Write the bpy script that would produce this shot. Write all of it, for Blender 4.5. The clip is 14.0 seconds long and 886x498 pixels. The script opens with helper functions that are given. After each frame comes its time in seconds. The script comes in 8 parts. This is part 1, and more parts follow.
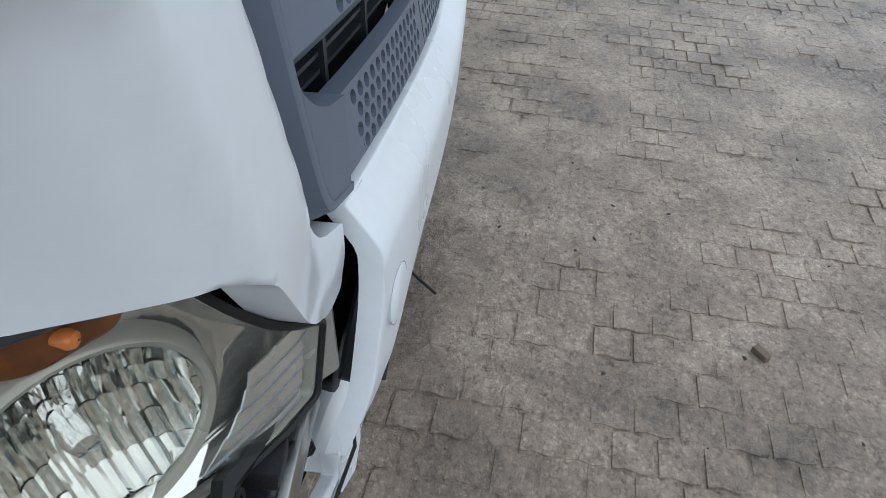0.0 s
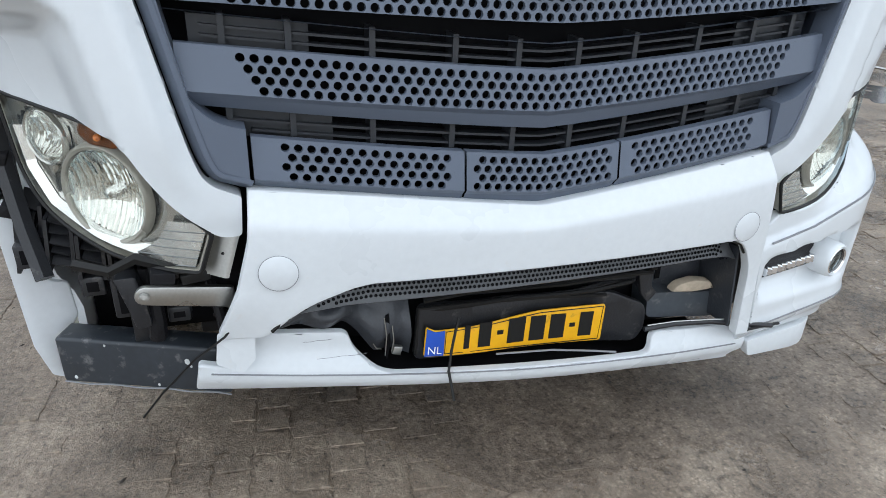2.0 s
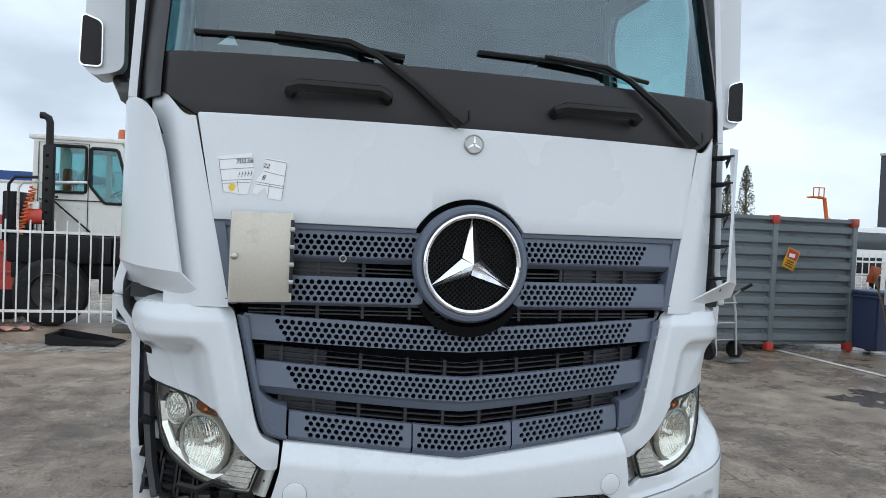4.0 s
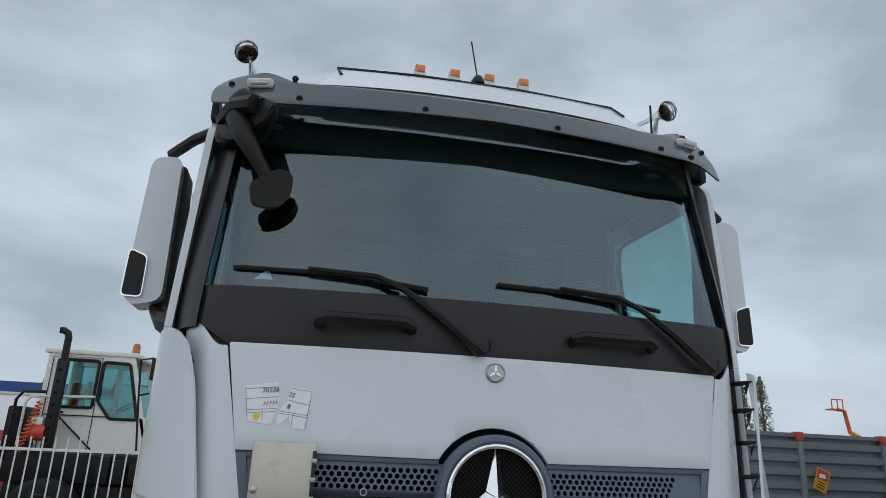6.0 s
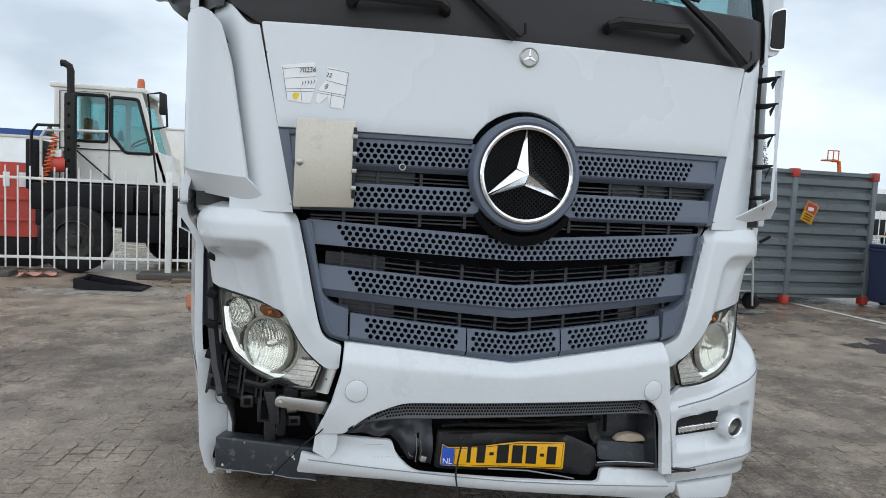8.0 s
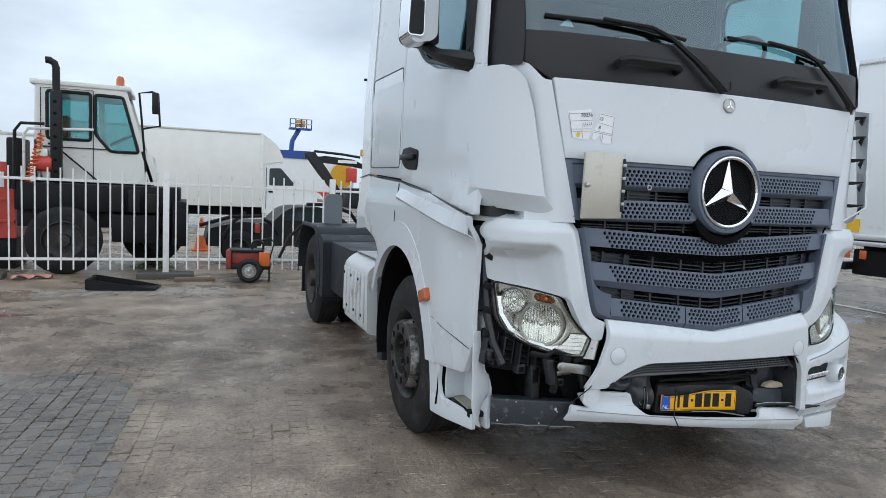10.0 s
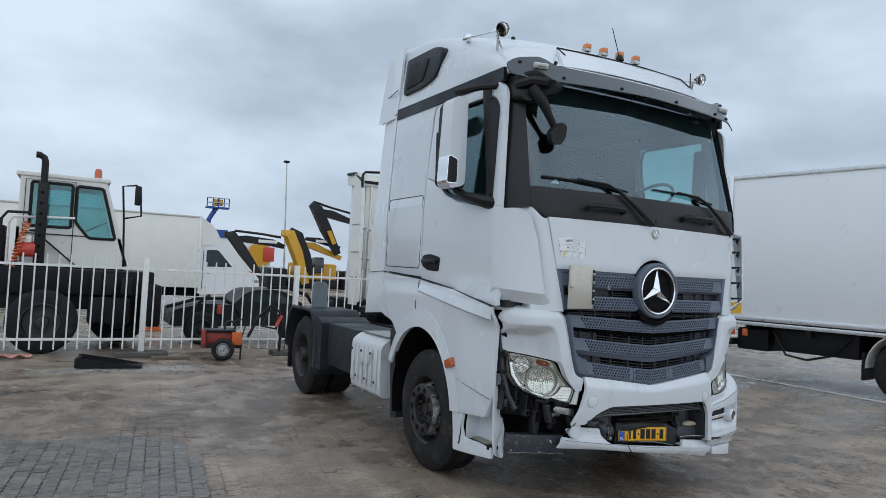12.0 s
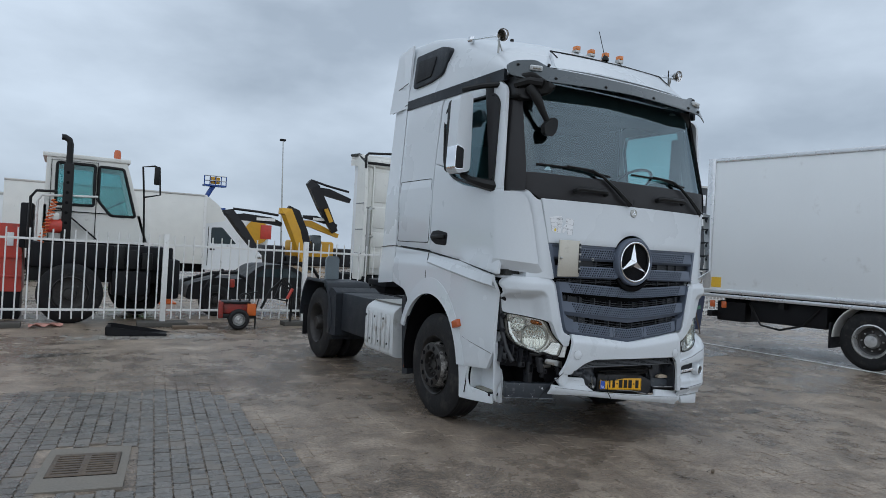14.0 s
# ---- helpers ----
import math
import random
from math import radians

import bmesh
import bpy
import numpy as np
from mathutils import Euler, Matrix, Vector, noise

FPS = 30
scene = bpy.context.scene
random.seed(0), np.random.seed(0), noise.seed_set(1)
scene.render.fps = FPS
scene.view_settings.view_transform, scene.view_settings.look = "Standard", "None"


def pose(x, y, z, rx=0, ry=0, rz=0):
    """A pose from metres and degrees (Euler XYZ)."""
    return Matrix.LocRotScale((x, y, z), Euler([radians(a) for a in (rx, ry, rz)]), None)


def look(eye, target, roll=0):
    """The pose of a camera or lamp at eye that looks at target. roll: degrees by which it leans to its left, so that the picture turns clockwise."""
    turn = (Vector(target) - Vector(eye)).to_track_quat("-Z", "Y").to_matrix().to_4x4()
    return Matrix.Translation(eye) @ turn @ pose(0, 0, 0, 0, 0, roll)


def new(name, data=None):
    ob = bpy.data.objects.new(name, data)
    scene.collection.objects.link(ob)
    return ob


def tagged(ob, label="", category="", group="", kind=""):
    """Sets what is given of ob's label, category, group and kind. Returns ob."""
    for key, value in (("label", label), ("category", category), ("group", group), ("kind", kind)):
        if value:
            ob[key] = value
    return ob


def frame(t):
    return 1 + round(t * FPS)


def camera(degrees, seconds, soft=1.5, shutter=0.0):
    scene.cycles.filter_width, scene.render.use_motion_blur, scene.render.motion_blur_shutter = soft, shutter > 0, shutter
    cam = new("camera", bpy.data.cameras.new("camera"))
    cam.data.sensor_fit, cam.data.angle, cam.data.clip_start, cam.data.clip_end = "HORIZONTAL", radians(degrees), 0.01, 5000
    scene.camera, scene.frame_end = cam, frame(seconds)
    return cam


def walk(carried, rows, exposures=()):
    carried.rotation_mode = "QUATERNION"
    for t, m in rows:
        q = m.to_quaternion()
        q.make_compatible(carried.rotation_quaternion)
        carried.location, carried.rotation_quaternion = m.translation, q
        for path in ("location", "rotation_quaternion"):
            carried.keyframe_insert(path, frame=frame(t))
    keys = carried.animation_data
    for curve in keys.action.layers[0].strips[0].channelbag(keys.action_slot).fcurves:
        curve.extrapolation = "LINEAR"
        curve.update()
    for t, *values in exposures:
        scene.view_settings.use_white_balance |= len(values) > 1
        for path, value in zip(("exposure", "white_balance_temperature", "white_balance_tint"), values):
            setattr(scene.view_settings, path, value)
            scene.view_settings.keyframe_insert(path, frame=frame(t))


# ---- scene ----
cam = camera(67.3, 14.0, soft=0.7)
PATH = [
    (0, (-1.18, -0.112, 1.406), (0.305, -0.006, 0.075), 2.2),
    (0.5, (-1.0, -0.362, 1.362), (0.487, 0.287, 0.192), 2.1),
    (1, (-0.892, -0.628, 1.404), (0.158, 0.716, 0.36), 2.0),
    (1.5, (-0.835, -0.956, 1.459), (-0.078, 0.623, 0.494), 2.1),
    (2, (-0.665, -1.269, 1.465), (-0.088, 0.434, 0.587), 2.3),
    (2.5, (-0.617, -1.616, 1.484), (-0.096, 0.146, 0.692), 2.2),
    (3, (-0.641, -1.901, 1.622), (-0.111, -0.081, 0.984), 2.0),
    (3.5, (-0.627, -2.152, 1.687), (-0.099, -0.254, 1.346), 2.5),
    (4, (-0.634, -2.342, 1.729), (-0.193, -0.392, 1.679), 2.4),
    (4.2, (-0.662, -2.368, 1.75), (-0.242, -0.42, 1.837), 2.5),
    (6.3, (-0.706, -2.399, 1.785), (-0.328, -0.519, 2.355), 2.6),
    (6.5, (-0.695, -2.38, 1.751), (-0.309, -0.477, 2.229), 2.5),
    (7, (-0.667, -2.356, 1.662), (-0.264, -0.408, 1.871), 2.2),
    (7.5, (-0.67, -2.352, 1.575), (-0.267, -0.396, 1.469), 3.1),
    (8, (-0.816, -2.393, 1.529), (-0.394, -0.445, 1.367), 2.8),
    (8.5, (-1.166, -2.384, 1.526), (-0.652, -0.46, 1.34), 3.1),
    (9, (-1.667, -2.382, 1.552), (-1.068, -0.485, 1.352), 3.1),
    (9.2, (-1.84, -2.425, 1.554), (-1.229, -0.532, 1.351), 2.9),
    (11.3, (-3.536, -3.222, 1.653), (-2.598, -1.456, 1.637), 2.6),
    (11.5, (-3.623, -3.361, 1.675), (-2.676, -1.599, 1.689), 2.6),
    (12, (-3.918, -3.687, 1.66), (-2.952, -1.938, 1.736), 3.0),
    (12.5, (-4.141, -4.002, 1.65), (-3.157, -2.264, 1.76), 2.9),
    (13, (-4.285, -4.278, 1.611), (-3.3, -2.541, 1.725), 3.0),
    (13.5, (-4.406, -4.355, 1.597), (-3.421, -2.616, 1.668), 3.1),
    (14, (-4.43, -4.355, 1.607), (-3.444, -2.615, 1.619), 3.1),
]
walk(cam, [(t, look(eye, target, roll)) for t, eye, target, roll in PATH],
     [(0, 0.57, 6200, 10), (0.5, 0.45, 6220, 10), (1, 0.57, 6300, 10), (1.5, 0.78, 6380, 10), (2.5, 1.02, 6380, 10), (3, 1.06, 6380, 10), (3.5, 0.86, 6320, 10), (4, 0.54, 6320, 10), (4.2, 0.46, 6320, 10),
      (6.3, -0.14, 6380, 10), (6.5, -0.12, 6380, 10), (7, 0.26, 6470, 10), (7.5, 0.52, 6520, 10), (9, 0.53, 6460, 10), (9.2, 0.52, 6430, 10), (11.3, 0.34, 6200, 10), (11.5, 0.31, 6200, 10),
      (12, 0.15, 6150, 10), (13, 0.04, 6150, 10), (14, -0.03, 6150, 10)])

# ---- world and light: an overcast day, wet yard ----
world = bpy.data.worlds.new("overcast")
scene.world = world
world.use_nodes = True
wn, wl = world.node_tree.nodes, world.node_tree.links
wn.clear()
w_out = wn.new("ShaderNodeOutputWorld")
w_bg = wn.new("ShaderNodeBackground")
w_sky = wn.new("ShaderNodeTexSky")
w_sky.sky_type, w_sky.sun_disc = "NISHITA", False
w_sky.sun_elevation, w_sky.sun_rotation = radians(45), radians(200)
w_sky.air_density, w_sky.dust_density = 1.0, 3.0
w_co = wn.new("ShaderNodeTexCoord")
w_map = wn.new("ShaderNodeMapping")
w_map.inputs["Scale"].default_value = (1.0, 1.0, 2.3)
w_map.inputs["Location"].default_value = (0.4, 1.7, 0.3)
w_noise = wn.new("ShaderNodeTexNoise")
w_noise.inputs["Scale"].default_value, w_noise.inputs["Detail"].default_value = 2.3, 8.0
w_noise.inputs["Roughness"].default_value = 0.5
w_ramp = wn.new("ShaderNodeValToRGB")
w_ramp.color_ramp.elements[0].position, w_ramp.color_ramp.elements[0].color = 0.36, (4.0, 4.65, 5.35, 1)
w_ramp.color_ramp.elements[1].position, w_ramp.color_ramp.elements[1].color = 0.62, (6.65, 7.5, 8.35, 1)
w_mix = wn.new("ShaderNodeMix")
w_mix.data_type = "RGBA"
w_mix.inputs["Factor"].default_value = 0.93
wl.new(w_co.outputs["Generated"], w_map.inputs["Vector"])
wl.new(w_map.outputs[0], w_noise.inputs["Vector"])
wl.new(w_noise.outputs["Fac"], w_ramp.inputs["Fac"])
wl.new(w_sky.outputs[0], w_mix.inputs["A"])
wl.new(w_ramp.outputs[0], w_mix.inputs["B"])
wl.new(w_mix.outputs["Result"], w_bg.inputs["Color"])
w_bg.inputs["Strength"].default_value = 0.104
wl.new(w_bg.outputs[0], w_out.inputs["Surface"])
sun = new("sun", bpy.data.lights.new("sun", "SUN"))
sun.data.energy, sun.data.angle, sun.data.color = 0.8, radians(150), (1.0, 0.99, 0.975)
sun.matrix_world = look((-3, -12, 13), (0, 0, 0))
scene.view_settings.exposure = 0.0


# ---- materials ----
def material(name, colour, rough=0.5, metal=0.0, vary=0.12, scale=3.0, fine=60.0, bump=0.0, dirt=None, dirt_amount=0.0,
             dirt_scale=5.0, coat=0.0, rough_vary=0.1, trans=0.0, spec=0.5, random_tone=0.0, wet=0.0):
    m = bpy.data.materials.new(name)
    m.use_nodes = True
    n, l = m.node_tree.nodes, m.node_tree.links
    b = n["Principled BSDF"]
    co = n.new("ShaderNodeTexCoord")
    n1 = n.new("ShaderNodeTexNoise")
    n1.inputs["Scale"].default_value, n1.inputs["Detail"].default_value = scale, 5
    n2 = n.new("ShaderNodeTexNoise")
    n2.inputs["Scale"].default_value, n2.inputs["Detail"].default_value = fine, 4
    l.new(co.outputs["Object"], n1.inputs["Vector"])
    l.new(co.outputs["Object"], n2.inputs["Vector"])
    add = n.new("ShaderNodeMath")
    add.operation = "ADD"
    l.new(n1.outputs["Fac"], add.inputs[0])
    l.new(n2.outputs["Fac"], add.inputs[1])
    rng = n.new("ShaderNodeMapRange")
    rng.inputs["From Min"].default_value, rng.inputs["From Max"].default_value = 0.6, 1.4
    rng.inputs["To Min"].default_value, rng.inputs["To Max"].default_value = 1 - vary, 1 + vary
    l.new(add.outputs[0], rng.inputs["Value"])
    mul = n.new("ShaderNodeVectorMath")
    mul.operation = "SCALE"
    mul.inputs[0].default_value = colour[:3]
    l.new(rng.outputs[0], mul.inputs["Scale"])
    last = mul.outputs[0]
    if random_tone:
        oi = n.new("ShaderNodeObjectInfo")
        gi = n.new("ShaderNodeNewGeometry")
        ra = n.new("ShaderNodeMath")
        ra.operation = "ADD"
        l.new(oi.outputs["Random"], ra.inputs[0])
        l.new(gi.outputs["Random Per Island"], ra.inputs[1])
        fr = n.new("ShaderNodeMath")
        fr.operation = "FRACT"
        l.new(ra.outputs[0], fr.inputs[0])
        rr = n.new("ShaderNodeMapRange")
        rr.inputs["To Min"].default_value, rr.inputs["To Max"].default_value = 1 - random_tone, 1 + random_tone
        l.new(fr.outputs[0], rr.inputs["Value"])
        m2 = n.new("ShaderNodeVectorMath")
        m2.operation = "SCALE"
        l.new(last, m2.inputs[0])
        l.new(rr.outputs[0], m2.inputs["Scale"])
        last = m2.outputs[0]
    if dirt is not None:
        n3 = n.new("ShaderNodeTexNoise")
        n3.inputs["Scale"].default_value, n3.inputs["Detail"].default_value, n3.inputs["Roughness"].default_value = dirt_scale, 8, 0.65
        l.new(co.outputs["Object"], n3.inputs["Vector"])
        r3 = n.new("ShaderNodeMapRange")
        r3.inputs["From Min"].default_value, r3.inputs["From Max"].default_value = 0.62 - 0.35 * dirt_amount, 0.75
        l.new(n3.outputs["Fac"], r3.inputs["Value"])
        mx = n.new("ShaderNodeMix")
        mx.data_type = "RGBA"
        l.new(r3.outputs[0], mx.inputs["Factor"])
        l.new(last, mx.inputs["A"])
        mx.inputs["B"].default_value = (*dirt[:3], 1)
        last = mx.outputs["Result"]
    l.new(last, b.inputs["Base Color"])
    rr2 = n.new("ShaderNodeMapRange")
    rr2.inputs["From Min"].default_value, rr2.inputs["From Max"].default_value = 0.35, 0.65
    rr2.inputs["To Min"].default_value = max(0.02, rough - rough_vary)
    rr2.inputs["To Max"].default_value = min(1, rough + rough_vary)
    l.new(n1.outputs["Fac"], rr2.inputs["Value"])
    l.new(rr2.outputs[0], b.inputs["Roughness"])
    b.inputs["Metallic"].default_value = metal
    b.inputs["Coat Weight"].default_value = coat
    b.inputs["Coat Roughness"].default_value = 0.05
    b.inputs["Specular IOR Level"].default_value = spec
    b.inputs["Transmission Weight"].default_value = trans
    if bump:
        bp = n.new("ShaderNodeBump")
        bp.inputs["Strength"].default_value, bp.inputs["Distance"].default_value = bump, 0.01
        l.new(n2.outputs["Fac"], bp.inputs["Height"])
        l.new(bp.outputs[0], b.inputs["Normal"])
    return m


def glass(name, colour, rough=0.02, alpha=0.25, ior=1.45):
    """A thin pane: clear tint with mirror gloss."""
    m = bpy.data.materials.new(name)
    m.use_nodes = True
    n, l = m.node_tree.nodes, m.node_tree.links
    n.clear()
    out = n.new("ShaderNodeOutputMaterial")
    t = n.new("ShaderNodeBsdfTransparent")
    t.inputs["Color"].default_value = (*colour, 1)
    g = n.new("ShaderNodeBsdfGlossy")
    g.inputs["Roughness"].default_value = rough
    g.inputs["Color"].default_value = (0.76, 0.92, 1.0, 1)
    f = n.new("ShaderNodeLayerWeight")
    f.inputs["Blend"].default_value = 0.5
    p = n.new("ShaderNodeMath")
    p.operation = "POWER"
    p.inputs[1].default_value = 4.0
    l.new(f.outputs["Facing"], p.inputs[0])
    a = n.new("ShaderNodeMath")
    a.operation, a.use_clamp = "ADD", True
    a.inputs[1].default_value = alpha
    mx = n.new("ShaderNodeMixShader")
    l.new(p.outputs[0], a.inputs[0])
    l.new(a.outputs[0], mx.inputs[0])
    l.new(t.outputs[0], mx.inputs[1])
    l.new(g.outputs[0], mx.inputs[2])
    l.new(mx.outputs[0], out.inputs["Surface"])
    return m


WHITE = material("truck_white_paint", (0.665, 0.702, 0.73), 0.28, vary=0.02, scale=0.8, coat=0.5, rough_vary=0.015)
WHITE_WORN = material("scuffed_white_plastic", (0.675, 0.71, 0.736), 0.33, vary=0.04, dirt=(0.66, 0.67, 0.67), dirt_amount=0.0, dirt_scale=30)
GREY = material("grille_grey_plastic", (0.115, 0.139, 0.184), 0.42, spec=0.4, vary=0.08, fine=900, bump=0.03)
DARK = material("dark_plastic", (0.011, 0.011, 0.013), 0.5, spec=0.2, vary=0.2, fine=200, bump=0.15)
BLACK = material("black_satin_panel", (0.018, 0.017, 0.018), 0.42, spec=0.35, vary=0.15, fine=300, bump=0.08)
RIB = material("grille_rib_plastic", (0.024, 0.027, 0.032), 0.45, vary=0.1)
# near-black that stands in for deep shade in gaps, holes and under bodies
VOID = material("recess_shade_black", (0.005, 0.005, 0.006), 0.8, spec=0.1)
GUNMETAL = material("dark_grey_fender_plastic", (0.02, 0.024, 0.03), 0.5, spec=0.3, vary=0.15, fine=200, bump=0.15, dirt=(0.08, 0.075, 0.07), dirt_amount=0.1)
BLUEGREY = material("painted_steel_bumper_core", (0.028, 0.034, 0.042), 0.4, vary=0.2, scale=8, dirt=(0.2, 0.2, 0.2), dirt_amount=0.12, dirt_scale=22)
CHROME = material("chrome", (0.85, 0.86, 0.88), 0.1, 1.0, vary=0.03, rough_vary=0.05)
STEEL = material("brushed_steel", (0.46, 0.46, 0.44), 0.38, 1.0, vary=0.1, fine=180, rough_vary=0.12)
ALU = material("aluminium_board", (0.52, 0.51, 0.48), 0.42, 0.7, vary=0.08, scale=2, fine=120, dirt=(0.3, 0.28, 0.25), dirt_amount=0.1)
RUBBER = material("tyre_rubber", (0.016, 0.016, 0.017), 0.7, spec=0.25, vary=0.25, dirt=(0.06, 0.054, 0.048), dirt_amount=0.3, dirt_scale=6, bump=0.3)
RIM = material("dirty_steel_rim", (0.055, 0.052, 0.05), 0.5, 0.6, vary=0.3, scale=8, dirt=(0.03, 0.028, 0.026), dirt_amount=0.5, dirt_scale=12)
RIM_CHIPPED = material("chipped_rim_paint", (0.05, 0.048, 0.046), 0.4, 0.4, vary=0.3, scale=8, dirt=(0.62, 0.6, 0.57), dirt_amount=0.5, dirt_scale=14)
RIM_SILVER = material("silver_rim", (0.55, 0.55, 0.54), 0.35, 0.7, vary=0.15, dirt=(0.12, 0.11, 0.1), dirt_amount=0.3, dirt_scale=10)
AMBER = material("amber_lens", (0.72, 0.2, 0.03), 0.2, vary=0.15, coat=0.6)
ORANGE_BROWN = material("marker_orange_lens", (0.5, 0.1, 0.02), 0.25, vary=0.15, coat=0.5)
RED = material("red_paint", (0.55, 0.06, 0.04), 0.4, vary=0.15, dirt=(0.15, 0.1, 0.08), dirt_amount=0.2)
YELLOW_PLATE = material("yellow_reflective_plate", (0.86, 0.44, 0.005), 0.35, vary=0.06, dirt=(0.4, 0.2, 0.02), dirt_amount=0.05, dirt_scale=20)
PLATE_BLUE = material("blue_plate_field", (0.02, 0.09, 0.5), 0.35, vary=0.06)
INK = material("black_ink", (0.009, 0.009, 0.009), 0.45, spec=0.3)
PAPER = material("white_paper", (0.84, 0.85, 0.86), 0.7, vary=0.04, scale=20)
LINE_GREY = material("printed_grey_lines", (0.25, 0.26, 0.28), 0.7)
YELLOW_MARK = material("yellow_marker", (0.85, 0.62, 0.05), 0.6)
GLASS_FRONT = glass("windscreen_glass", (0.5, 0.68, 0.7), 0.012, 0.13)
GLASS_SIDE = glass("side_glass", (0.55, 0.74, 0.74), 0.02, 0.06)
LENS = glass("clear_lamp_lens", (0.93, 0.93, 0.9), 0.03, 0.03, 1.35)
REFLECTOR = material("lamp_housing_silver", (0.6, 0.595, 0.57), 0.15, 0.85, vary=0.06, scale=6, rough_vary=0.1)
LAMP_MIRROR = material("lamp_mirror", (0.9, 0.9, 0.89), 0.07, 1.0, vary=0.03, scale=30, rough_vary=0.03)
BEZEL = material("lamp_bezel_beige", (0.4, 0.385, 0.345), 0.25, 0.3, vary=0.08)
INTERIOR = material("grey_cab_interior", (0.035, 0.037, 0.036), 0.75, vary=0.2)
BEIGE = material("beige_dashboard", (0.3, 0.29, 0.24), 0.7, vary=0.1)
STEP_WHITE = material("white_lockers", (0.62, 0.64, 0.64), 0.4, vary=0.06, dirt=(0.28, 0.25, 0.21), dirt_amount=0.2, dirt_scale=6)
FENCE_WHITE = material("fence_white_paint", (0.8, 0.8, 0.775), 0.45, vary=0.08, dirt=(0.4, 0.37, 0.33), dirt_amount=0.1, dirt_scale=8)


# ---- mesh helpers ----
def part(name, bm, mat, parent=None, label="", smooth=38, m=None):
    me = bpy.data.meshes.new(name)
    bmesh.ops.recalc_face_normals(bm, faces=bm.faces)
    bm.to_mesh(me)
    bm.free()
    for mt in (mat if isinstance(mat, (list, tuple)) else [mat]):
        me.materials.append(mt)
    if smooth:
        me.shade_smooth()
        me.set_sharp_from_angle(angle=radians(smooth))
    ob = new(name, me)
    if m is not None:
        ob.matrix_basis = m
    if parent is not None:
        ob.parent = parent
    if label:
        ob["label"] = label
    return ob


def thing(name, label, category, group="", at=(0, 0, 0), rz=0.0, kind=""):
    ob = new(name)
    ob.empty_display_size = 0.1
    ob.matrix_basis = pose(*at, 0, 0, rz)
    return tagged(ob, label, category, group, kind)


def box(x0, x1, y0, y1, z0, z1, r=0.0, seg=2, bm=None):
    own = bmesh.new()
    bmesh.ops.create_cube(own, size=1.0)
    for v in own.verts:
        v.co = ((x0 + x1) / 2 + v.co.x * (x1 - x0), (y0 + y1) / 2 + v.co.y * (y1 - y0), (z0 + z1) / 2 + v.co.z * (z1 - z0))
    if r:
        bmesh.ops.bevel(own, geom=own.edges[:], offset=r, segments=seg, affect="EDGES", profile=0.5)
    if bm is None:
        return own
    join(bm, own)
    return bm


def join(bm, other):
    me = bpy.data.meshes.new("tmp")
    other.to_mesh(me)
    other.free()
    bm.from_mesh(me)
    bpy.data.meshes.remove(me)
    return bm


def moved(bm, m):
    bmesh.ops.transform(bm, matrix=m, verts=bm.verts)
    return bm


def rod(points, r, n=8, bm=None, cap=True, radii=None):
    """A round bar along points."""
    own = bmesh.new()
    pts = [Vector(p) for p in points]
    rings = []
    for i, p in enumerate(pts):
        d = (pts[min(i + 1, len(pts) - 1)] - pts[max(i - 1, 0)]).normalized()
        a = d.orthogonal().normalized() if i == 0 else (a - d * a.dot(d)).normalized()
        b = d.cross(a)
        rr = radii[i] if radii else r
        rings.append([own.verts.new(p + (a * math.cos(t) + b * math.sin(t)) * rr) for t in [2 * math.pi * k / n for k in range(n)]])
    for p, q in zip(rings, rings[1:]):
        for k in range(n):
            own.faces.new((p[k], p[(k + 1) % n], q[(k + 1) % n], q[k]))
    if cap:
        own.faces.new(rings[0][::-1])
        own.faces.new(rings[-1])
    if bm is None:
        return own
    return join(bm, own)


def lathe(profile, n=32, axis="y", cap=False):
    """Turn (radius, along) pairs round an axis."""
    bm = bmesh.new()
    rings = []
    for r, a in profile:
        ring = []
        for k in range(n):
            t = 2 * math.pi * k / n
            c, s = r * math.cos(t), r * math.sin(t)
            ring.append(bm.verts.new({"y": (c, a, s), "x": (a, c, s), "z": (c, s, a)}[axis]))
        rings.append(ring)
    for p, q in zip(rings, rings[1:]):
        for k in range(n):
            bm.faces.new((p[k], p[(k + 1) % n], q[(k + 1) % n], q[k]))
    if cap:
        bm.faces.new(rings[0])
        bm.faces.new(rings[-1])
    return bm


def fillet(pts, r, n=5):
    """Round the corners of a polygon; a point may carry its own radius as a third number."""
    out = []
    k = len(pts)
    for i in range(k):
        p = Vector(pts[i][:2])
        rad = pts[i][2] if len(pts[i]) > 2 else r
        a, b = Vector(pts[i - 1][:2]) - p, Vector(pts[(i + 1) % k][:2]) - p
        d = min(rad, a.length * 0.48, b.length * 0.48)
        if d < 1e-4:
            out.append(tuple(p))
            continue
        a, b = p + a.normalized() * d, p + b.normalized() * d
        for j in range(n + 1):
            t = j / n
            q = a * (1 - t) ** 2 + p * 2 * t * (1 - t) + b * t * t
            out.append(tuple(q))
    return out


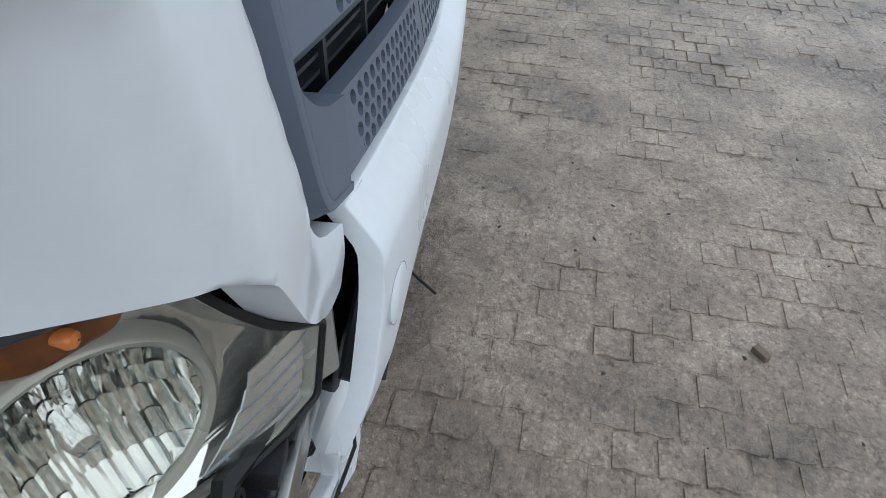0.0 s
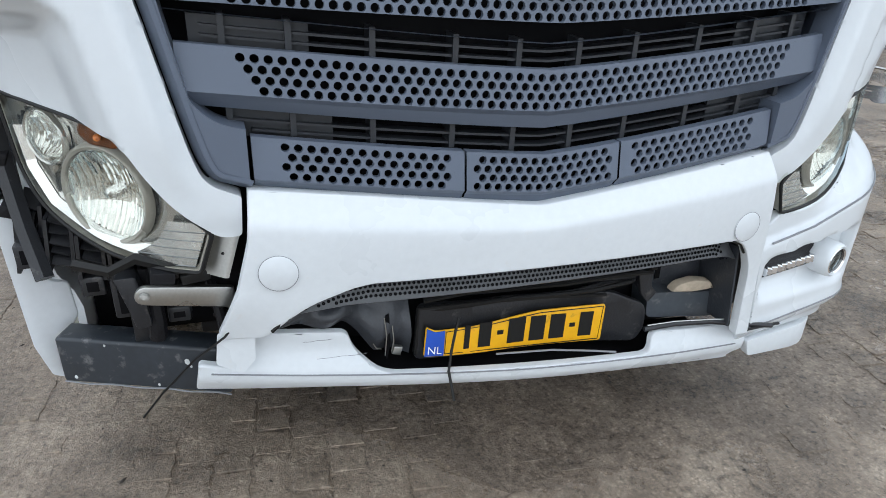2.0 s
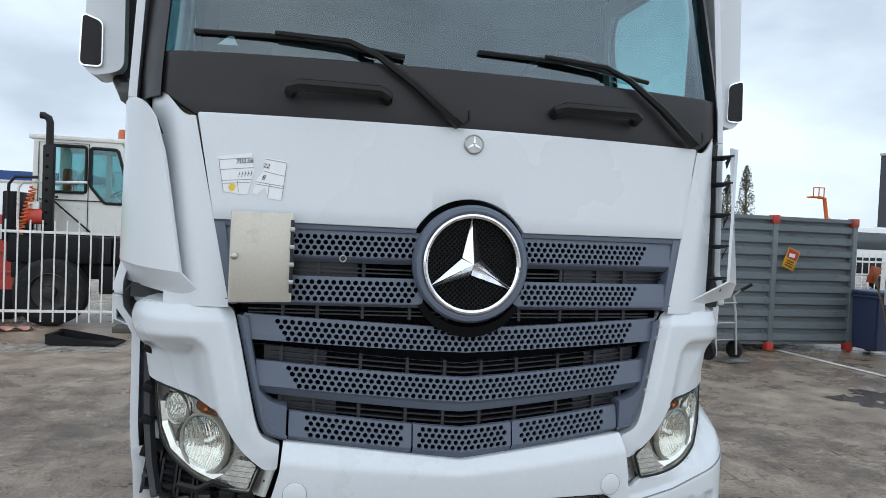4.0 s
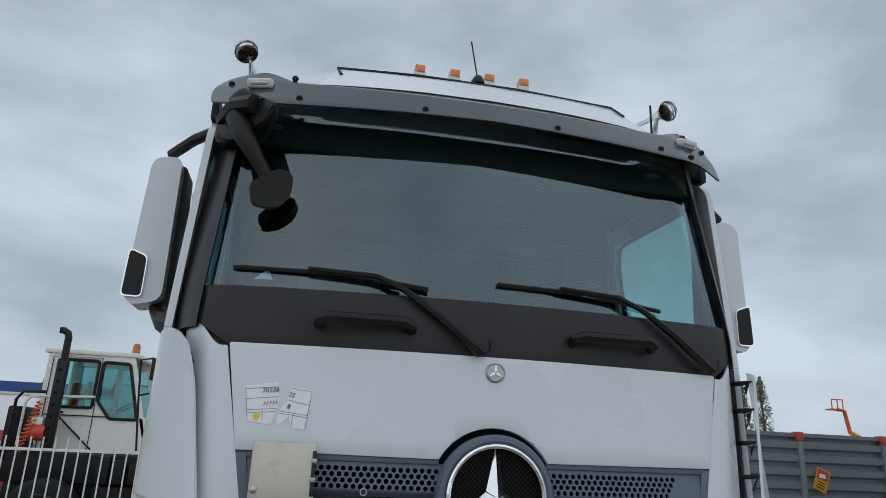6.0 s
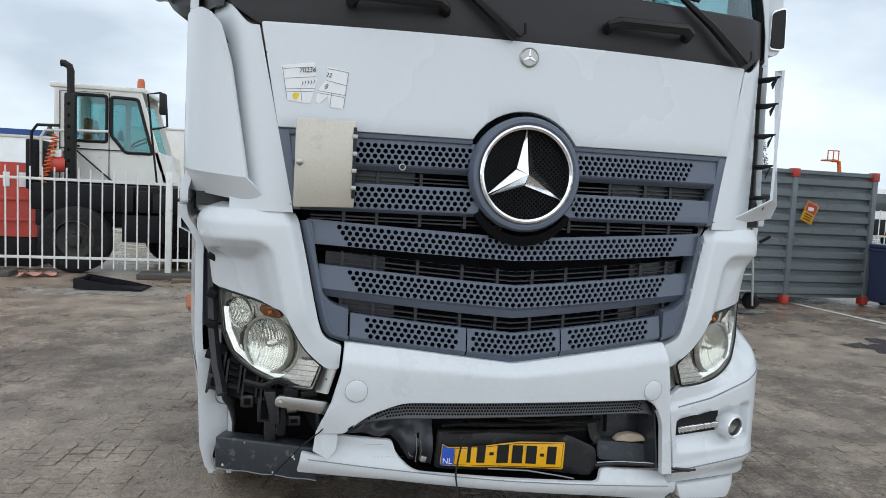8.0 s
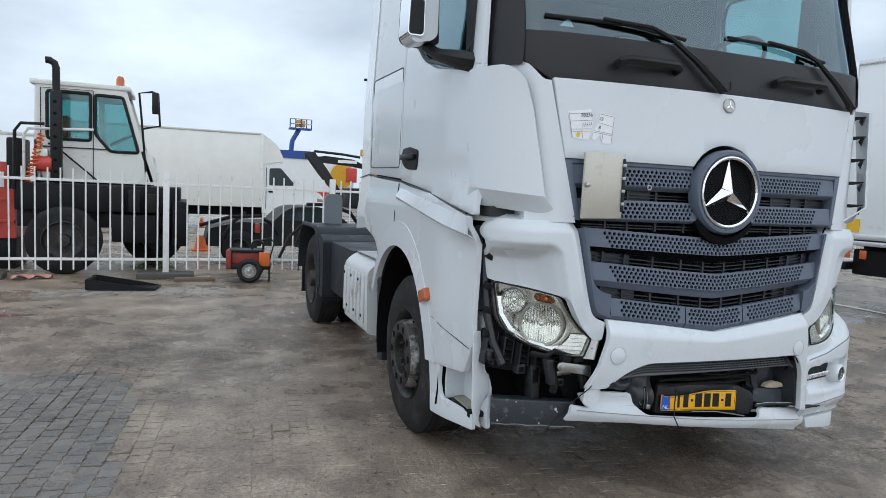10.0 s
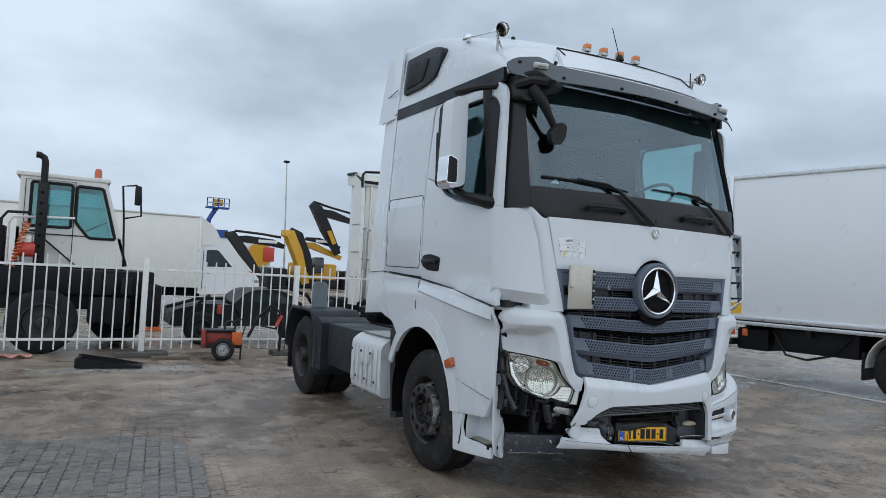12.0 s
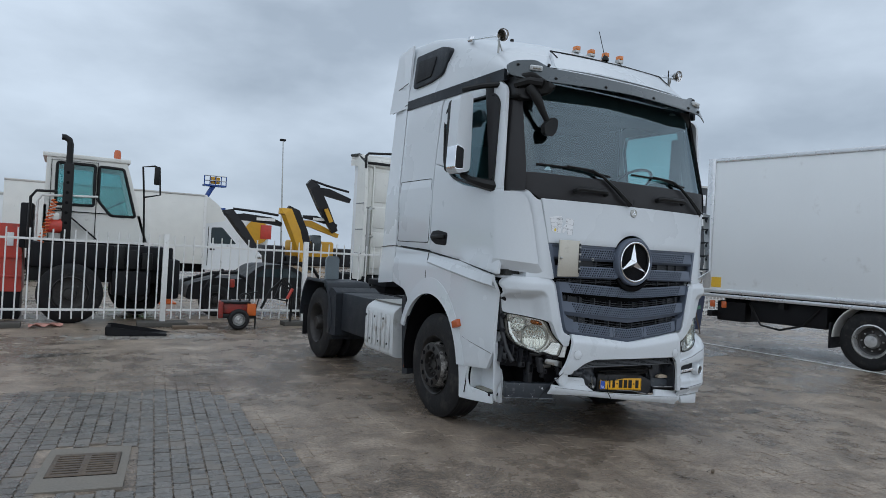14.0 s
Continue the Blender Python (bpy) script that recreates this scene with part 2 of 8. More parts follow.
def plate(poly, place, thick, back=(0, 1, 0), step=0.06, step2=0.0, edge=0.004):
    """A sheet of polygon shape (u, v), cut into strips, laid by place(u, v) on a curved surface and given thickness."""
    bm = bmesh.new()
    vs = [bm.verts.new((u, 0, v)) for u, v in poly]
    bm.faces.new(vs)
    for ax, st in ((0, step), (2, step2)):
        if not st:
            continue
        lo, hi = min(p[ax // 2] for p in poly), max(p[ax // 2] for p in poly)
        c = math.floor(lo / st + 1) * st
        while c < hi - 1e-4:
            co, no = [0, 0, 0], [0, 0, 0]
            co[ax], no[ax] = c + 1e-5, 1
            bmesh.ops.bisect_plane(bm, geom=bm.verts[:] + bm.edges[:] + bm.faces[:], plane_co=co, plane_no=no, dist=1e-6)
            c += st
    for v in bm.verts:
        v.co = place(v.co.x, v.co.z)
    bm.normal_update()
    if not thick:
        return bm
    front = bm.faces[:]
    ext = bmesh.ops.extrude_face_region(bm, geom=front)
    up = [g for g in ext["geom"] if isinstance(g, bmesh.types.BMVert)]
    bmesh.ops.translate(bm, vec=Vector(back) * thick, verts=up)
    rim = []
    bm.normal_update()
    if edge:
        fs = set(front)
        rim = [e for e in bm.edges if len(e.link_faces) == 2 and (e.link_faces[0] in fs) != (e.link_faces[1] in fs)]
        bmesh.ops.bevel(bm, geom=rim, offset=edge, segments=2, affect="EDGES", profile=0.5)
    return bm


def sheet(fn, nu, nv, thick=0.0, back=(0, 1, 0), close_u=False):
    """A grid laid by fn(u, v), u and v from 0 to 1, with thickness along back."""
    bm = bmesh.new()
    g = [[bm.verts.new(fn(i / nu, j / nv)) for j in range(nv + 1)] for i in range(nu + (0 if close_u else 1))]
    k = len(g)
    for i in range(nu):
        for j in range(nv):
            bm.faces.new((g[i][j], g[(i + 1) % k][j], g[(i + 1) % k][j + 1], g[i][j + 1]))
    if thick:
        ext = bmesh.ops.extrude_face_region(bm, geom=bm.faces[:])
        bmesh.ops.translate(bm, vec=Vector(back) * thick, verts=[q for q in ext["geom"] if isinstance(q, bmesh.types.BMVert)])
    return bm


def prism(poly, a, b, axis="y", r=0.0):
    """A polygon pushed from a to b along an axis; the polygon lies in the two other axes."""
    bm = bmesh.new()
    at = {"y": lambda u, v, w: (u, w, v), "x": lambda u, v, w: (w, u, v), "z": lambda u, v, w: (u, v, w)}[axis]
    p = [bm.verts.new(at(u, v, a)) for u, v in poly]
    q = [bm.verts.new(at(u, v, b)) for u, v in poly]
    n = len(poly)
    bm.faces.new(p)
    bm.faces.new(q[::-1])
    for i in range(n):
        bm.faces.new((p[i], q[i], q[(i + 1) % n], p[(i + 1) % n]))
    if r:
        bmesh.ops.bevel(bm, geom=[e for e in bm.edges if e.calc_face_angle(0) > 0.5], offset=r, segments=2, affect="EDGES", profile=0.5)
    return bm


def mirrored(poly):
    return [(-p[0], *p[1:]) for p in poly][::-1]


def lerp_at(x, table):
    for (x0, v0), (x1, v1) in zip(table, table[1:]):
        if x <= x1:
            t = max(0, (x - x0) / (x1 - x0))
            return v0 + (v1 - v0) * t
    return table[-1][1]


def smoothstep(a, b, x):
    t = max(0.0, min(1.0, (x - a) / (b - a)))
    return t * t * (3 - 2 * t)


# ---- ground: one sheet of mud and wet concrete over worn pavers ----
def ground_material():
    m = bpy.data.materials.new("wet_muddy_yard")
    m.use_nodes = True
    n, l = m.node_tree.nodes, m.node_tree.links
    b = n["Principled BSDF"]
    where = n.new("ShaderNodeNewGeometry")

    def noise_node(scale, detail=6, rough=0.6):
        q = n.new("ShaderNodeTexNoise")
        q.inputs["Scale"].default_value, q.inputs["Detail"].default_value, q.inputs["Roughness"].default_value = scale, detail, rough
        l.new(where.outputs["Position"], q.inputs["Vector"])
        return q

    def math_node(op, x, y, z=None):
        q = n.new("ShaderNodeMath")
        q.operation = op
        for k, v in enumerate((x, y, z)):
            if v is None:
                continue
            if isinstance(v, (int, float)):
                q.inputs[k].default_value = v
            else:
                l.new(v, q.inputs[k])
        return q.outputs[0]

    big, mid, fine, grit = noise_node(0.4, 4), noise_node(2.4, 8, 0.68), noise_node(30, 6, 0.7), noise_node(150, 3, 0.6)
    tone = math_node("MULTIPLY_ADD", mid.outputs["Fac"], 0.6, math_node("MULTIPLY_ADD", fine.outputs["Fac"], 0.3, math_node("MULTIPLY", big.outputs["Fac"], 0.12)))
    ramp = n.new("ShaderNodeValToRGB")
    e = ramp.color_ramp.elements
    e[0].position, e[0].color = 0.36, (0.085, 0.064, 0.046, 1)
    e[1].position, e[1].color = 0.7, (0.55, 0.455, 0.355, 1)
    k = e.new(0.52)
    k.color = (0.292, 0.226, 0.168, 1)
    l.new(tone, ramp.inputs["Fac"])
    pebble = n.new("ShaderNodeTexVoronoi")
    pebble.inputs["Scale"].default_value = 75
    l.new(where.outputs["Position"], pebble.inputs["Vector"])
    spot = n.new("ShaderNodeMapRange")
    spot.inputs["From Min"].default_value, spot.inputs["From Max"].default_value = 0.0, 0.5
    spot.inputs["To Min"].default_value, spot.inputs["To Max"].default_value = 1.25, 0.8
    l.new(pebble.outputs["Distance"], spot.inputs["Value"])
    pits = noise_node(42, 9, 0.75)
    pit = n.new("ShaderNodeMapRange")
    pit.inputs["From Min"].default_value, pit.inputs["From Max"].default_value = 0.36, 0.5
    pit.inputs["To Min"].default_value, pit.inputs["To Max"].default_value = 0.45, 1.06
    l.new(pits.outputs["Fac"], pit.inputs["Value"])
    sc = n.new("ShaderNodeVectorMath")
    sc.operation = "SCALE"
    l.new(ramp.outputs[0], sc.inputs[0])
    # the stones' joints show through the mud as uneven furrows
    def along(direction, shift):
        q = n.new("ShaderNodeVectorMath")
        q.operation = "DOT_PRODUCT"
        q.inputs[1].default_value = direction
        l.new(where.outputs["Position"], q.inputs[0])
        return math_node("ADD", q.outputs["Value"], shift)
    ca, sa = math.cos(radians(-6)), math.sin(radians(-6))
    warp = noise_node(11, 6, 0.75)
    wob = math_node("MULTIPLY_ADD", warp.outputs["Fac"], 0.09, -0.045)
    grid = n.new("ShaderNodeCombineXYZ")
    l.new(math_node("ADD", along((-sa, ca, 0), 0.0), wob), grid.inputs[0])
    l.new(math_node("SUBTRACT", along((ca, sa, 0), 0.056), wob), grid.inputs[1])
    stone = n.new("ShaderNodeTexBrick")
    for key, val in (("Scale", 1.0), ("Mortar Size", 0.0065), ("Mortar Smooth", 1.0), ("Brick Width", 0.109), ("Row Height", 0.112)):
        stone.inputs[key].default_value = val
    l.new(grid.outputs[0], stone.inputs["Vector"])
    showing = n.new("ShaderNodeMapRange")
    showing.inputs["From Min"].default_value, showing.inputs["From Max"].default_value = 0.47, 0.68
    l.new(noise_node(2.2, 7, 0.75).outputs["Fac"], showing.inputs["Value"])
    furrow = math_node("MULTIPLY", stone.outputs["Fac"], showing.outputs[0])
    groove = math_node("MULTIPLY_ADD", furrow, -0.36, 1.0)
    l.new(math_node("MULTIPLY", math_node("MULTIPLY", spot.outputs[0], pit.outputs[0]), groove), sc.inputs["Scale"])
    # wet film where the large noise runs low
    wet = math_node("MULTIPLY_ADD", mid.outputs["Fac"], 0.55, big.outputs["Fac"])
    damp = n.new("ShaderNodeMapRange")
    damp.inputs["From Min"].default_value, damp.inputs["From Max"].default_value = 0.62, 0.9
    damp.inputs["To Min"].default_value, damp.inputs["To Max"].default_value = 0.84, 1.22
    l.new(wet, damp.inputs["Value"])
    sd_ = n.new("ShaderNodeVectorMath")
    sd_.operation = "SCALE"
    l.new(sc.outputs[0], sd_.inputs[0])
    l.new(damp.outputs[0], sd_.inputs["Scale"])
    l.new(sd_.outputs[0], b.inputs["Base Color"])
    rr = n.new("ShaderNodeMapRange")
    rr.inputs["From Min"].default_value, rr.inputs["From Max"].default_value = 0.6, 0.88
    rr.inputs["To Min"].default_value, rr.inputs["To Max"].default_value = 0.1, 0.4
    l.new(wet, rr.inputs["Value"])
    l.new(rr.outputs[0], b.inputs["Roughness"])
    b.inputs["Specular IOR Level"].default_value = 0.75

    def bump(height, strength, distance, before=None):
        q = n.new("ShaderNodeBump")
        q.inputs["Strength"].default_value, q.inputs["Distance"].default_value = strength, distance
        l.new(height, q.inputs["Height"])
        if before is not None:
            l.new(before, q.inputs["Normal"])
        return q.outputs[0]

    crumb = noise_node(13, 9, 0.78)
    n1 = bump(pits.outputs["Fac"], 0.7, 0.012, bump(fine.outputs["Fac"], 0.6, 0.012))
    n2 = bump(grit.outputs["Fac"], 0.5, 0.004, n1)
    n3 = bump(mid.outputs["Fac"], 0.2, 0.03, bump(crumb.outputs["Fac"], 0.4, 0.025, bump(groove, 0.6, 0.02, n2)))
    l.new(n3, b.inputs["Normal"])
    return m


MUD = ground_material()


def mud_height(x, y):
    """How high the mud lies over the pavers; it covers them round the truck and thins out by the drain."""
    clean = smoothstep(-2.2, -3.6, x) * smoothstep(4.5, 2.0, y)
    strip = smoothstep(0.6, 0.2, abs(y - 7.3 - 0.1 * x)) * smoothstep(-1.2, -2.2, x)
    h = 0.005 * noise.noise((x * 0.7, y * 0.7, 0)) + 0.006 * noise.noise((x * 2.3, y * 2.3, 4)) + 0.006 * noise.noise((x * 7, y * 7, 8))
    return h - 0.0005 - 0.009 * clean - 0.006 * strip


def ground():
    xs = [-400, -60, -20, -11] + [-8 + 0.045 * i for i in range(378)] + [12, 20, 60, 400]
    ys = [-400, -60, -20, -9] + [-6 + 0.045 * i for i in range(340)] + [11, 14, 24, 60, 400]
    verts, faces = [], []
    for y in ys:
        for x in xs:
            near = -8 <= x <= 9 and -6 <= y <= 9.3
            verts.append((x, y, mud_height(x, y) if near else 0.0))
    w = len(xs)
    for j in range(len(ys) - 1):
        for i in range(w - 1):
            faces.append((j * w + i, j * w + i + 1, (j + 1) * w + i + 1, (j + 1) * w + i))
    me = bpy.data.meshes.new("ground")
    me.from_pydata(verts, [], faces)
    me.materials.append(MUD)
    me.shade_smooth()
    return tagged(new("ground", me), "wet brown muddy yard paving with puddles and dirt", "ground", kind="structure")


GROUND = ground()
WATER = material("wet_silt", (0.11, 0.095, 0.082), 0.12, vary=0.2, scale=2, rough_vary=0.1, spec=0.7, bump=0.12)
for px, py, rx, ry, turn in ((-4.65, 5.65, 0.6, 0.13, 8), (2.42, 0.45, 0.2, 0.07, 15), (6.2, 4.1, 0.7, 0.35, 20)):
    pv_, tr = bmesh.new(), radians(turn)
    ring_ = []
    for k in range(40):
        t = 2 * math.pi * k / 40
        e = 1 + 0.5 * noise.noise((math.cos(t) * 1.7 + px, math.sin(t) * 1.7 + py, 3)) + 0.3 * noise.noise((math.cos(t) * 5 + px, math.sin(t) * 5 + py, 6))
        u, v = rx * e * math.cos(t), ry * e * math.sin(t)
        ring_.append(pv_.verts.new((px + u * math.cos(tr) - v * math.sin(tr), py + u * math.sin(tr) + v * math.cos(tr), 0.002)))
    pv_.faces.new(ring_)
    tagged(part("puddle", pv_, WATER, smooth=0), "shallow puddle on the muddy yard", "puddle", "puddles", kind="structure")

# ---- the white tractor unit ----
truck = thing("truck", "white cab-over tractor truck with a grey grille and damaged corner", "truck")


def fy(x, z):
    """How far the front face lies back at a width and height."""
    a = abs(x)
    y = 0.085 * a * a
    if a > 0.95:
        y += 0.36 * ((a - 0.95) / 0.3) ** 3.5
    if z > 1.45:
        y += 0.06 * (min(z, 2.3) - 1.45)
    if z > 2.3:
        y += 0.26 * (z - 2.3)
    return y


def on_front(out=0.0):
    return lambda x, z: (x, fy(x, z) - out, z)


# hood panel above the grille, notched for the round emblem
notch = [(0.235 * math.cos(t), 1.618 + 0.235 * math.sin(t)) for t in [math.pi * (0.17 + 0.66 * i / 16) for i in range(17)]]
hood = [(0.972, 2.112, 0.012), (0.903, 1.742, 0.006), *[(x, z, 0.0) for x, z in notch], (-0.903, 1.742, 0.006), (-0.972, 2.112, 0.012)]
part("hood_panel", plate(fillet(hood, 0.01), on_front(0.012), 0.03, step=0.05, step2=0.1), WHITE, truck)

# black panel under the windscreen
black = [(-1.13, 2.33), (-1.12, 2.2, 0.03), (-1.02, 2.13, 0.06), (-0.965, 2.095, 0.03), (0.965, 2.095, 0.03), (1.02, 2.13, 0.06), (1.12, 2.2, 0.03), (1.13, 2.33)]
part("scuttle_panel", plate(fillet(black, 0.02), on_front(-0.004), 0.03, step=0.06, step2=0.08), BLACK, truck, "black plastic panel under the windscreen")

# windscreen
def pane(u, v):
    x, z = (2 * u - 1) * (1.14 - 0.06 * v), 2.29 + 0.92 * v
    return (x, fy(x, z) + 0.02, z)


ws = part("windscreen", sheet(pane, 32, 8), GLASS_FRONT, truck, "large tinted windscreen", smooth=80)
ws.visible_shadow = False


# pillars between windscreen and doors
def pillar(s):
    def f(u, v):
        z = 2.17 + (3.2 - 2.17) * v
        x = 1.105 + (1.245 - 1.105) * u - 0.045 * v * (1 - u) - 0.02 * v * u
        return (s * x, fy(x, z) - 0.012 + 0.12 * u * v * 0, z)
    return sheet(f, 6, 10, 0.03)


for s in (-1, 1):
    part("windscreen_pillar", pillar(s), BLACK, truck)


# ---- grille ----
def chevron(zc, ze, x, w=0.76):
    return zc + (ze - zc) * min(1.2, (abs(x) / w)) ** 1.12


def grille_bar(name, x0, x1, top, bot, rows, perf_top, pitch=0.0253, hole=0.0088, perf=(-0.7, 0.7), slant=0.02, skip=None, out=0.0, mat=None):
    """A bar whose face is cut by rows of round holes in honeycomb order, with a ledge above and a lip below."""
    bm = bmesh.new()
    rowh = 0.0193
    cells = max(1, round((x1 - x0) / pitch))
    pitch = (x1 - x0) / cells

    def P(x, d, back=0.0):
        z = top(x) - d
        lean = 0.035 * max(0.0, d - (perf_top + rows * rowh + 0.004)) / 0.02
        return (x, fy(x, z) - out + back + min(lean, 0.03) + 0.16 * max(0.0, top(x) - bot(x) - 0.03 - d), z)

    def quad(xa, xb, da, db):
        vs = [bm.verts.new(P(x, d)) for x, d in ((xa, da), (xb, da), (xb, db), (xa, db))]
        if (Vector(vs[0].co) - Vector(vs[3].co)).length > 1e-5:
            bm.faces.new(vs)

    n = max(2, int((x1 - x0) / 0.06))
    xs = [x0 + (x1 - x0) * i / n for i in range(n + 1)]
    if x0 < 0 < x1:
        xs = sorted(set([round(x, 4) for x in xs] + [0.0]))
    for xa, xb in zip(xs, xs[1:]):
        quad(xa, xb, 0, perf_top)
        if skip is None:
            d0 = perf_top + rows * rowh
            for f0, f1 in ((0, 0.3), (0.3, 1)):
                ea = [d0 + (top(x) - bot(x) - d0) * f0 for x in (xa, xb)]
                eb = [d0 + (top(x) - bot(x) - d0) * f1 for x in (xa, xb)]
                vs = [bm.verts.new(P(xa, ea[0])), bm.verts.new(P(xb, ea[1])), bm.verts.new(P(xb, eb[1])), bm.verts.new(P(xa, eb[0]))]
                bm.faces.new(vs)
        # ledge and underside
        vs = [bm.verts.new(P(x, 0, k)) for x, k in ((xa, 0.022), (xb, 0.022), (xb, 0), (xa, 0))]
        bm.faces.new(vs)
        vs = [bm.verts.new(P(x, top(x) - bot(x), k)) for x, k in ((xa, 0), (xb, 0), (xb, 0.016), (xa, 0.016))]
        bm.faces.new(vs)
    for x in (x0, x1):
        vs = [bm.verts.new(P(x, d, k)) for d, k in ((0, 0), (top(x) - bot(x), 0), (top(x) - bot(x), 0.016), (0, 0.022))]
        bm.faces.new(vs)
    ang = [2 * math.pi * (k + 0.5) / 12 for k in range(12)]
    for r in range(rows):
        d0, d1 = perf_top + r * rowh, perf_top + (r + 1) * rowh
        shift = 0.5 * pitch if r % 2 else 0.0
        edge = x0
        k = 1 if not shift else 0
        while edge < x1 - 1e-6:
            xb = min(x1, x0 + k * pitch + shift)
            xc, dc = (edge + xb) / 2, (d0 + d1) / 2
            inset = slant * r
            full = xb - edge > pitch * 0.98
            ok = full and perf[0] + inset < xc < perf[1] - inset
            if ok and skip and skip(xc, top(xc) - dc):
                ok = False
            if ok:
                ring = [bm.verts.new(P(xc + hole * math.cos(t), dc - hole * math.sin(t))) for t in ang]
                deep = [bm.verts.new((v.co.x, v.co.y + 0.012, v.co.z)) for v in ring]
                # border of the cell: corners and side points
                pts = []
                for t in ang:
                    c, s = math.cos(t), math.sin(t)
                    hx, hz = (xb - edge) / 2, (d1 - d0) / 2
                    q = min(hx / max(abs(c), 1e-6), hz / max(abs(s), 1e-6))
                    pts.append((xc + q * c, dc - q * s))
                rim = [bm.verts.new(P(*p)) for p in pts]
                for i in range(12):
                    j = (i + 1) % 12
                    bm.faces.new((rim[i], rim[j], ring[j], ring[i]))
                    bm.faces.new((ring[i], ring[j], deep[j], deep[i]))
                hx, hz = (xb - edge) / 2, (d1 - d0) / 2
                for i in range(12):
                    j = (i + 1) % 12
                    (xa_, da_), (xb_, db_) = pts[i], pts[j]
                    if abs(xa_ - xb_) > 1e-5 and abs(da_ - db_) > 1e-5:
                        cx = xc + math.copysign(hx, (xa_ + xb_) / 2 - xc)
                        cd = dc + math.copysign(hz, (da_ + db_) / 2 - dc)
                        bm.faces.new((rim[i], rim[j], bm.verts.new(P(cx, cd))))
            elif not (skip and skip(xc, top(xc) - dc)):
                quad(edge, xb, d0, d1)
            edge = xb
            k += 1
    if skip is not None:
        bmesh.ops.delete(bm, geom=[f for f in bm.faces if skip(f.calc_center_median().x, f.calc_center_median().z)], context="FACES")
    bmesh.ops.remove_doubles(bm, verts=bm.verts, dist=0.0004)
    return part(name, bm, mat or GREY, truck, smooth=0)


EMB = 1.618
in_bowl = lambda x, z: math.hypot(x, z - (EMB - 0.02)) < 0.238
for s in (-1, 1):
    a, b = (0.17, 0.895) if s > 0 else (-0.895, -0.17)
    grille_bar("grille_bar", a, b, lambda x: 1.722, lambda x: 1.605, 4, 0.016, perf=(a + 0.0, b - 0.14) if s > 0 else (a + 0.14, b), slant=0.0134, out=0.004)
    a, b = (0.17, 0.855) if s > 0 else (-0.855, -0.17)
    grille_bar("grille_bar", a, b, lambda x: 1.556, lambda x: 1.452, 4, 0.01, perf=(a + 0.0, b - 0.14) if s > 0 else (a + 0.14, b), slant=0.0134, out=0.004)
grille_bar("grille_bar", -0.79, 0.79, lambda x: chevron(1.38, 1.418, x), lambda x: chevron(1.247, 1.312, x), 4, 0.01, perf=(-0.69, 0.69), slant=0.0134, skip=in_bowl)
grille_bar("grille_bar", -0.745, 0.745, lambda x: chevron(1.197, 1.258, x), lambda x: chevron(1.068, 1.142, x), 4, 0.008, perf=(-0.635, 0.635), slant=0.0134)
for a, b, pf in ((-0.626, -0.191, (-0.585, -0.207)), (-0.186, 0.186, (-0.166, 0.166)), (0.191, 0.626, (0.207, 0.585))):
    grille_bar("grille_segment", a, b, lambda x: chevron(1.013, 1.096, x), lambda x: chevron(0.89, 0.992, x), 4, 0.007, perf=pf, slant=0.011 if pf[0] * pf[1] > 0 else 0.0, out=0.004)

# arc of shade black in the cut under the emblem, over the bar edge it bites into
def cut_arc(u, v):
    t = math.pi * (1.2 + 0.6 * u)
    r = 0.21 + 0.036 * v * math.sin(math.pi * (0.08 + 0.84 * u)) ** 0.4
    x, z = r * math.cos(t), EMB - 0.02 + r * math.sin(t)
    return (x, fy(x, z) - 0.012 - 0.006 * (1 - v), z)


part("emblem_shroud", sheet(cut_arc, 30, 2, 0.03), VOID, truck)

# near-black sheet as the shade behind the bars, with thin ribs in the gaps
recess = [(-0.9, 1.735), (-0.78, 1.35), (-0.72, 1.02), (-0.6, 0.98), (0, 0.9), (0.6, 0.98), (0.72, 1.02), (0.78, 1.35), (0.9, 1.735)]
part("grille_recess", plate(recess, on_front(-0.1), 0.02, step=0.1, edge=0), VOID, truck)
for zc, ze, w in ((1.585, 1.59, 0.85), (1.57, 1.575, 0.85), (1.435, 1.436, 0.78), (1.42, 1.424, 0.78), (1.232, 1.29, 0.7), (1.212, 1.272, 0.7), (1.048, 1.118, 0.66), (1.026, 1.1, 0.62)):
    def rib(u, v, zc=zc, ze=ze, w=w):
        x = -w + 2 * w * u
        z = chevron(zc, ze, x) - 0.005 * v
        return (x, fy(x, z) + 0.045, z)
    part("grille_rib", sheet(rib, 40, 1, 0.03), RIB, truck)
for zc, ze, h in ((1.58, 1.58, 0.06), (1.43, 1.43, 0.05), (1.22, 1.28, 0.065), (1.037, 1.11, 0.07)):
    for x in (-0.66, -0.54, -0.38, -0.21, -0.07, 0.07, 0.21, 0.38, 0.54, 0.66):
        if abs(x) < 0.25 and zc > 1.5:
            continue
        z = chevron(zc, ze, x)
        part("grille_divider", box(x - 0.006, x + 0.006, fy(x, z) + 0.04, fy(x, z) + 0.09, z - h / 2, z + h / 2), RIB, truck, smooth=0)
for s in (-1, 1):
    for zc, ze, a, b in ((1.58, 1.58, 0.4, 0.85), (1.22, 1.275, 0.5, 0.72), (1.037, 1.11, 0.46, 0.66)):
        def blank(u, v, zc=zc, ze=ze, a=a, b=b, s=s):
            x = s * (a + (b - a) * u)
            z = chevron(zc, ze, x) + 0.03 - 0.06 * v
            return (x, fy(x, z) + 0.06, z)
        part("grille_blank", sheet(blank, 8, 2, 0.01), RIB, truck)

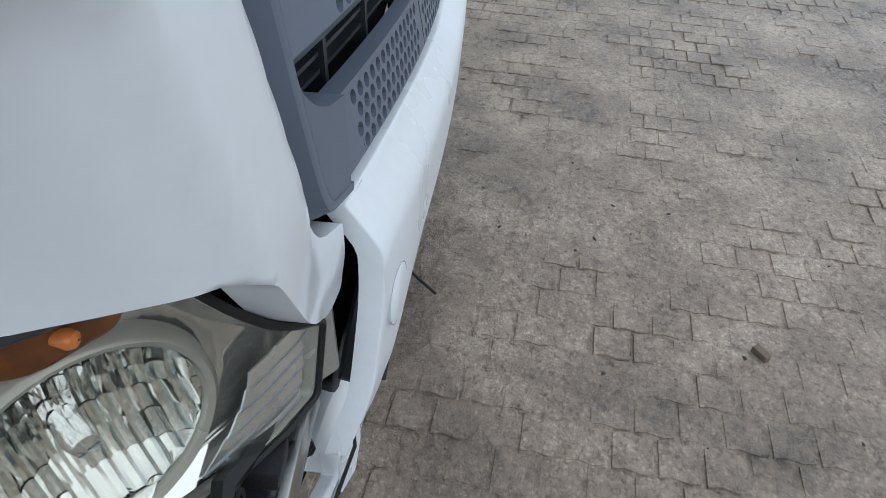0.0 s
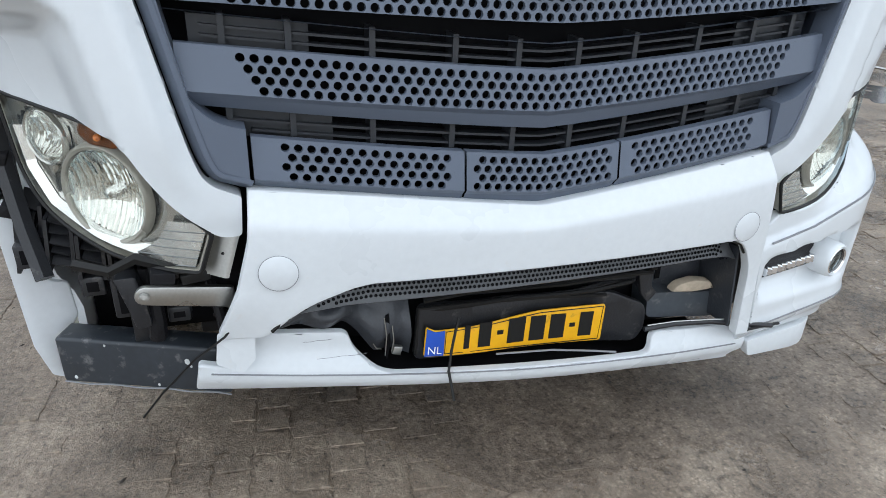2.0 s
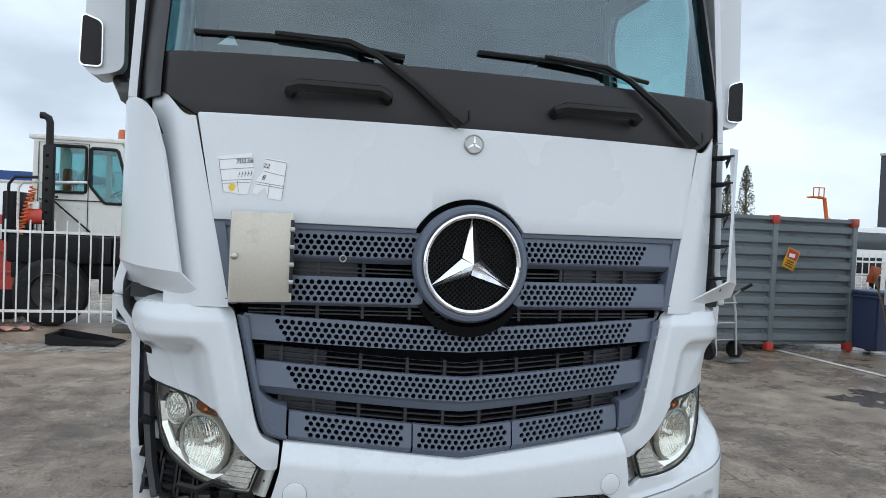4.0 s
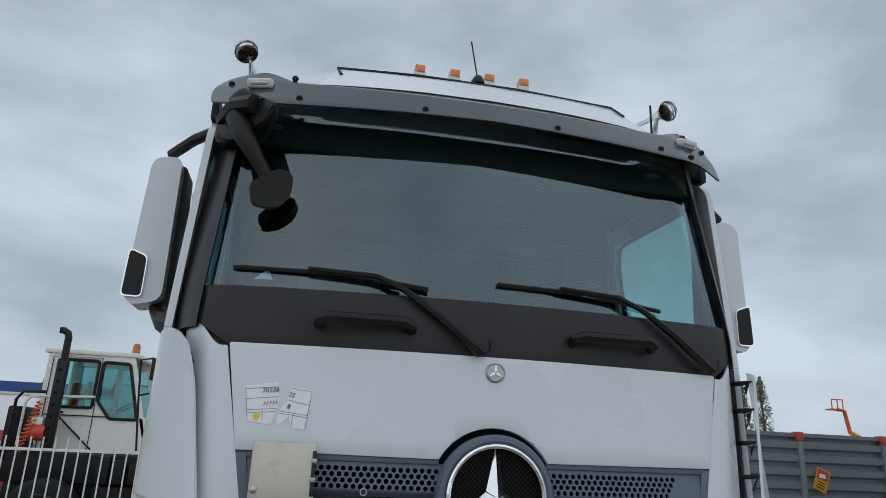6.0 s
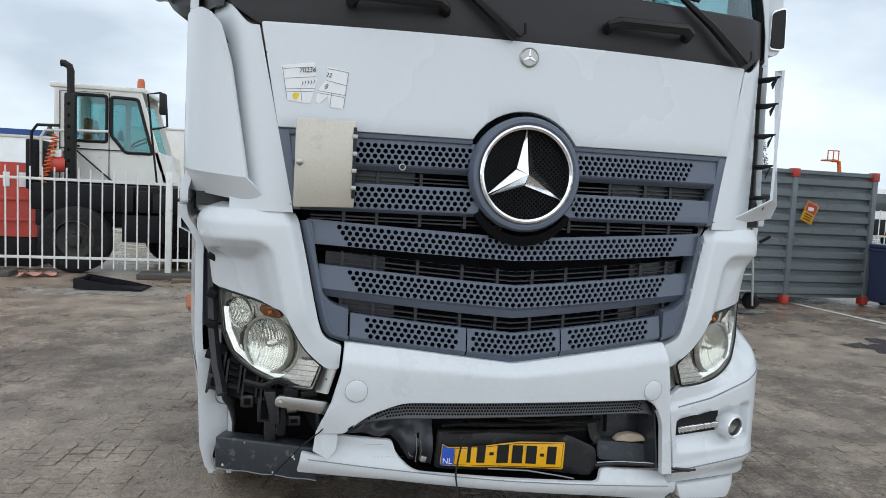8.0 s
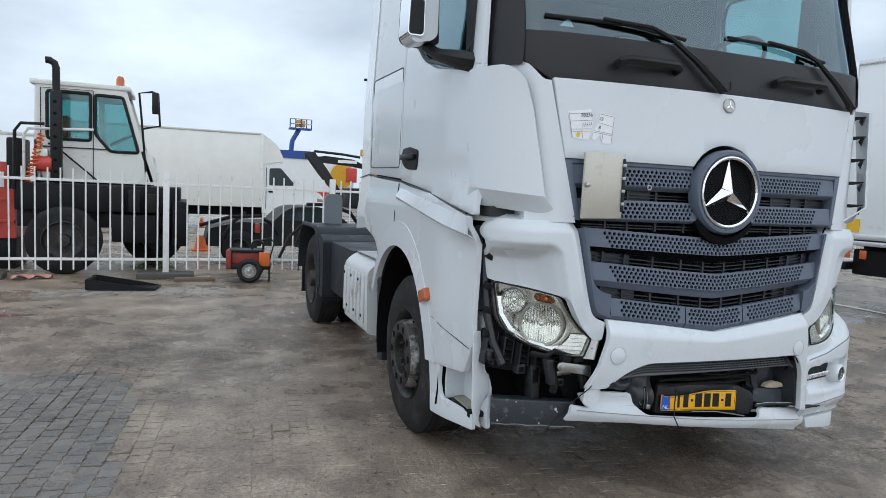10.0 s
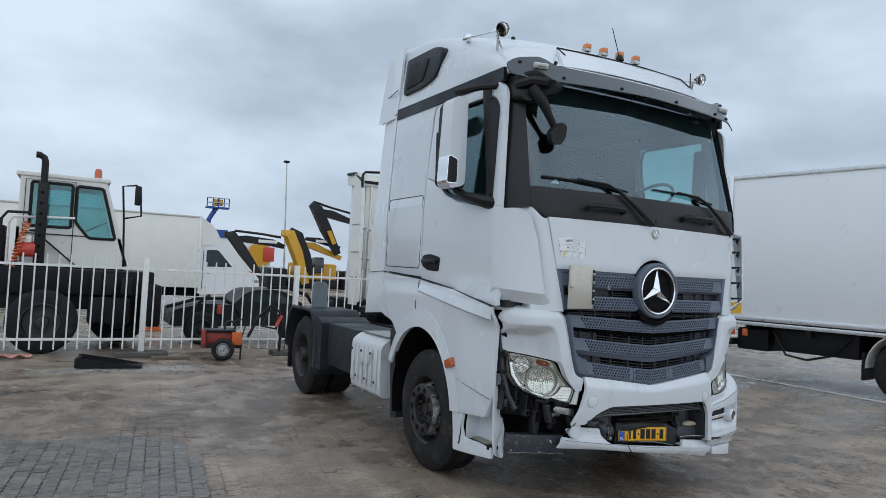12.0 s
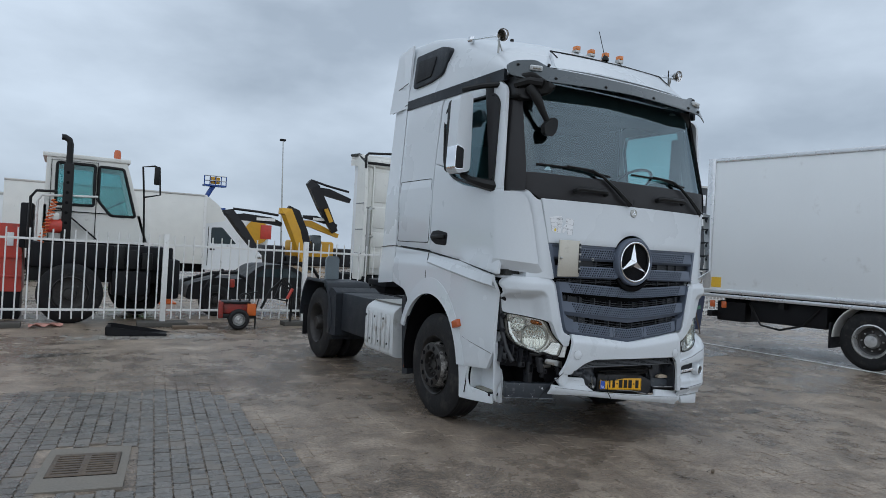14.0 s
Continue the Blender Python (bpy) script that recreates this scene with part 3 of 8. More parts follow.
# side frames of the grille
INNER_EDGE = [(0.86, 1.52), (0.842, 1.45), (0.82, 1.41), (0.795, 1.3), (0.757, 1.12), (0.74, 1.045), (0.715, 0.99), (0.648, 0.96), (0.6, 0.955)]


def edge_distance(a, z):
    """How far a point lies from the edge between grille frame and corner panel."""
    best = 9.0
    for (x0, z0), (x1, z1) in zip(INNER_EDGE, INNER_EDGE[1:]):
        dx, dz = x1 - x0, z1 - z0
        t = max(0.0, min(1.0, ((a - x0) * dx + (z - z0) * dz) / (dx * dx + dz * dz)))
        best = min(best, math.hypot(a - x0 - dx * t, z - z0 - dz * t))
    return best


def frame_place(x, z):
    return (x, fy(x, z) - 0.01 + 0.05 * (1 - smoothstep(0.014, 0.03, edge_distance(abs(x), z))), z)


FRAME_LINE = fillet([(0.82, 1.41, 0.0), (0.795, 1.3, 0.02), (0.757, 1.12, 0.05), (0.735, 1.03, 0.05), (0.712, 0.985, 0.05), (0.637, 0.963, 0.0)], 0.02, 6)


def frame_edge(s):
    """The bevelled outer edge of the grille frame, running down its side and round the lower corner."""
    def f(u, v):
        t = u * (len(FRAME_LINE) - 1)
        i = min(len(FRAME_LINE) - 2, int(t))
        (x0, z0), (x1, z1) = FRAME_LINE[i][:2], FRAME_LINE[i + 1][:2]
        k = t - i
        (xa, za), (xb, zb) = FRAME_LINE[max(0, i - 1)][:2], FRAME_LINE[min(len(FRAME_LINE) - 1, i + 2)][:2]
        n = math.hypot(xb - xa, zb - za)
        w = 0.003 + 0.03 * v
        x, z = x0 + (x1 - x0) * k + (zb - za) / n * w, z0 + (z1 - z0) * k - (xb - xa) / n * w
        return (s * x, fy(x, z) + 0.026 - 0.037 * min(1.0, v / 0.68) + 0.0005 * max(0.0, v - 0.68), z)
    return sheet(f, 80, 9, 0.004)


for s in (-1, 1):
    lower = [(-0.815, 1.41, 0.008), (-0.79, 1.3), (-0.752, 1.12), (-0.735, 1.045, 0.05), (-0.715, 0.99, 0.07), (-0.642, 0.966, 0.02), (-0.634, 0.99, 0.0), (-0.634, 1.098, 0.0),
             (-0.69, 1.112, 0.03), (-0.728, 1.15, 0.015), (-0.757, 1.3), (-0.775, 1.41, 0.0)]
    part("grille_frame", plate(fillet(lower if s < 0 else mirrored(lower), 0.004), frame_place, 0.07, step=0.007, step2=0.007, edge=0), GREY, truck, smooth=60)
    part("frame_edge", frame_edge(s), GREY, truck, smooth=30)
    # black rod draws the shadow line in the gap beside the corner panel
    part("frame_seal", rod([(s * (x + 0.002), fy(x, z) + 0.036, z - 0.002) for x, z in INNER_EDGE[1:-2]], 0.007, 6), VOID, truck)
    upper = [(-0.905, 1.735, 0.004), (-0.84, 1.452, 0.004), (-0.815, 1.452, 0.0), (-0.865, 1.735, 0.0)]
    part("grille_frame", plate(fillet(upper if s < 0 else mirrored(upper), 0.003), on_front(0.004), 0.07, step=0.05, edge=0.004), GREY, truck)
top_trim = [(-0.9, 1.742), (-0.9, 1.72), (-0.2, 1.72), (-0.2, 1.742)]
for s in (-1, 1):
    part("grille_trim", plate(top_trim if s < 0 else mirrored(top_trim), on_front(0.0), 0.06, step=0.06, edge=0.003), GREY, truck)

# round emblem: dark bowl, ring, mesh and a three-armed shape
emblem = part("emblem", lathe([(0.212, 0.03), (0.214, -0.018), (0.205, -0.034), (0.192, -0.036), (0.183, -0.028), (0.18, 0.01)], 64), GREY, truck, "round grille emblem with a chrome ring", m=pose(0, 0, EMB))
part("chrome_ring", lathe([(0.183, -0.02), (0.181, -0.036), (0.174, -0.04), (0.166, -0.034), (0.163, -0.01)], 64), CHROME, emblem)
# shade behind the mesh, put in as a near-black dish
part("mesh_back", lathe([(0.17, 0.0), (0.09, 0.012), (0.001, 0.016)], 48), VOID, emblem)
mb = bmesh.new()
for k in range(-13, 14):
    c = k * 0.0125
    h = math.sqrt(max(0.0, 0.166 ** 2 - c * c))
    for sg in (-1, 1):
        q = rod([(-h, -0.004, 0), (h, -0.004, 0)], 0.0022, 4)
        moved(q, pose(0, 0, 0, 0, 45 * sg, 0) @ Matrix.Translation((0, 0, c)))
        join(mb, q)
part("mesh_insert", mb, DARK, emblem, smooth=0)
st = bmesh.new()
for k in range(3):
    a0 = math.pi / 2 + k * 2 * math.pi / 3
    d, q = Vector((math.cos(a0), 0, math.sin(a0))), Vector((math.cos(a0 + math.pi / 2), 0, math.sin(a0 + math.pi / 2)))
    tip = d * 0.166 + Vector((0, -0.026, 0))
    ridge = Vector((0, -0.05, 0))
    la, lb = d * 0.022 + q * 0.034 + Vector((0, -0.012, 0)), d * 0.022 - q * 0.034 + Vector((0, -0.012, 0))
    ta, tb = d * 0.168 + q * 0.003 + Vector((0, -0.012, 0)), d * 0.168 - q * 0.003 + Vector((0, -0.012, 0))
    v = [st.verts.new(p) for p in (ridge, tip, la, lb, ta, tb)]
    st.faces.new((v[0], v[1], v[4], v[2]))
    st.faces.new((v[0], v[3], v[5], v[1]))
    st.faces.new((v[1], v[5], v[4]))
    st.faces.new((v[2], v[4], v[5], v[3]))
part("three_arm_shape", st, CHROME, emblem, smooth=0)
bd = part("badge", lathe([(0.037, 0.01), (0.037, -0.008), (0.033, -0.011), (0.03, -0.008), (0.001, -0.008)], 32), STEEL, truck, "small round silver badge", m=pose(0, fy(0, 2.055) - 0.012, 2.055))
sb = bmesh.new()
for k in range(3):
    a0 = math.pi / 2 + k * 2 * math.pi / 3
    q = prism([(-0.006, 0), (0.006, 0), (0.0012, 0.028), (-0.0012, 0.028)], -0.012, -0.008)
    join(sb, moved(q, pose(0, 0, 0, 0, -math.degrees(a0) + 90, 0)))
part("three_arm_shape", sb, CHROME, bd, smooth=0)


# ---- white corner panels round the headlights ----
LENS_SOUND = [(0.6, 0.03), (0.7, 0.038), (0.77, 0.05), (0.9, 0.078), (0.95, 0.097), (1.0, 0.122), (1.05, 0.155), (1.1, 0.205), (1.16, 0.3), (1.26, 0.45)]
LENS_SHOVED = [(0.6, 0.034), (0.7, 0.044), (0.75, 0.056), (0.8, 0.076), (0.868, 0.113), (0.926, 0.147), (1.0, 0.212), (1.034, 0.244), (1.075, 0.284), (1.12, 0.332), (1.18, 0.392), (1.26, 0.45)]


def lens_depth(x):
    """How far back the headlight lens lies: the damaged one has been shoved in; the hollow above follows the same sweep."""
    return lerp_at(abs(x), LENS_SOUND if x > 0 else LENS_SHOVED)


def corner_place(s):
    def f(x, z):
        a = abs(x)
        d = edge_distance(a, z)
        y = fy(x, 1.2) - 0.025 + 0.03 * (z - 1.34) + 0.55 * max(0.0, z - 1.395)
        # the strip along the grille dips towards it
        end = smoothstep(1.12, 0.93, z) * smoothstep(0.9, 0.7, a)
        y += 0.03 * (1 - smoothstep(0.0, 0.04, d)) * (1 - end)
        # hollow under the brow with a crisp step and a rounded inner corner
        p, q, r = z - 1.333, 0.112 - d, 0.06
        sd = math.hypot(max(p + r, 0), max(q + r, 0)) + min(max(p + r, q + r), 0) - r
        y += 0.022 * smoothstep(-0.002, 0.013, -sd) + 0.028 * smoothstep(0.0, 0.06, -sd)
        y += max(0.0, lens_depth(x) - 0.005 - 0.03 * smoothstep(1.1, 1.32, z) - y) * smoothstep(0.02, 0.085, -sd)
        # rolled lower end by the headlight
        y += 0.032 * end + 0.008 * smoothstep(0.93, 0.868, z) * end
        return (x, y, z)
    return f


corner = [(-0.842, 1.45, 0.01), (-0.82, 1.41), (-0.795, 1.3), (-0.757, 1.12), (-0.74, 1.045, 0.05), (-0.72, 0.987, 0.07), (-0.654, 0.96, 0.006), (-0.66, 0.872, 0.01), (-0.705, 0.868, 0.03),
          (-0.78, 0.937, 0.05), (-0.823, 1.005, 0.05), (-0.86, 1.08, 0.03), (-0.98, 1.107, 0.05), (-1.12, 1.128, 0.01), (-1.15, 1.14, 0.02), (-1.165, 1.28, 0.05), (-1.21, 1.38, 0.05), (-1.18, 1.44, 0.03)]
for s in (-1, 1):
    part("headlight_surround", plate(fillet(corner if s < 0 else mirrored(corner), 0.01), corner_place(s), 0.05, step=0.011, step2=0.011, edge=0), WHITE, truck, smooth=70)
    # hollow under the wind deflector, from the brow back to the door
    def shelf(u, v, s=s):
        x = s * (0.84 + 0.4 * u)
        return (x, fy(x, 1.44) + 0.03 + 0.08 * v, 1.445 + 0.02 * v)
    part("brow_top", sheet(shelf, 12, 2, 0.02, (0, 0, -1)), WHITE, truck)


# ---- cab corner posts and wind deflectors ----
def post_edge(z):
    """Outer edge of the corner post at a height."""
    return 1.07 + 0.082 * max(0.0, min(1.0, (z - 1.5) / 0.66))


def corner_post(s):
    def f(u, v):
        z = 1.44 + (2.1 + 0.09 * smoothstep(0.1, 0.6, u) - 1.44) * v
        x0 = 0.842 + (0.98 - 0.842) * min(1, max(0, (z - 1.45) / 0.66))
        x1 = post_edge(z)
        t = min(1.0, u / 0.8)
        x = x0 + (x1 - x0) * t
        y = fy(x, z) - 0.004 + 0.035 * smoothstep(0.35, 1.0, t)
        k = max(0.0, (u - 0.8) / 0.2)
        return (s * (x - 0.015 * k), y + 0.3 * k, z)
    return sheet(f, 20, 16, 0.012, (0, 1, 0))


def deflect(s, u, v):
    """The wind deflector: u runs from its free front edge back to the door, v up. The sound one stands off like a vane."""
    if s > 0:
        top = 2.13 + 0.03 * u
        z = 1.575 - 0.02 * u + (top - 1.575 + 0.02 * u) * v
        x0 = 1.125 + 0.064 * v
        return (x0 + (1.272 - x0) * u, 0.066 + 0.075 * v + 0.155 * u, z)
    top = 2.045 + 0.115 * math.sin(min(1.0, u * 2.2) * math.pi / 2) ** 0.6
    z = 1.556 + 0.035 * u + (top - 1.556 - 0.035 * u) * v
    x0 = 1.007 + 0.082 * v + 0.01 * smoothstep(0.8, 1.0, v)
    x = x0 + (1.264 - x0) * (1 - (1 - u) ** 1.6)
    return (-x, 0.064 + 0.085 * (z - 1.556) + 0.3 * u ** 1.5, z)


def deflector_lip(s, u, v):
    """The turned-in lower facet, drawn out to a point towards the grille."""
    t = deflect(s, u, 0.0)
    b = (s * (0.918 + 0.345 * u ** 0.8), t[1] + 0.022, 1.464 + (0.045 if s < 0 else 0.03) * u)
    return tuple(t[i] + (b[i] - t[i]) * v for i in range(3))


for s in (-1, 1):
    part("corner_post", corner_post(s), WHITE, truck)
    d = part("wind_deflector", sheet(lambda u, v, s=s: deflect(s, u, v), 18, 14, 0.012, (-s * 0.6, 0.8, 0)), WHITE, truck, "white wind deflector panel with a folded lower edge")
    part("deflector_lip", sheet(lambda u, v, s=s: deflector_lip(s, u, v), 18, 2, 0.01, (-s * 0.5, 0.8, 0.1)), WHITE, d, smooth=25)
    for vz in (0.02, 0.26, 0.5, 0.74, 0.95):
        def vane(u, v, s=s, vz=vz):
            p = deflect(s, 0.12, vz)
            xp = post_edge(p[2])
            yp = fy(xp, p[2]) + 0.05
            x, y = s * xp + (p[0] - s * xp) * u, yp + (p[1] + 0.02 - yp) * u
            return (x, y + 0.07 * v, p[2] - 0.012 * v)
        part("vane", sheet(vane, 4, 1, 0.007, (0, 0, 1)), GUNMETAL, d)
        def gusset(u, v, s=s, vz=vz):
            p = deflect(s, 0.12 + 0.25 * u, vz)
            return (p[0] - s * (0.016 + 0.02 * v), p[1] + 0.014, p[2] - 0.004 - 0.05 * v * (1 - 0.5 * u))
        part("vane_gusset", sheet(gusset, 3, 2, 0.005, (-s, 0, 0)), GUNMETAL, d)

# ---- bumper ----
bumper = [(-0.642, 0.974, 0.004), (-0.4, 0.948), (0.0, 0.897, 0.02), (0.4, 0.944), (0.645, 0.974, 0.008), (0.668, 0.83, 0.004), (0.70, 0.6, 0.0), (0.722, 0.42, 0.004), (0.672, 0.425, 0.004), (0.655, 0.64, 0.03),
          (0.6, 0.748, 0.07), (-0.42, 0.758, 0.04), (-0.55, 0.71, 0.1), (-0.635, 0.632, 0.015), (-0.735, 0.628, 0.012), (-0.684, 0.75), (-0.652, 0.87, 0.01)]


def bumper_place(x, z):
    # a slanted top band folds into the upright face
    top = lerp_at(abs(x), [(0, 0.897), (0.4, 0.946), (0.645, 0.974)])
    band = 0.036 + 0.022 * min(1.0, abs(x) / 0.5)
    t = max(0.0, (top - z) / band)
    fold = t if t < 0.75 else t - (t - 0.75) ** 2 if t < 1.25 else 1.0
    y = fy(x, 1.0) - 0.004 - 0.042 * fold
    y += 0.008 * smoothstep(0.86, 0.7, z)
    y += 0.03 * smoothstep(0.74, 0.6, z) * smoothstep(0.5, 0.72, abs(x)) * (1 if x < 0 else 0.3)
    return (x, y, z)


bump = part("front_bumper", plate(fillet(bumper, 0.006), bumper_place, 0.03, step=0.0325, step2=0.0115, edge=0.0025), WHITE_WORN, truck, "white front bumper centre section", smooth=50)
# near-black plane gives the gap beside the bumper its shade
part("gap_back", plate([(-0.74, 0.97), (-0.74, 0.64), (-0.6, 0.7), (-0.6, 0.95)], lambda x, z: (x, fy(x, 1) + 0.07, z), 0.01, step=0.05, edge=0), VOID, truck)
for x, z in ((-0.597, 0.803), (0.59, 0.788)):
    y = bumper_place(x, z)[1] - 0.001
    turn_ = math.degrees(math.atan(0.17 * x))
    part("tow_cap", lathe([(0.04, 0.006), (0.04, -0.002), (0.036, -0.004), (0.001, -0.005)], 32), WHITE_WORN, bump, "round tow-eye cover", m=pose(x, y, z, 0, 0, turn_))
    part("cap_groove", lathe([(0.0402, -0.001), (0.0416, -0.0012)], 40), LINE_GREY, bump, m=pose(x, y - 0.0012, z, 0, 0, turn_))

# dark opening under the bumper with its perforated strip
inner = [(-0.78, 0.64), (-0.6, 0.78), (-0.42, 0.8), (1.1, 0.8), (1.1, 0.66), (1.1, 0.4), (0.85, 0.34), (0.4, 0.38), (-0.1, 0.44), (-0.7, 0.5)]
part("bumper_opening", plate(inner, lambda x, z: (x, fy(x, 1) + 0.2, z), 0.02, step=0.2, edge=0), DARK, truck)
# floor of the opening, its shade put in as near-black
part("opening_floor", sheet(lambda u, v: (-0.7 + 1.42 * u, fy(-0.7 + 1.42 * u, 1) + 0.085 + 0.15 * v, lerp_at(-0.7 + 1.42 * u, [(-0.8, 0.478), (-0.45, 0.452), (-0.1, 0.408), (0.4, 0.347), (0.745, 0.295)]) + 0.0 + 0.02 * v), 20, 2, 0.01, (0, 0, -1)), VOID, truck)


def opening_top(x):
    return lerp_at(x, [(-0.63, 0.64), (-0.585, 0.685), (-0.53, 0.727), (-0.47, 0.75), (-0.40, 0.758), (0.0, 0.754), (0.55, 0.749), (0.6, 0.728), (0.64, 0.67)])


def strip_low(x):
    return lerp_at(x, [(-0.63, 0.635), (-0.56, 0.672), (-0.45, 0.685), (0.0, 0.686), (0.5, 0.684), (0.6, 0.678), (0.64, 0.66)])


def strip_at(x, v):
    t, b = opening_top(x) - 0.002, strip_low(x)
    z = t + (b - t) * v
    return (x, fy(x, 1.0) + 0.03 - 0.026 * v, z)


STRIP = material("intake_strip_plastic", (0.085, 0.09, 0.097), 0.42, vary=0.1, fine=300)
part("intake_strip", sheet(lambda u, v: strip_at(-0.62 + 1.25 * u, v), 60, 3, 0.008, (0, 0.8, -0.6)), STRIP, truck, "dark perforated strip along the bumper opening")
hs = bmesh.new()
for r in range(5):
    for k in range(104):
        x = -0.575 + 0.0112 * k + (0.0056 if r % 2 else 0)
        h = opening_top(x) - strip_low(x)
        if x > 0.575 or 0.012 + 0.011 * r > h - 0.008:
            continue
        p = strip_at(x, (0.012 + 0.011 * r) / h)
        q = lathe([(0.0042, 0.0), (0.0034, 0.0012), (0.0005, 0.0014)], 6)
        join(hs, moved(q, pose(p[0], p[1] - 0.0025, p[2] - 0.001, -25)))
part("strip_perforation", hs, VOID, truck, smooth=0)
part("opening_seal", rod([(x, fy(x, 1.0) - 0.028, opening_top(x) + 0.001) for x in [-0.62 + 0.02 * i for i in range(63)]], 0.004, 5, cap=False), INK, truck)
part("strip_underside", sheet(lambda u, v: (-0.62 + 1.25 * u, fy(-0.62 + 1.25 * u, 1) + 0.045 + 0.12 * v, strip_low(-0.62 + 1.25 * u) - 0.005 - 0.03 * v), 40, 2, 0.006, (0, 0, 1)), DARK, truck)


# lower lip, cracked, hanging lower towards one side
lip_poly = [(-0.80, 0.478, 0.008), (-0.45, 0.452), (-0.1, 0.408), (0.4, 0.347), (0.745, 0.295, 0.006), (0.76, 0.33, 0.004), (0.778, 0.335, 0.006), (0.785, 0.418, 0.01), (0.43, 0.462, 0.03), (0.405, 0.412, 0.03), (0.0, 0.452), (-0.36, 0.49, 0.04), (-0.43, 0.55, 0.03),
            (-0.445, 0.605, 0.02), (-0.64, 0.622, 0.02), (-0.735, 0.612, 0.01), (-0.70, 0.548, 0.006), (-0.785, 0.565, 0.01)]


def lip_place(x, z):
    y = fy(x, 1.0) + 0.02
    z -= 0.022
    mid = lerp_at(x, [(-0.8, 0.53), (0.0, 0.43), (0.78, 0.35)])
    return (x, y + 0.028 * smoothstep(mid + 0.0, mid + 0.05, z) + 0.03 * smoothstep(mid - 0.02, mid - 0.08, z), z)


lipob = part("bumper_lip", plate(fillet(lip_poly, 0.006), lip_place, 0.02, step=0.05, step2=0.018, edge=0.004), WHITE_WORN, truck, "cracked white lower bumper lip hanging crooked")
part("lip_crease", rod([(p[0], p[1] - 0.001, p[2]) for p in [lip_place(x, lerp_at(x, [(-0.8, 0.545), (0.0, 0.445), (0.78, 0.365)])) for x in [-0.76 + 0.05 * i for i in range(31)]]], 0.0022, 4, cap=False), LINE_GREY, lipob)
part("tape_patch", plate(fillet([(-0.735, 0.64), (-0.655, 0.64), (-0.66, 0.565), (-0.69, 0.53), (-0.745, 0.56)], 0.006), lambda x, z: (x, fy(x, 1) - 0.004, z), 0.003, step=0.05, edge=0), WHITE_WORN, lipob)

# number plate, tilted and dented at one end
plate_poly = [(-0.26, -0.052, 0.01), (0.26, -0.055, 0.01), (0.26, 0.055, 0.01), (0.06, 0.05), (-0.12, 0.026), (-0.235, 0.02, 0.01), (-0.258, 0.032, 0.006)]


def plate_lay(x, z):
    return (x, 0.012 * math.sin(x * 9) * (1 if x < 0 else 0.3), z)


M_PLATE = pose(0.008, 0.076, 0.51, -5, 4.2, 0)
npl = part("number_plate", plate(fillet(plate_poly, 0.008), plate_lay, 0.004, step=0.03, edge=0.001), YELLOW_PLATE, truck, "bent yellow number plate with dark bars", m=M_PLATE)
fld = [(-0.258, -0.05), (-0.208, -0.05), (-0.208, 0.02), (-0.235, 0.018), (-0.256, 0.028)]
part("blue_field", plate(fld, lambda x, z: (x, plate_lay(x, z)[1] - 0.002, z), 0.001, step=0.03, edge=0), PLATE_BLUE, npl)
for a, b, z0, z1 in ((-0.155, -0.14, -0.036, 0.03), (-0.115, -0.08, -0.036, 0.034), (-0.062, -0.044, -0.006, 0.006), (-0.03, 0.02, -0.036, 0.036), (0.035, 0.08, -0.036, 0.036), (0.095, 0.14, -0.036, 0.036), (0.155, 0.172, -0.006, 0.006), (0.185, 0.225, -0.036, 0.036)):
    part("dark_bar", plate([(a, z0), (b, z0), (b, z1), (a, z1)], lambda x, z: (x, plate_lay(x, z)[1] - 0.002, z), 0.001, step=0.03, edge=0), INK, npl)
cu_ = bpy.data.curves.new("country_letters", "FONT")
cu_.body, cu_.size = "NL", 0.03
ct_ = bpy.data.objects.new("country_letters", cu_)
scene.collection.objects.link(ct_)
bpy.context.view_layer.update()
cm_ = bpy.data.meshes.new_from_object(ct_.evaluated_get(bpy.context.evaluated_depsgraph_get()))
bpy.data.objects.remove(ct_)
cm_.materials.append(PAPER)
cl_ = new("country_letters", cm_)
cl_.matrix_basis = pose(-0.253, plate_lay(-0.232, 0)[1] - 0.0045, -0.042, 90, 0, -5)
cl_.parent = npl
part("plate_border", rod([(x, plate_lay(x, z)[1] - 0.0008, z) for x, z in ((-0.205, -0.046), (0.25, -0.049), (0.253, 0.049), (0.06, 0.044), (-0.1, 0.024), (-0.205, 0.016), (-0.205, -0.046))], 0.0014, 4, cap=False), INK, npl)

# bent panels and torn plastic behind the plate
DUCT = material("satin_duct_plastic", (0.038, 0.042, 0.05), 0.36, vary=0.25, scale=9, fine=150, bump=0.08, dirt=(0.12, 0.12, 0.12), dirt_amount=0.12, dirt_scale=26)
SLATE = material("slate_grey_plastic", (0.06, 0.07, 0.082), 0.38, vary=0.15, scale=7, dirt=(0.17, 0.17, 0.17), dirt_amount=0.1, dirt_scale=30)
CARRIER = material("carrier_plastic", (0.015, 0.016, 0.019), 0.42, vary=0.25, scale=12, fine=160, bump=0.1, dirt=(0.1, 0.095, 0.09), dirt_amount=0.08, dirt_scale=22)


def duct_floor(x):
    return lerp_at(x, [(-0.63, 0.618), (-0.45, 0.592), (-0.415, 0.555), (-0.37, 0.485), (-0.27, 0.462)])


def duct_at(u, v):
    x = -0.625 + 0.345 * u
    t, b = strip_low(x) - 0.004, duct_floor(x)
    z = t + (b - t) * v
    y = fy(x, 1) + 0.05 + 0.045 * smoothstep(0.3, 0.75, u) + 0.02 * math.sin(2.4 * v * math.pi) * u + 0.012 * math.sin(19 * u + 4 * v)
    return (x, y, z)


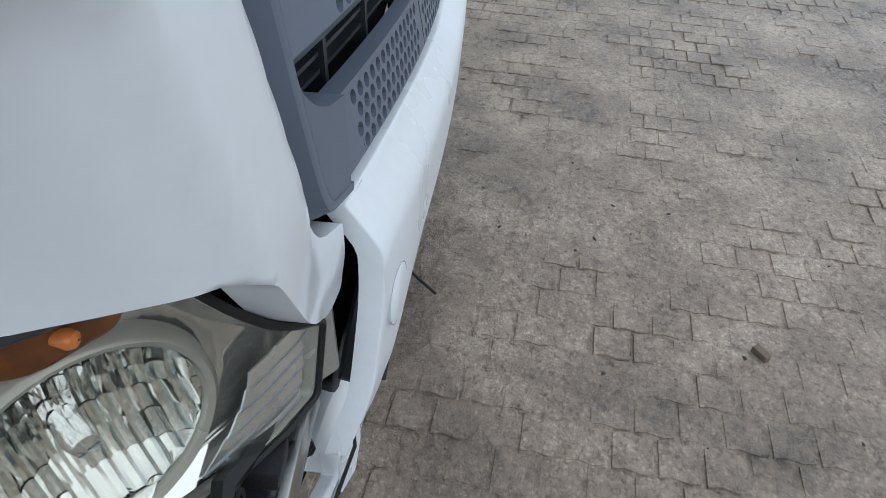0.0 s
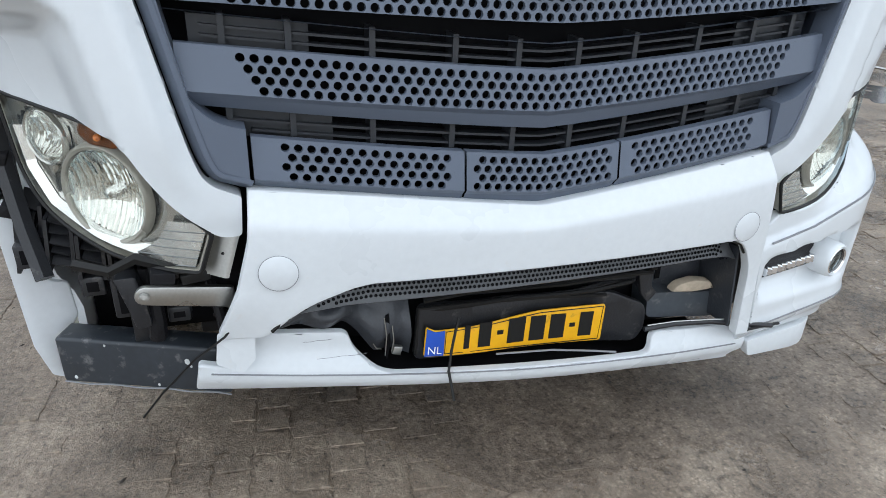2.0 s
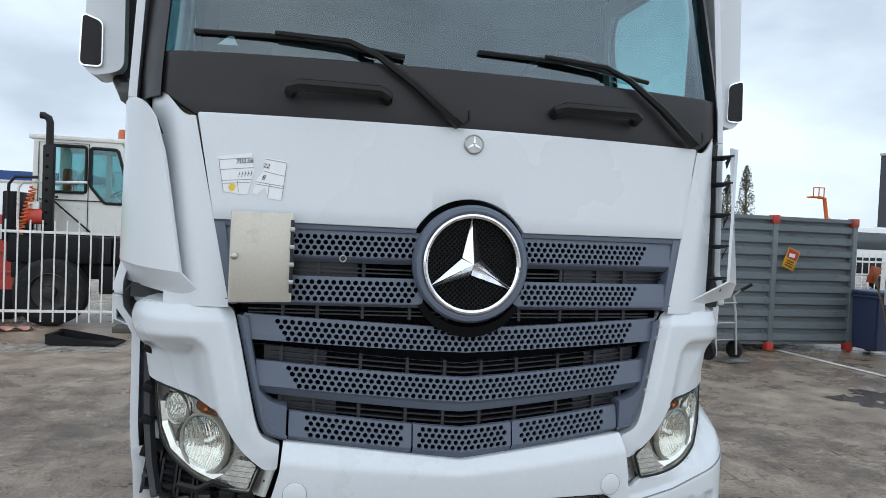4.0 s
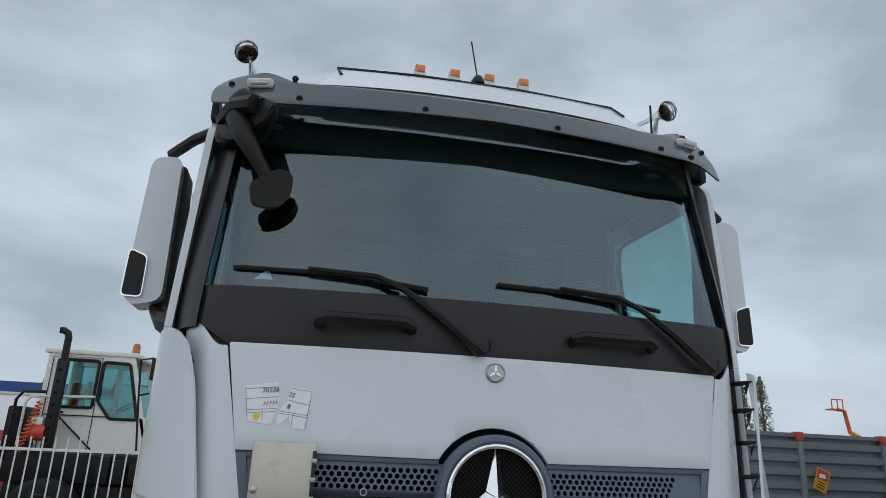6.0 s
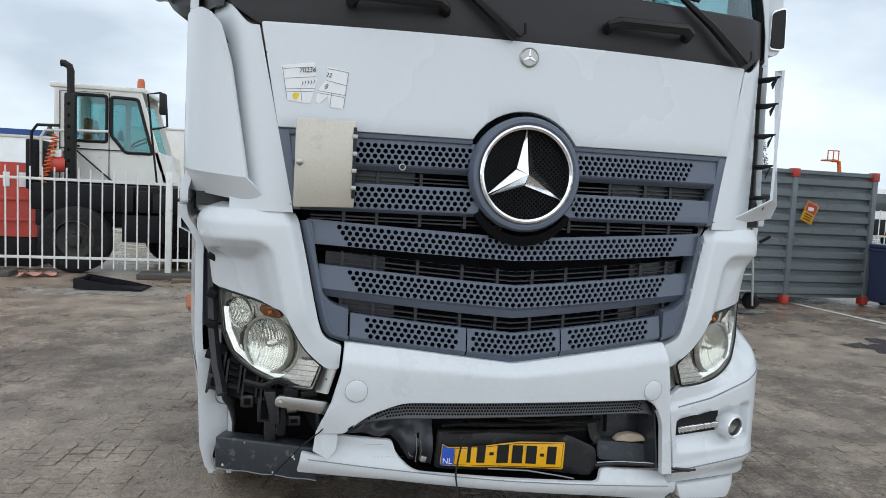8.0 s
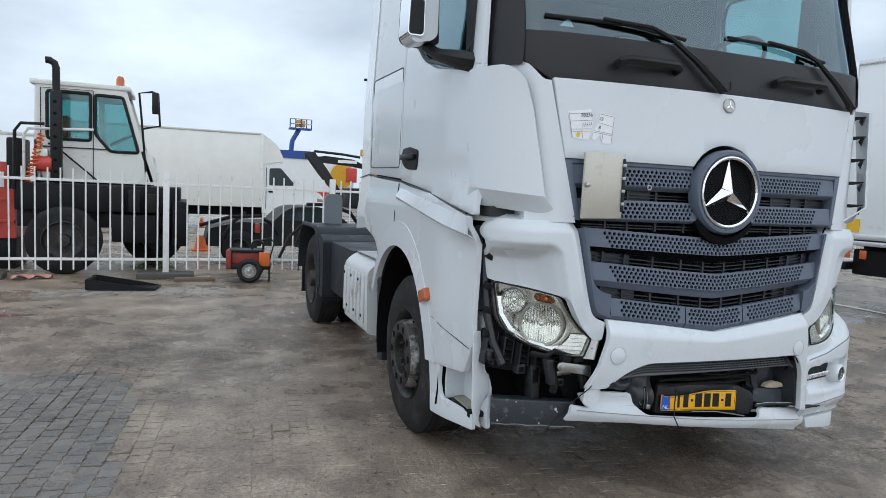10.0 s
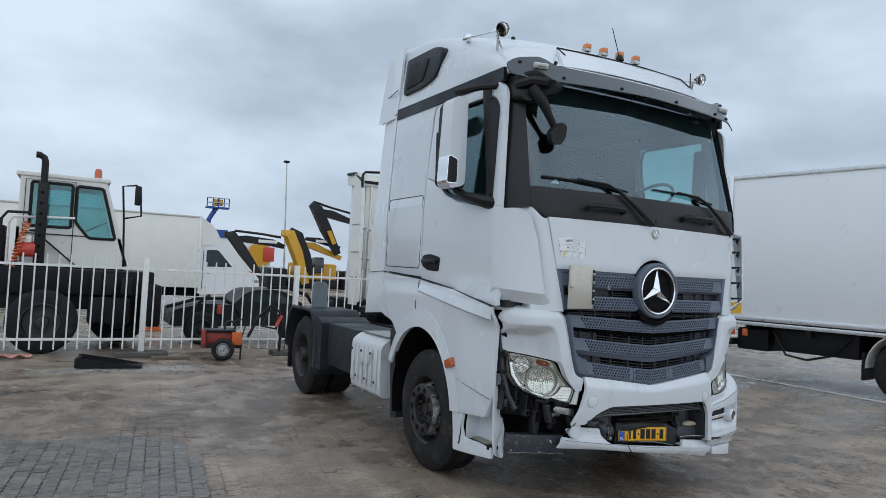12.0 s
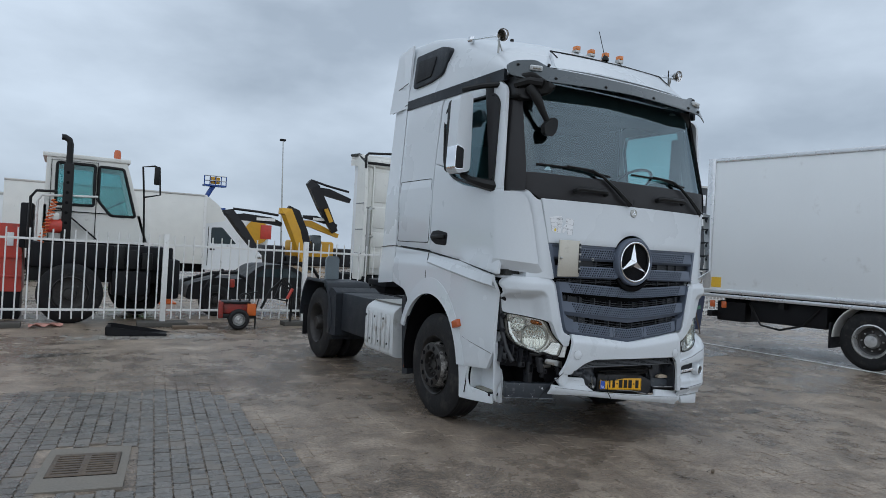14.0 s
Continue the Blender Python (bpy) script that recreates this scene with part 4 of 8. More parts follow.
part("intake_duct", sheet(duct_at, 26, 10, 0.008), DUCT, truck, "creased dark intake duct", smooth=60)
part("duct_tear", plate([(-0.347, 0.6), (-0.338, 0.605), (-0.334, 0.52), (-0.343, 0.47), (-0.35, 0.5)], lambda x, z: (x, 0.085, z), 0.004, step=0, edge=0), VOID, truck)
for pts in (((-0.352, 0.6), (-0.346, 0.545), (-0.35, 0.49)), ((-0.332, 0.575), (-0.328, 0.53), (-0.334, 0.5)), ((-0.38, 0.53), (-0.372, 0.515), (-0.36, 0.512))):
    part("torn_edge", rod([(x, 0.078, z) for x, z in pts], 0.0016, 4), STEEL, truck)
part("duct_clip", moved(box(-0.012, 0.012, -0.006, 0.008, -0.012, 0.012, 0.003), pose(-0.318, 0.085, 0.497, 0, 15, 0)), STEEL, truck)
part("plate_carrier", plate(fillet([(-0.272, 0.455, 0.02), (0.2, 0.415, 0.02), (0.4, 0.388, 0.03), (0.425, 0.43, 0.02), (0.42, 0.51, 0.03), (0.3, 0.565, 0.02), (-0.262, 0.612, 0.02)], 0.01), lambda x, z: (x, 0.1 + 0.012 * math.sin(7 * x), z), 0.02, step=0.04, step2=0.04, edge=0.005), CARRIER, truck, "cracked black plate carrier")
part("carrier_rim", rod([(-0.268, 0.092, 0.47), (-0.262, 0.09, 0.606), (-0.1, 0.088, 0.603), (0.1, 0.09, 0.59), (0.27, 0.09, 0.572)], 0.006, 6), INK, truck)
for k, (xa, za, xb, zb, r) in enumerate(((-0.25, 0.628, 0.40, 0.628, 0.007), (-0.2, 0.618, 0.37, 0.612, 0.009), (-0.26, 0.6, 0.35, 0.598, 0.006), (-0.12, 0.585, 0.38, 0.582, 0.008), (0.02, 0.648, 0.42, 0.64, 0.006), (-0.24, 0.574, -0.02, 0.578, 0.005))):
    mid = [(xa + (xb - xa) * q, 0.088 + 0.008 * math.sin(5 * q + k) + 0.03 * (k % 2), za + (zb - za) * q + 0.006 * math.sin(9 * q + 2 * k)) for q in (0, 0.2, 0.4, 0.6, 0.8, 1)]
    part("bent_strip", rod(mid, r, 6), CARRIER if k % 2 else INK, truck)
part("broken_bracket", plate(fillet([(0.36, 0.622), (0.4, 0.63), (0.405, 0.585), (0.43, 0.56), (0.4, 0.535), (0.375, 0.565)], 0.006), lambda x, z: (x, 0.075 + 0.2 * abs(x - 0.39), z), 0.012, step=0.015, step2=0.02, edge=0.002), CARRIER, truck, "snapped black bracket", smooth=20)
part("inner_panel", prism(fillet([(0.43, 0.537, 0.01), (0.655, 0.512, 0.01), (0.672, 0.425, 0.01), (0.437, 0.455, 0.02)], 0.008), 0.12, 0.2, "y", 0.004), SLATE, truck, "slate grey inner panel")
part("inner_panel", plate(fillet([(0.43, 0.69), (0.63, 0.69), (0.648, 0.5), (0.43, 0.52)], 0.01), lambda x, z: (x, 0.17 + 0.015 * math.sin(30 * x), z), 0.01, step=0.02, edge=0), DUCT, truck)
part("panel_slot", plate([(0.465, 0.67), (0.482, 0.67), (0.486, 0.56), (0.47, 0.56)], lambda x, z: (x, 0.155, z), 0.004, step=0, edge=0), VOID, truck)
part("opening_cheek", sheet(lambda u, v: (0.628 + 0.032 * v - 0.01 * u, fy(0.64, 1) + 0.0 + 0.16 * u, lerp_at(v, [(0, 0.7), (1, 0.44)])), 6, 8, 0.006, (1, 0, 0)), DUCT, truck)
part("sill_strip", rod([(0.405, 0.075, 0.447), (0.5, 0.07, 0.453), (0.62, 0.06, 0.448), (0.72, 0.03, 0.442), (0.80, 0.01, 0.437)], 0.0075, 6), CARRIER, truck)
part("sill_edge", rod([(0.41, 0.07, 0.462), (0.5, 0.066, 0.464), (0.62, 0.056, 0.458), (0.66, 0.05, 0.456)], 0.0022, 5), STEEL, truck)
part("foam_piece", plate(fillet([(0.498, 0.536), (0.52, 0.56), (0.572, 0.568), (0.632, 0.556), (0.65, 0.53), (0.58, 0.527)], 0.012), lambda x, z: (x, 0.105, z), 0.03, step=0.03, edge=0.008), material("tan_foam", (0.5, 0.42, 0.32), 0.8, vary=0.2, scale=14, bump=0.3), truck, "torn tan foam piece")
part("cable_tie", rod([(-0.165, 0.06, 0.585), (-0.178, 0.045, 0.555), (-0.19, 0.035, 0.505), (-0.2, 0.02, 0.455), (-0.2, -0.03, 0.4)], 0.0036, 6), INK, truck)
part("loose_cable", rod([(-0.70, 0.03, 0.66), (-0.72, 0.025, 0.64), (-0.79, 0.05, 0.575), (-0.87, 0.085, 0.475), (-0.925, 0.11, 0.395)], 0.0026, 6), INK, truck)
part("crack_line", rod([(0.71, 0.02, 0.428), (0.76, 0.016, 0.434), (0.83, 0.015, 0.437)], 0.005, 5), INK, truck)
part("trim_strip", rod([(-0.06, 0.05, 0.462), (0.1, 0.045, 0.45), (0.22, 0.042, 0.428), (0.3, 0.042, 0.41)], 0.003, 5), LINE_GREY, truck)
for x, z, dx, dz in ((-0.55, 0.588, 0.07, 0.002), (-0.52, 0.545, 0.12, -0.004), (0.45, 0.345, 0.18, -0.018)):
    pts = [lip_place(x + dx * q, z + dz * q + 0.0008 * math.sin(11 * q + 30 * x)) for q in (0, 0.25, 0.5, 0.75, 1)]
    part("hairline_crack", rod([(p[0], p[1] - 0.0004, p[2]) for p in pts], 0.0006, 4), LINE_GREY, lipob)

# ---- headlights ----
HL = [(-1.12, 1.125, 0.02), (-0.98, 1.104, 0.05), (-0.862, 1.077, 0.02), (-0.828, 1.005, 0.04), (-0.785, 0.935, 0.05), (-0.718, 0.878, 0.012), (-0.75, 0.787, 0.012), (-0.85, 0.79, 0.05), (-0.97, 0.82, 0.06), (-1.06, 0.872, 0.05), (-1.1, 0.95, 0.05)]


def hl_place(out):
    def f(x, z):
        return (x, lens_depth(x) - out, z)
    return f


LAMPS = ((0.924, 0.93, 0.098), (1.032, 1.035, 0.055))


def hl_back(x, z):
    p = hl_place(-0.036)(x, z)
    y = p[1]
    for cx, cz, r in LAMPS:
        cx += 0.015 if x > 0 else 0.0
        y += 0.06 * smoothstep(r * 1.06, r * 0.9, math.hypot(abs(x) - cx, z - cz))
    return (x, y, z)


def fluted_bowl(r, rnd):
    """A lamp reflector: a hollow of upright flutes, broken into rows that tilt a little."""
    bm = bmesh.new()
    wcol, hrow = r * 0.135, r * 0.3
    nc, nr = int(r / wcol) + 1, int(r / hrow) + 1
    for c in range(-nc, nc):
        for k in range(-nr, nr):
            tilt, lean = rnd.uniform(-0.16, 0.16), rnd.uniform(-0.05, 0.05)
            grid = []
            for i in range(5):
                line = []
                for j in range(3):
                    x, z = (c + i / 4) * wcol, (k + j / 2) * hrow
                    q = math.hypot(x, z) / r
                    if q > 1.0:
                        x, z, q = x / q, z / q, 1.0
                    y = 0.003 + 0.046 * (1 - q * q) + 0.0032 * math.sin(math.pi * i / 4) + tilt * (j / 2 - 0.5) * hrow * 0.5 + lean * (i / 4 - 0.5) * wcol
                    line.append(bm.verts.new((x, y, z)))
                grid.append(line)
            for i in range(4):
                for j in range(2):
                    f = (grid[i][j], grid[i + 1][j], grid[i + 1][j + 1], grid[i][j + 1])
                    if len({(round(v.co.x, 5), round(v.co.z, 5)) for v in f}) == 4:
                        bm.faces.new(f)
    bmesh.ops.delete(bm, geom=[v for v in bm.verts if not v.link_faces], context="VERTS")
    return bm


RIBBED = material("ribbed_lamp_silver", (0.74, 0.74, 0.73), 0.16, 0.85, vary=0.1, scale=12, rough_vary=0.12)
INDICATOR = material("amber_indicator_reflector", (0.27, 0.08, 0.012), 0.16, 0.6, vary=0.4, scale=40, dirt=(0.05, 0.037, 0.028), dirt_amount=0.8, dirt_scale=32)


def headlight(s):
    pf = lambda p: p if s < 0 else mirrored(p)
    h = part("headlight", plate(fillet(pf(HL), 0.01), hl_back, 0.02, step=0.012, step2=0.012, edge=0), REFLECTOR, truck, "clear headlight with an orange indicator", smooth=60)
    rim = fillet(pf(HL), 0.01)
    c = Vector((s * 0.93, 0.95))
    bm = bmesh.new()
    ins = [tuple(c + (Vector(p) - c) * 0.965) for p in rim]
    o = [bm.verts.new(hl_place(0.002)(*p)) for p in rim]
    i_ = [bm.verts.new(hl_place(0.0)(*p)) for p in ins]
    ob_ = [bm.verts.new(hl_place(-0.06)(*p)) for p in rim]
    ib = [bm.verts.new(hl_place(-0.045)(*p)) for p in ins]
    k = len(rim)
    for q in range(k):
        r = (q + 1) % k
        bm.faces.new((o[q], o[r], i_[r], i_[q]))
        bm.faces.new((o[q], o[r], ob_[r], ob_[q]))
        bm.faces.new((i_[q], i_[r], ib[r], ib[q]))
    part("housing_edge", bm, BEZEL, h)
    ln = part("lens", plate(fillet(pf([tuple(c + (Vector(p[:2]) - c) * 0.985) + p[2:] for p in HL]), 0.01), hl_place(0.004), 0.0, step=0.02, edge=0), LENS, h, smooth=0)
    ln.visible_shadow = False
    jit = random.Random(5)
    for cx, cz, r in LAMPS:
        f = hl_place(-0.03)
        cx += 0.015 if s > 0 else 0.0
        y = f(s * cx, cz)[1]
        gx = (f(s * (cx + 0.03), cz)[1] - f(s * (cx - 0.03), cz)[1]) / 0.06
        M = pose(s * cx, y, cz, 0, 0, s * math.degrees(math.atan(gx)))
        ring = part("lamp_ring", lathe([(r * 1.17, 0.012), (r * 1.14, -0.002), (r * 1.08, -0.007), (r * 1.02, -0.004), (r, 0.006)], 48), BEZEL if r > 0.08 else REFLECTOR, h, m=M)
        part("reflector_bowl", fluted_bowl(r, jit), LAMP_MIRROR, ring, smooth=12)
        part("bulb", lathe([(0.001, 0.006), (0.011, 0.009), (0.014, 0.02), (0.012, 0.05)], 14), CHROME, ring)
        fl = part("front_glass", lathe([(r * 0.99, -0.002), (r * 0.7, -0.009), (r * 0.35, -0.013), (0.001, -0.014)], 32), LENS, ring)
        fl.visible_shadow = False
    y = hl_place(-0.02)(0.9, 1.07)[1]
    amb = [(-0.95, 1.084, 0.008), (-0.888, 1.07, 0.012), (-0.872, 1.05, 0.008), (-0.882, 1.036, 0.008), (-0.94, 1.042, 0.012), (-0.958, 1.06, 0.01)]
    part("indicator", plate(fillet(pf(amb), 0.01), hl_place(-0.02), 0.012, step=0.012, step2=0.012, edge=0.004), INDICATOR, h, "brown-orange indicator reflector", smooth=20)
    part("indicator_bulb", lathe([(0.001, -0.006), (0.006, -0.004), (0.008, 0.0), (0.006, 0.012)], 12), AMBER, h, m=pose(s * 0.915, hl_place(-0.012)(s * 0.915, 1.06)[1], 1.06))
    for q in range(5):
        def step_(u, v, q=q):
            z = 0.797 + 0.0195 * (q + v)
            outer = 0.732 + 0.032 * (0.878 - z) / 0.091
            inner = min(0.875, 0.924 - math.sqrt(max(0.0, 0.123 ** 2 - (z - 0.93) ** 2)))
            x = s * (outer + (max(inner, outer + 0.03) - outer) * u)
            return (x, hl_place(-0.008 - 0.002 * v - 0.004 * u)(x, z)[1], z)
        part("ribbed_segment", sheet(step_, 10, 3, 0.002, (0, 1, 0)), RIBBED, h, smooth=20)
        part("rib_edge", rod([(p[0], p[1] - 0.0008, p[2]) for p in (step_(k / 8, 0.0) for k in range(9))], 0.0011, 4), LINE_GREY, h)
    path = [(1.1, 1.05), (1.088, 0.96), (1.05, 0.885), (0.965, 0.835), (0.87, 0.808), (0.8, 0.8)]
    def sweep(u, v):
        i = min(4, int(u * 5))
        t = u * 5 - i
        x, z = path[i][0] + (path[i + 1][0] - path[i][0]) * t, path[i][1] + (path[i + 1][1] - path[i][1]) * t
        x, z = s * (x - 0.024 * v * (1 - 0.6 * u)), z + 0.026 * v * u
        return (x, hl_place(-0.012 - 0.02 * v)(x, z)[1], z)
    part("chrome_sweep", sheet(sweep, 25, 2, 0.003), LAMP_MIRROR, h)
    part("headlight_gasket", rod([hl_place(0.003)(*p) for p in rim] + [hl_place(0.003)(*rim[0])], 0.005, 6, cap=False), INK, h)


for s in (-1, 1):
    headlight(s)
    def brk(u, v, s=s):
        tl, tr, br, bl = ((0.716, 0.07, 0.886), (0.664, 0.044, 0.874), (0.696, 0.034, 0.776), (0.746, 0.076, 0.776))
        x, y, z = ((tl[i] * (1 - u) + tr[i] * u) * (1 - v) + (bl[i] * (1 - u) + br[i] * u) * v for i in range(3))
        return (s * x, y + 0.006 * max(0.0, u - 0.85) / 0.15, z)
    bp_ = part("steel_bracket", sheet(brk, 12, 4, 0.004), STEEL, truck, "bare steel corner bracket")
    part("bracket_flange", sheet(lambda u, v, s=s: (brk(1.0, v, s)[0], brk(1.0, v, s)[1] + 0.05 * u, brk(1.0, v, s)[2]), 2, 3, 0.004, (s, 0, 0)), STEEL, bp_)
    part("rivet", lathe([(0.004, 0.0), (0.003, -0.002), (0.001, -0.002)], 8), INK, bp_, m=pose(*brk(0.55, 0.5, s)))

# ---- damaged corner: core beam, torn carriers, steel arm ----
core = part("bumper_core", moved(box(-0.225, 0.2, 0, 0.075, -0.068, 0.062, 0.009, 3), pose(-0.91, 0.205, 0.474, 0, 0, -21.7)), BLUEGREY, truck, "exposed dark blue-grey bumper core with scuffs")
M_CORE = pose(-0.91, 0.205, 0.474, 0, 0, -21.7)
for u, v, r in ((0.1, 0.02, 0.009), (0.108, 0.008, 0.005), (-0.19, -0.05, 0.006), (-0.1, 0.05, 0.004), (0.02, -0.055, 0.005), (0.16, -0.02, 0.004)):
    sc_ = lathe([(r, 0.0), (r * 0.8, -0.0008), (0.0004, -0.001)], 7)
    for v_ in sc_.verts:
        v_.co.x *= 0.7 + 0.5 * abs(math.sin(40 * v_.co.z + u))
    part("scuff", moved(sc_, M_CORE @ pose(u, -0.0004, v)), STEP_WHITE, core, smooth=0)
part("core_edge", rod([M_CORE @ Vector((u, -0.001, -0.066 + 0.002 * math.sin(50 * u))) for u in [-0.22 + 0.02 * i for i in range(22)]], 0.0022, 4), LINE_GREY, core)
part("core_mount", box(-0.93, -0.885, 0.22, 0.3, 0.53, 0.64, 0.006), CARRIER, truck)
part("steel_arm", plate(fillet([(-0.888, 0.752, 0.012), (-0.872, 0.768, 0.012), (-0.69, 0.735, 0.006), (-0.685, 0.675, 0.006), (-0.72, 0.69), (-0.865, 0.722, 0.012), (-0.886, 0.73, 0.012)], 0.01), lambda x, z: (x, 0.055 + 0.1 * (x + 0.88), z), 0.012, step=0.05), STEEL, truck, "bent bare steel arm")
part("bolt", lathe([(0.011, 0.0), (0.011, -0.01), (0.001, -0.012)], 8), STEEL, truck, m=pose(-0.868, 0.054, 0.745))
rngd = random.Random(4)


def fin_block(x0, x1, z0, z1, y, lean, n):
    """A torn carrier: a back with side rails, and slanted fins between them."""
    c = Vector(((x0 + x1) / 2, y, z1))
    m = Matrix.Translation(c) @ pose(0, 0, 0, 0, lean, 0) @ Matrix.Translation(-c)
    back_ = prism([(x0 - 0.004, y), (x0 + 0.004, y), (x0 + 0.004, y + 0.06), (x1 - 0.004, y + 0.06), (x1 - 0.004, y), (x1 + 0.004, y), (x1 + 0.004, y + 0.09), (x0 - 0.004, y + 0.09)], z0, z1, "z")
    tc = part("torn_carrier", moved(back_, m), CARRIER, truck, smooth=0)
    for j in range(n):
        z = z0 + (z1 - z0) * (j + 0.6) / n
        hw = (x1 - x0) / 2 - 0.004
        f = box(-hw, hw + rngd.uniform(-0.012, 0.0), -0.002, 0.05, -0.003, 0.003)
        part("fin", moved(moved(f, pose((x0 + x1) / 2, y + 0.006 + rngd.uniform(0, 0.012), z, 35, rngd.uniform(6, 16), 0)), m), CARRIER, tc, smooth=0)


for blk in ((-1.135, -1.085, 0.7, 0.87, 0.31, 8, 6), (-1.07, -1.02, 0.72, 0.85, 0.26, 6, 5), (-1.005, -0.955, 0.715, 0.825, 0.215, 5, 4),
            (-0.94, -0.885, 0.7, 0.795, 0.175, 2, 4), (-0.86, -0.81, 0.735, 0.772, 0.14, -4, 2)):
    fin_block(*blk)
for xa, xb, za, zb in ((-1.15, -1.09, 0.73, 0.79), (-0.955, -0.9, 0.62, 0.72), (-0.84, -0.79, 0.62, 0.66), (-0.8, -0.74, 0.78, 0.81), (-1.02, -0.97, 0.67, 0.72)):
    yy = 0.115 + 0.42 * (-0.74 - (xa + xb) / 2)
    part("carrier_lug", moved(box(xa, xb, yy, yy + 0.05, za, zb, 0.006), pose(0, 0, 0)), CARRIER, truck)
    part("lug_slot", box(xa + 0.012, xb - 0.012, yy - 0.001, yy + 0.004, za + 0.012, zb - 0.012, 0.002), VOID, truck)
part("drop_bracket", plate(fillet([(-0.93, 0.77), (-0.885, 0.77), (-0.872, 0.7), (-0.868, 0.645), (-0.9, 0.64), (-0.912, 0.7)], 0.008), lambda x, z: (x, 0.1, z), 0.04, step=0.03, edge=0.004), CARRIER, truck)
part("connector", moved(box(-0.025, 0.025, -0.02, 0.02, -0.014, 0.014, 0.004), pose(-0.83, 0.09, 0.775, 5, 8, 4)), DARK, truck)
part("connector", moved(box(-0.03, 0.03, -0.02, 0.02, -0.012, 0.012, 0.004), pose(-0.765, 0.09, 0.77, 5, -6, 4)), INK, truck)
part("coiled_cable", rod([(-0.72 + 0.02 * math.cos(0.9 * k), 0.1 + 0.012 * math.sin(2.1 * k), 0.67 + 0.022 * math.sin(1.3 * k)) for k in range(16)], 0.004, 5), INK, truck)
def flange_at(x, z):
    return (x, 0.36 + 0.3 * (x + 1.2), z)


part("inner_flange", plate(fillet([(-1.202, 0.865), (-1.155, 0.862), (-1.138, 0.72, 0.02), (-1.125, 0.64, 0.03), (-1.085, 0.63, 0.015), (-1.08, 0.53, 0.01), (-1.125, 0.47, 0.02), (-1.142, 0.4), (-1.12, 0.345), (-1.165, 0.375), (-1.188, 0.47)], 0.008), flange_at, 0.012, step=0.04, step2=0.04), WHITE_WORN, truck, "cracked white inner flange")
part("carrier_plate", plate(fillet([(-1.13, 1.14), (-1.145, 0.86), (-1.1, 0.66), (-0.7, 0.66), (-0.68, 0.84), (-0.8, 0.83), (-1.0, 0.88), (-1.07, 1.0)], 0.01), lambda x, z: (x, lens_depth(x) + 0.12, z), 0.02, step=0.06), DARK, truck)
part("side_bracket", rod([(-1.155, 0.38, 1.3), (-1.15, 0.37, 1.1), (-1.14, 0.34, 0.95), (-1.12, 0.3, 0.82), (-1.09, 0.24, 0.72)], 0.022, 6), CARRIER, truck)
for z in (1.25, 1.1, 0.98, 0.86):
    part("clip", moved(box(-0.018, 0.018, -0.02, 0.02, -0.016, 0.016, 0.004), pose(-1.145, 0.34 - 0.1 * max(0, 1 - z), z, 10, 20 * z, 0)), DARK, truck)
part("harness", rod([(-1.0, 0.13, 0.8), (-0.93, 0.1, 0.79), (-0.88, 0.11, 0.81), (-0.82, 0.1, 0.79), (-0.76, 0.09, 0.8), (-0.7, 0.1, 0.78)], 0.013, 6), INK, truck)
part("strut", rod([(-0.87, 0.16, 0.76), (-0.86, 0.12, 0.64), (-0.865, 0.13, 0.6)], 0.02, 8), DARK, truck)
part("strut", rod([(-0.75, 0.16, 0.78), (-0.73, 0.1, 0.7), (-0.72, 0.09, 0.62)], 0.012, 8), DARK, truck)
part("solenoid", lathe([(0.001, -0.06), (0.026, -0.06), (0.026, 0.0), (0.02, 0.005), (0.02, 0.06)], 14, "x", True), STEEL, truck, m=pose(-0.81, 0.17, 0.69))
# near-black wall closes the torn corner with painted shade
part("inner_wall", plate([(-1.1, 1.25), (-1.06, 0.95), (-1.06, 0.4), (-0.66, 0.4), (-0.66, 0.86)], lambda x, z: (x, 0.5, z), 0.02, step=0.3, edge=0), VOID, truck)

# ---- intact bumper corner with its fog lamp ----
bc = [(0.672, 0.83, 0.006), (0.70, 0.745, 0.01), (0.752, 0.782, 0.006), (0.85, 0.785, 0.05), (0.97, 0.815, 0.05), (1.06, 0.867, 0.05), (1.102, 0.95, 0.05), (1.125, 1.13, 0.02), (1.18, 1.2, 0.03), (1.235, 1.2, 0.02), (1.26, 0.95, 0.02), (1.278, 0.84, 0.03), (1.272, 0.62), (1.25, 0.42, 0.05), (1.19, 0.36, 0.03),
      (0.735, 0.36, 0.006), (0.725, 0.5)]


def bc_place(x, z):
    a = abs(x)
    y = 0.085 * a * a + 0.3 * max(0.0, (a - 1.05) / 0.25) ** 3 - 0.02
    # ledge under the headlight, then the fuller lower part
    zc = lerp_at(a, [(0.7, 0.70), (0.9, 0.735), (1.1, 0.80), (1.25, 0.87)])
    y += 0.016 * smoothstep(zc - 0.006, zc + 0.006, z)
    zb = lerp_at(a, [(0.75, 0.787), (0.85, 0.79), (0.97, 0.82), (1.06, 0.872), (1.1, 0.95), (1.2, 1.0)])
    y += max(0.0, lens_depth(a) - 0.01 - y) * smoothstep(zc + 0.01, max(zc + 0.05, zb), z)
    # pocket round the fog lamp
    top = 0.655 + 0.12 * (a - 0.76)
    pocket = smoothstep(0.5, 0.56, z) * smoothstep(top, top - 0.016, z) * smoothstep(0.735, 0.752, a) * smoothstep(1.125, 1.1, a)
    y += 0.045 * pocket
    # lower crease and the part that falls back under it
    zl = 0.437 + 0.08 * (a - 0.79)
    y -= 0.006 * smoothstep(zl + 0.03, zl, z)
    y += 0.05 * smoothstep(zl, zl - 0.09, z)
    return (x, y, z)


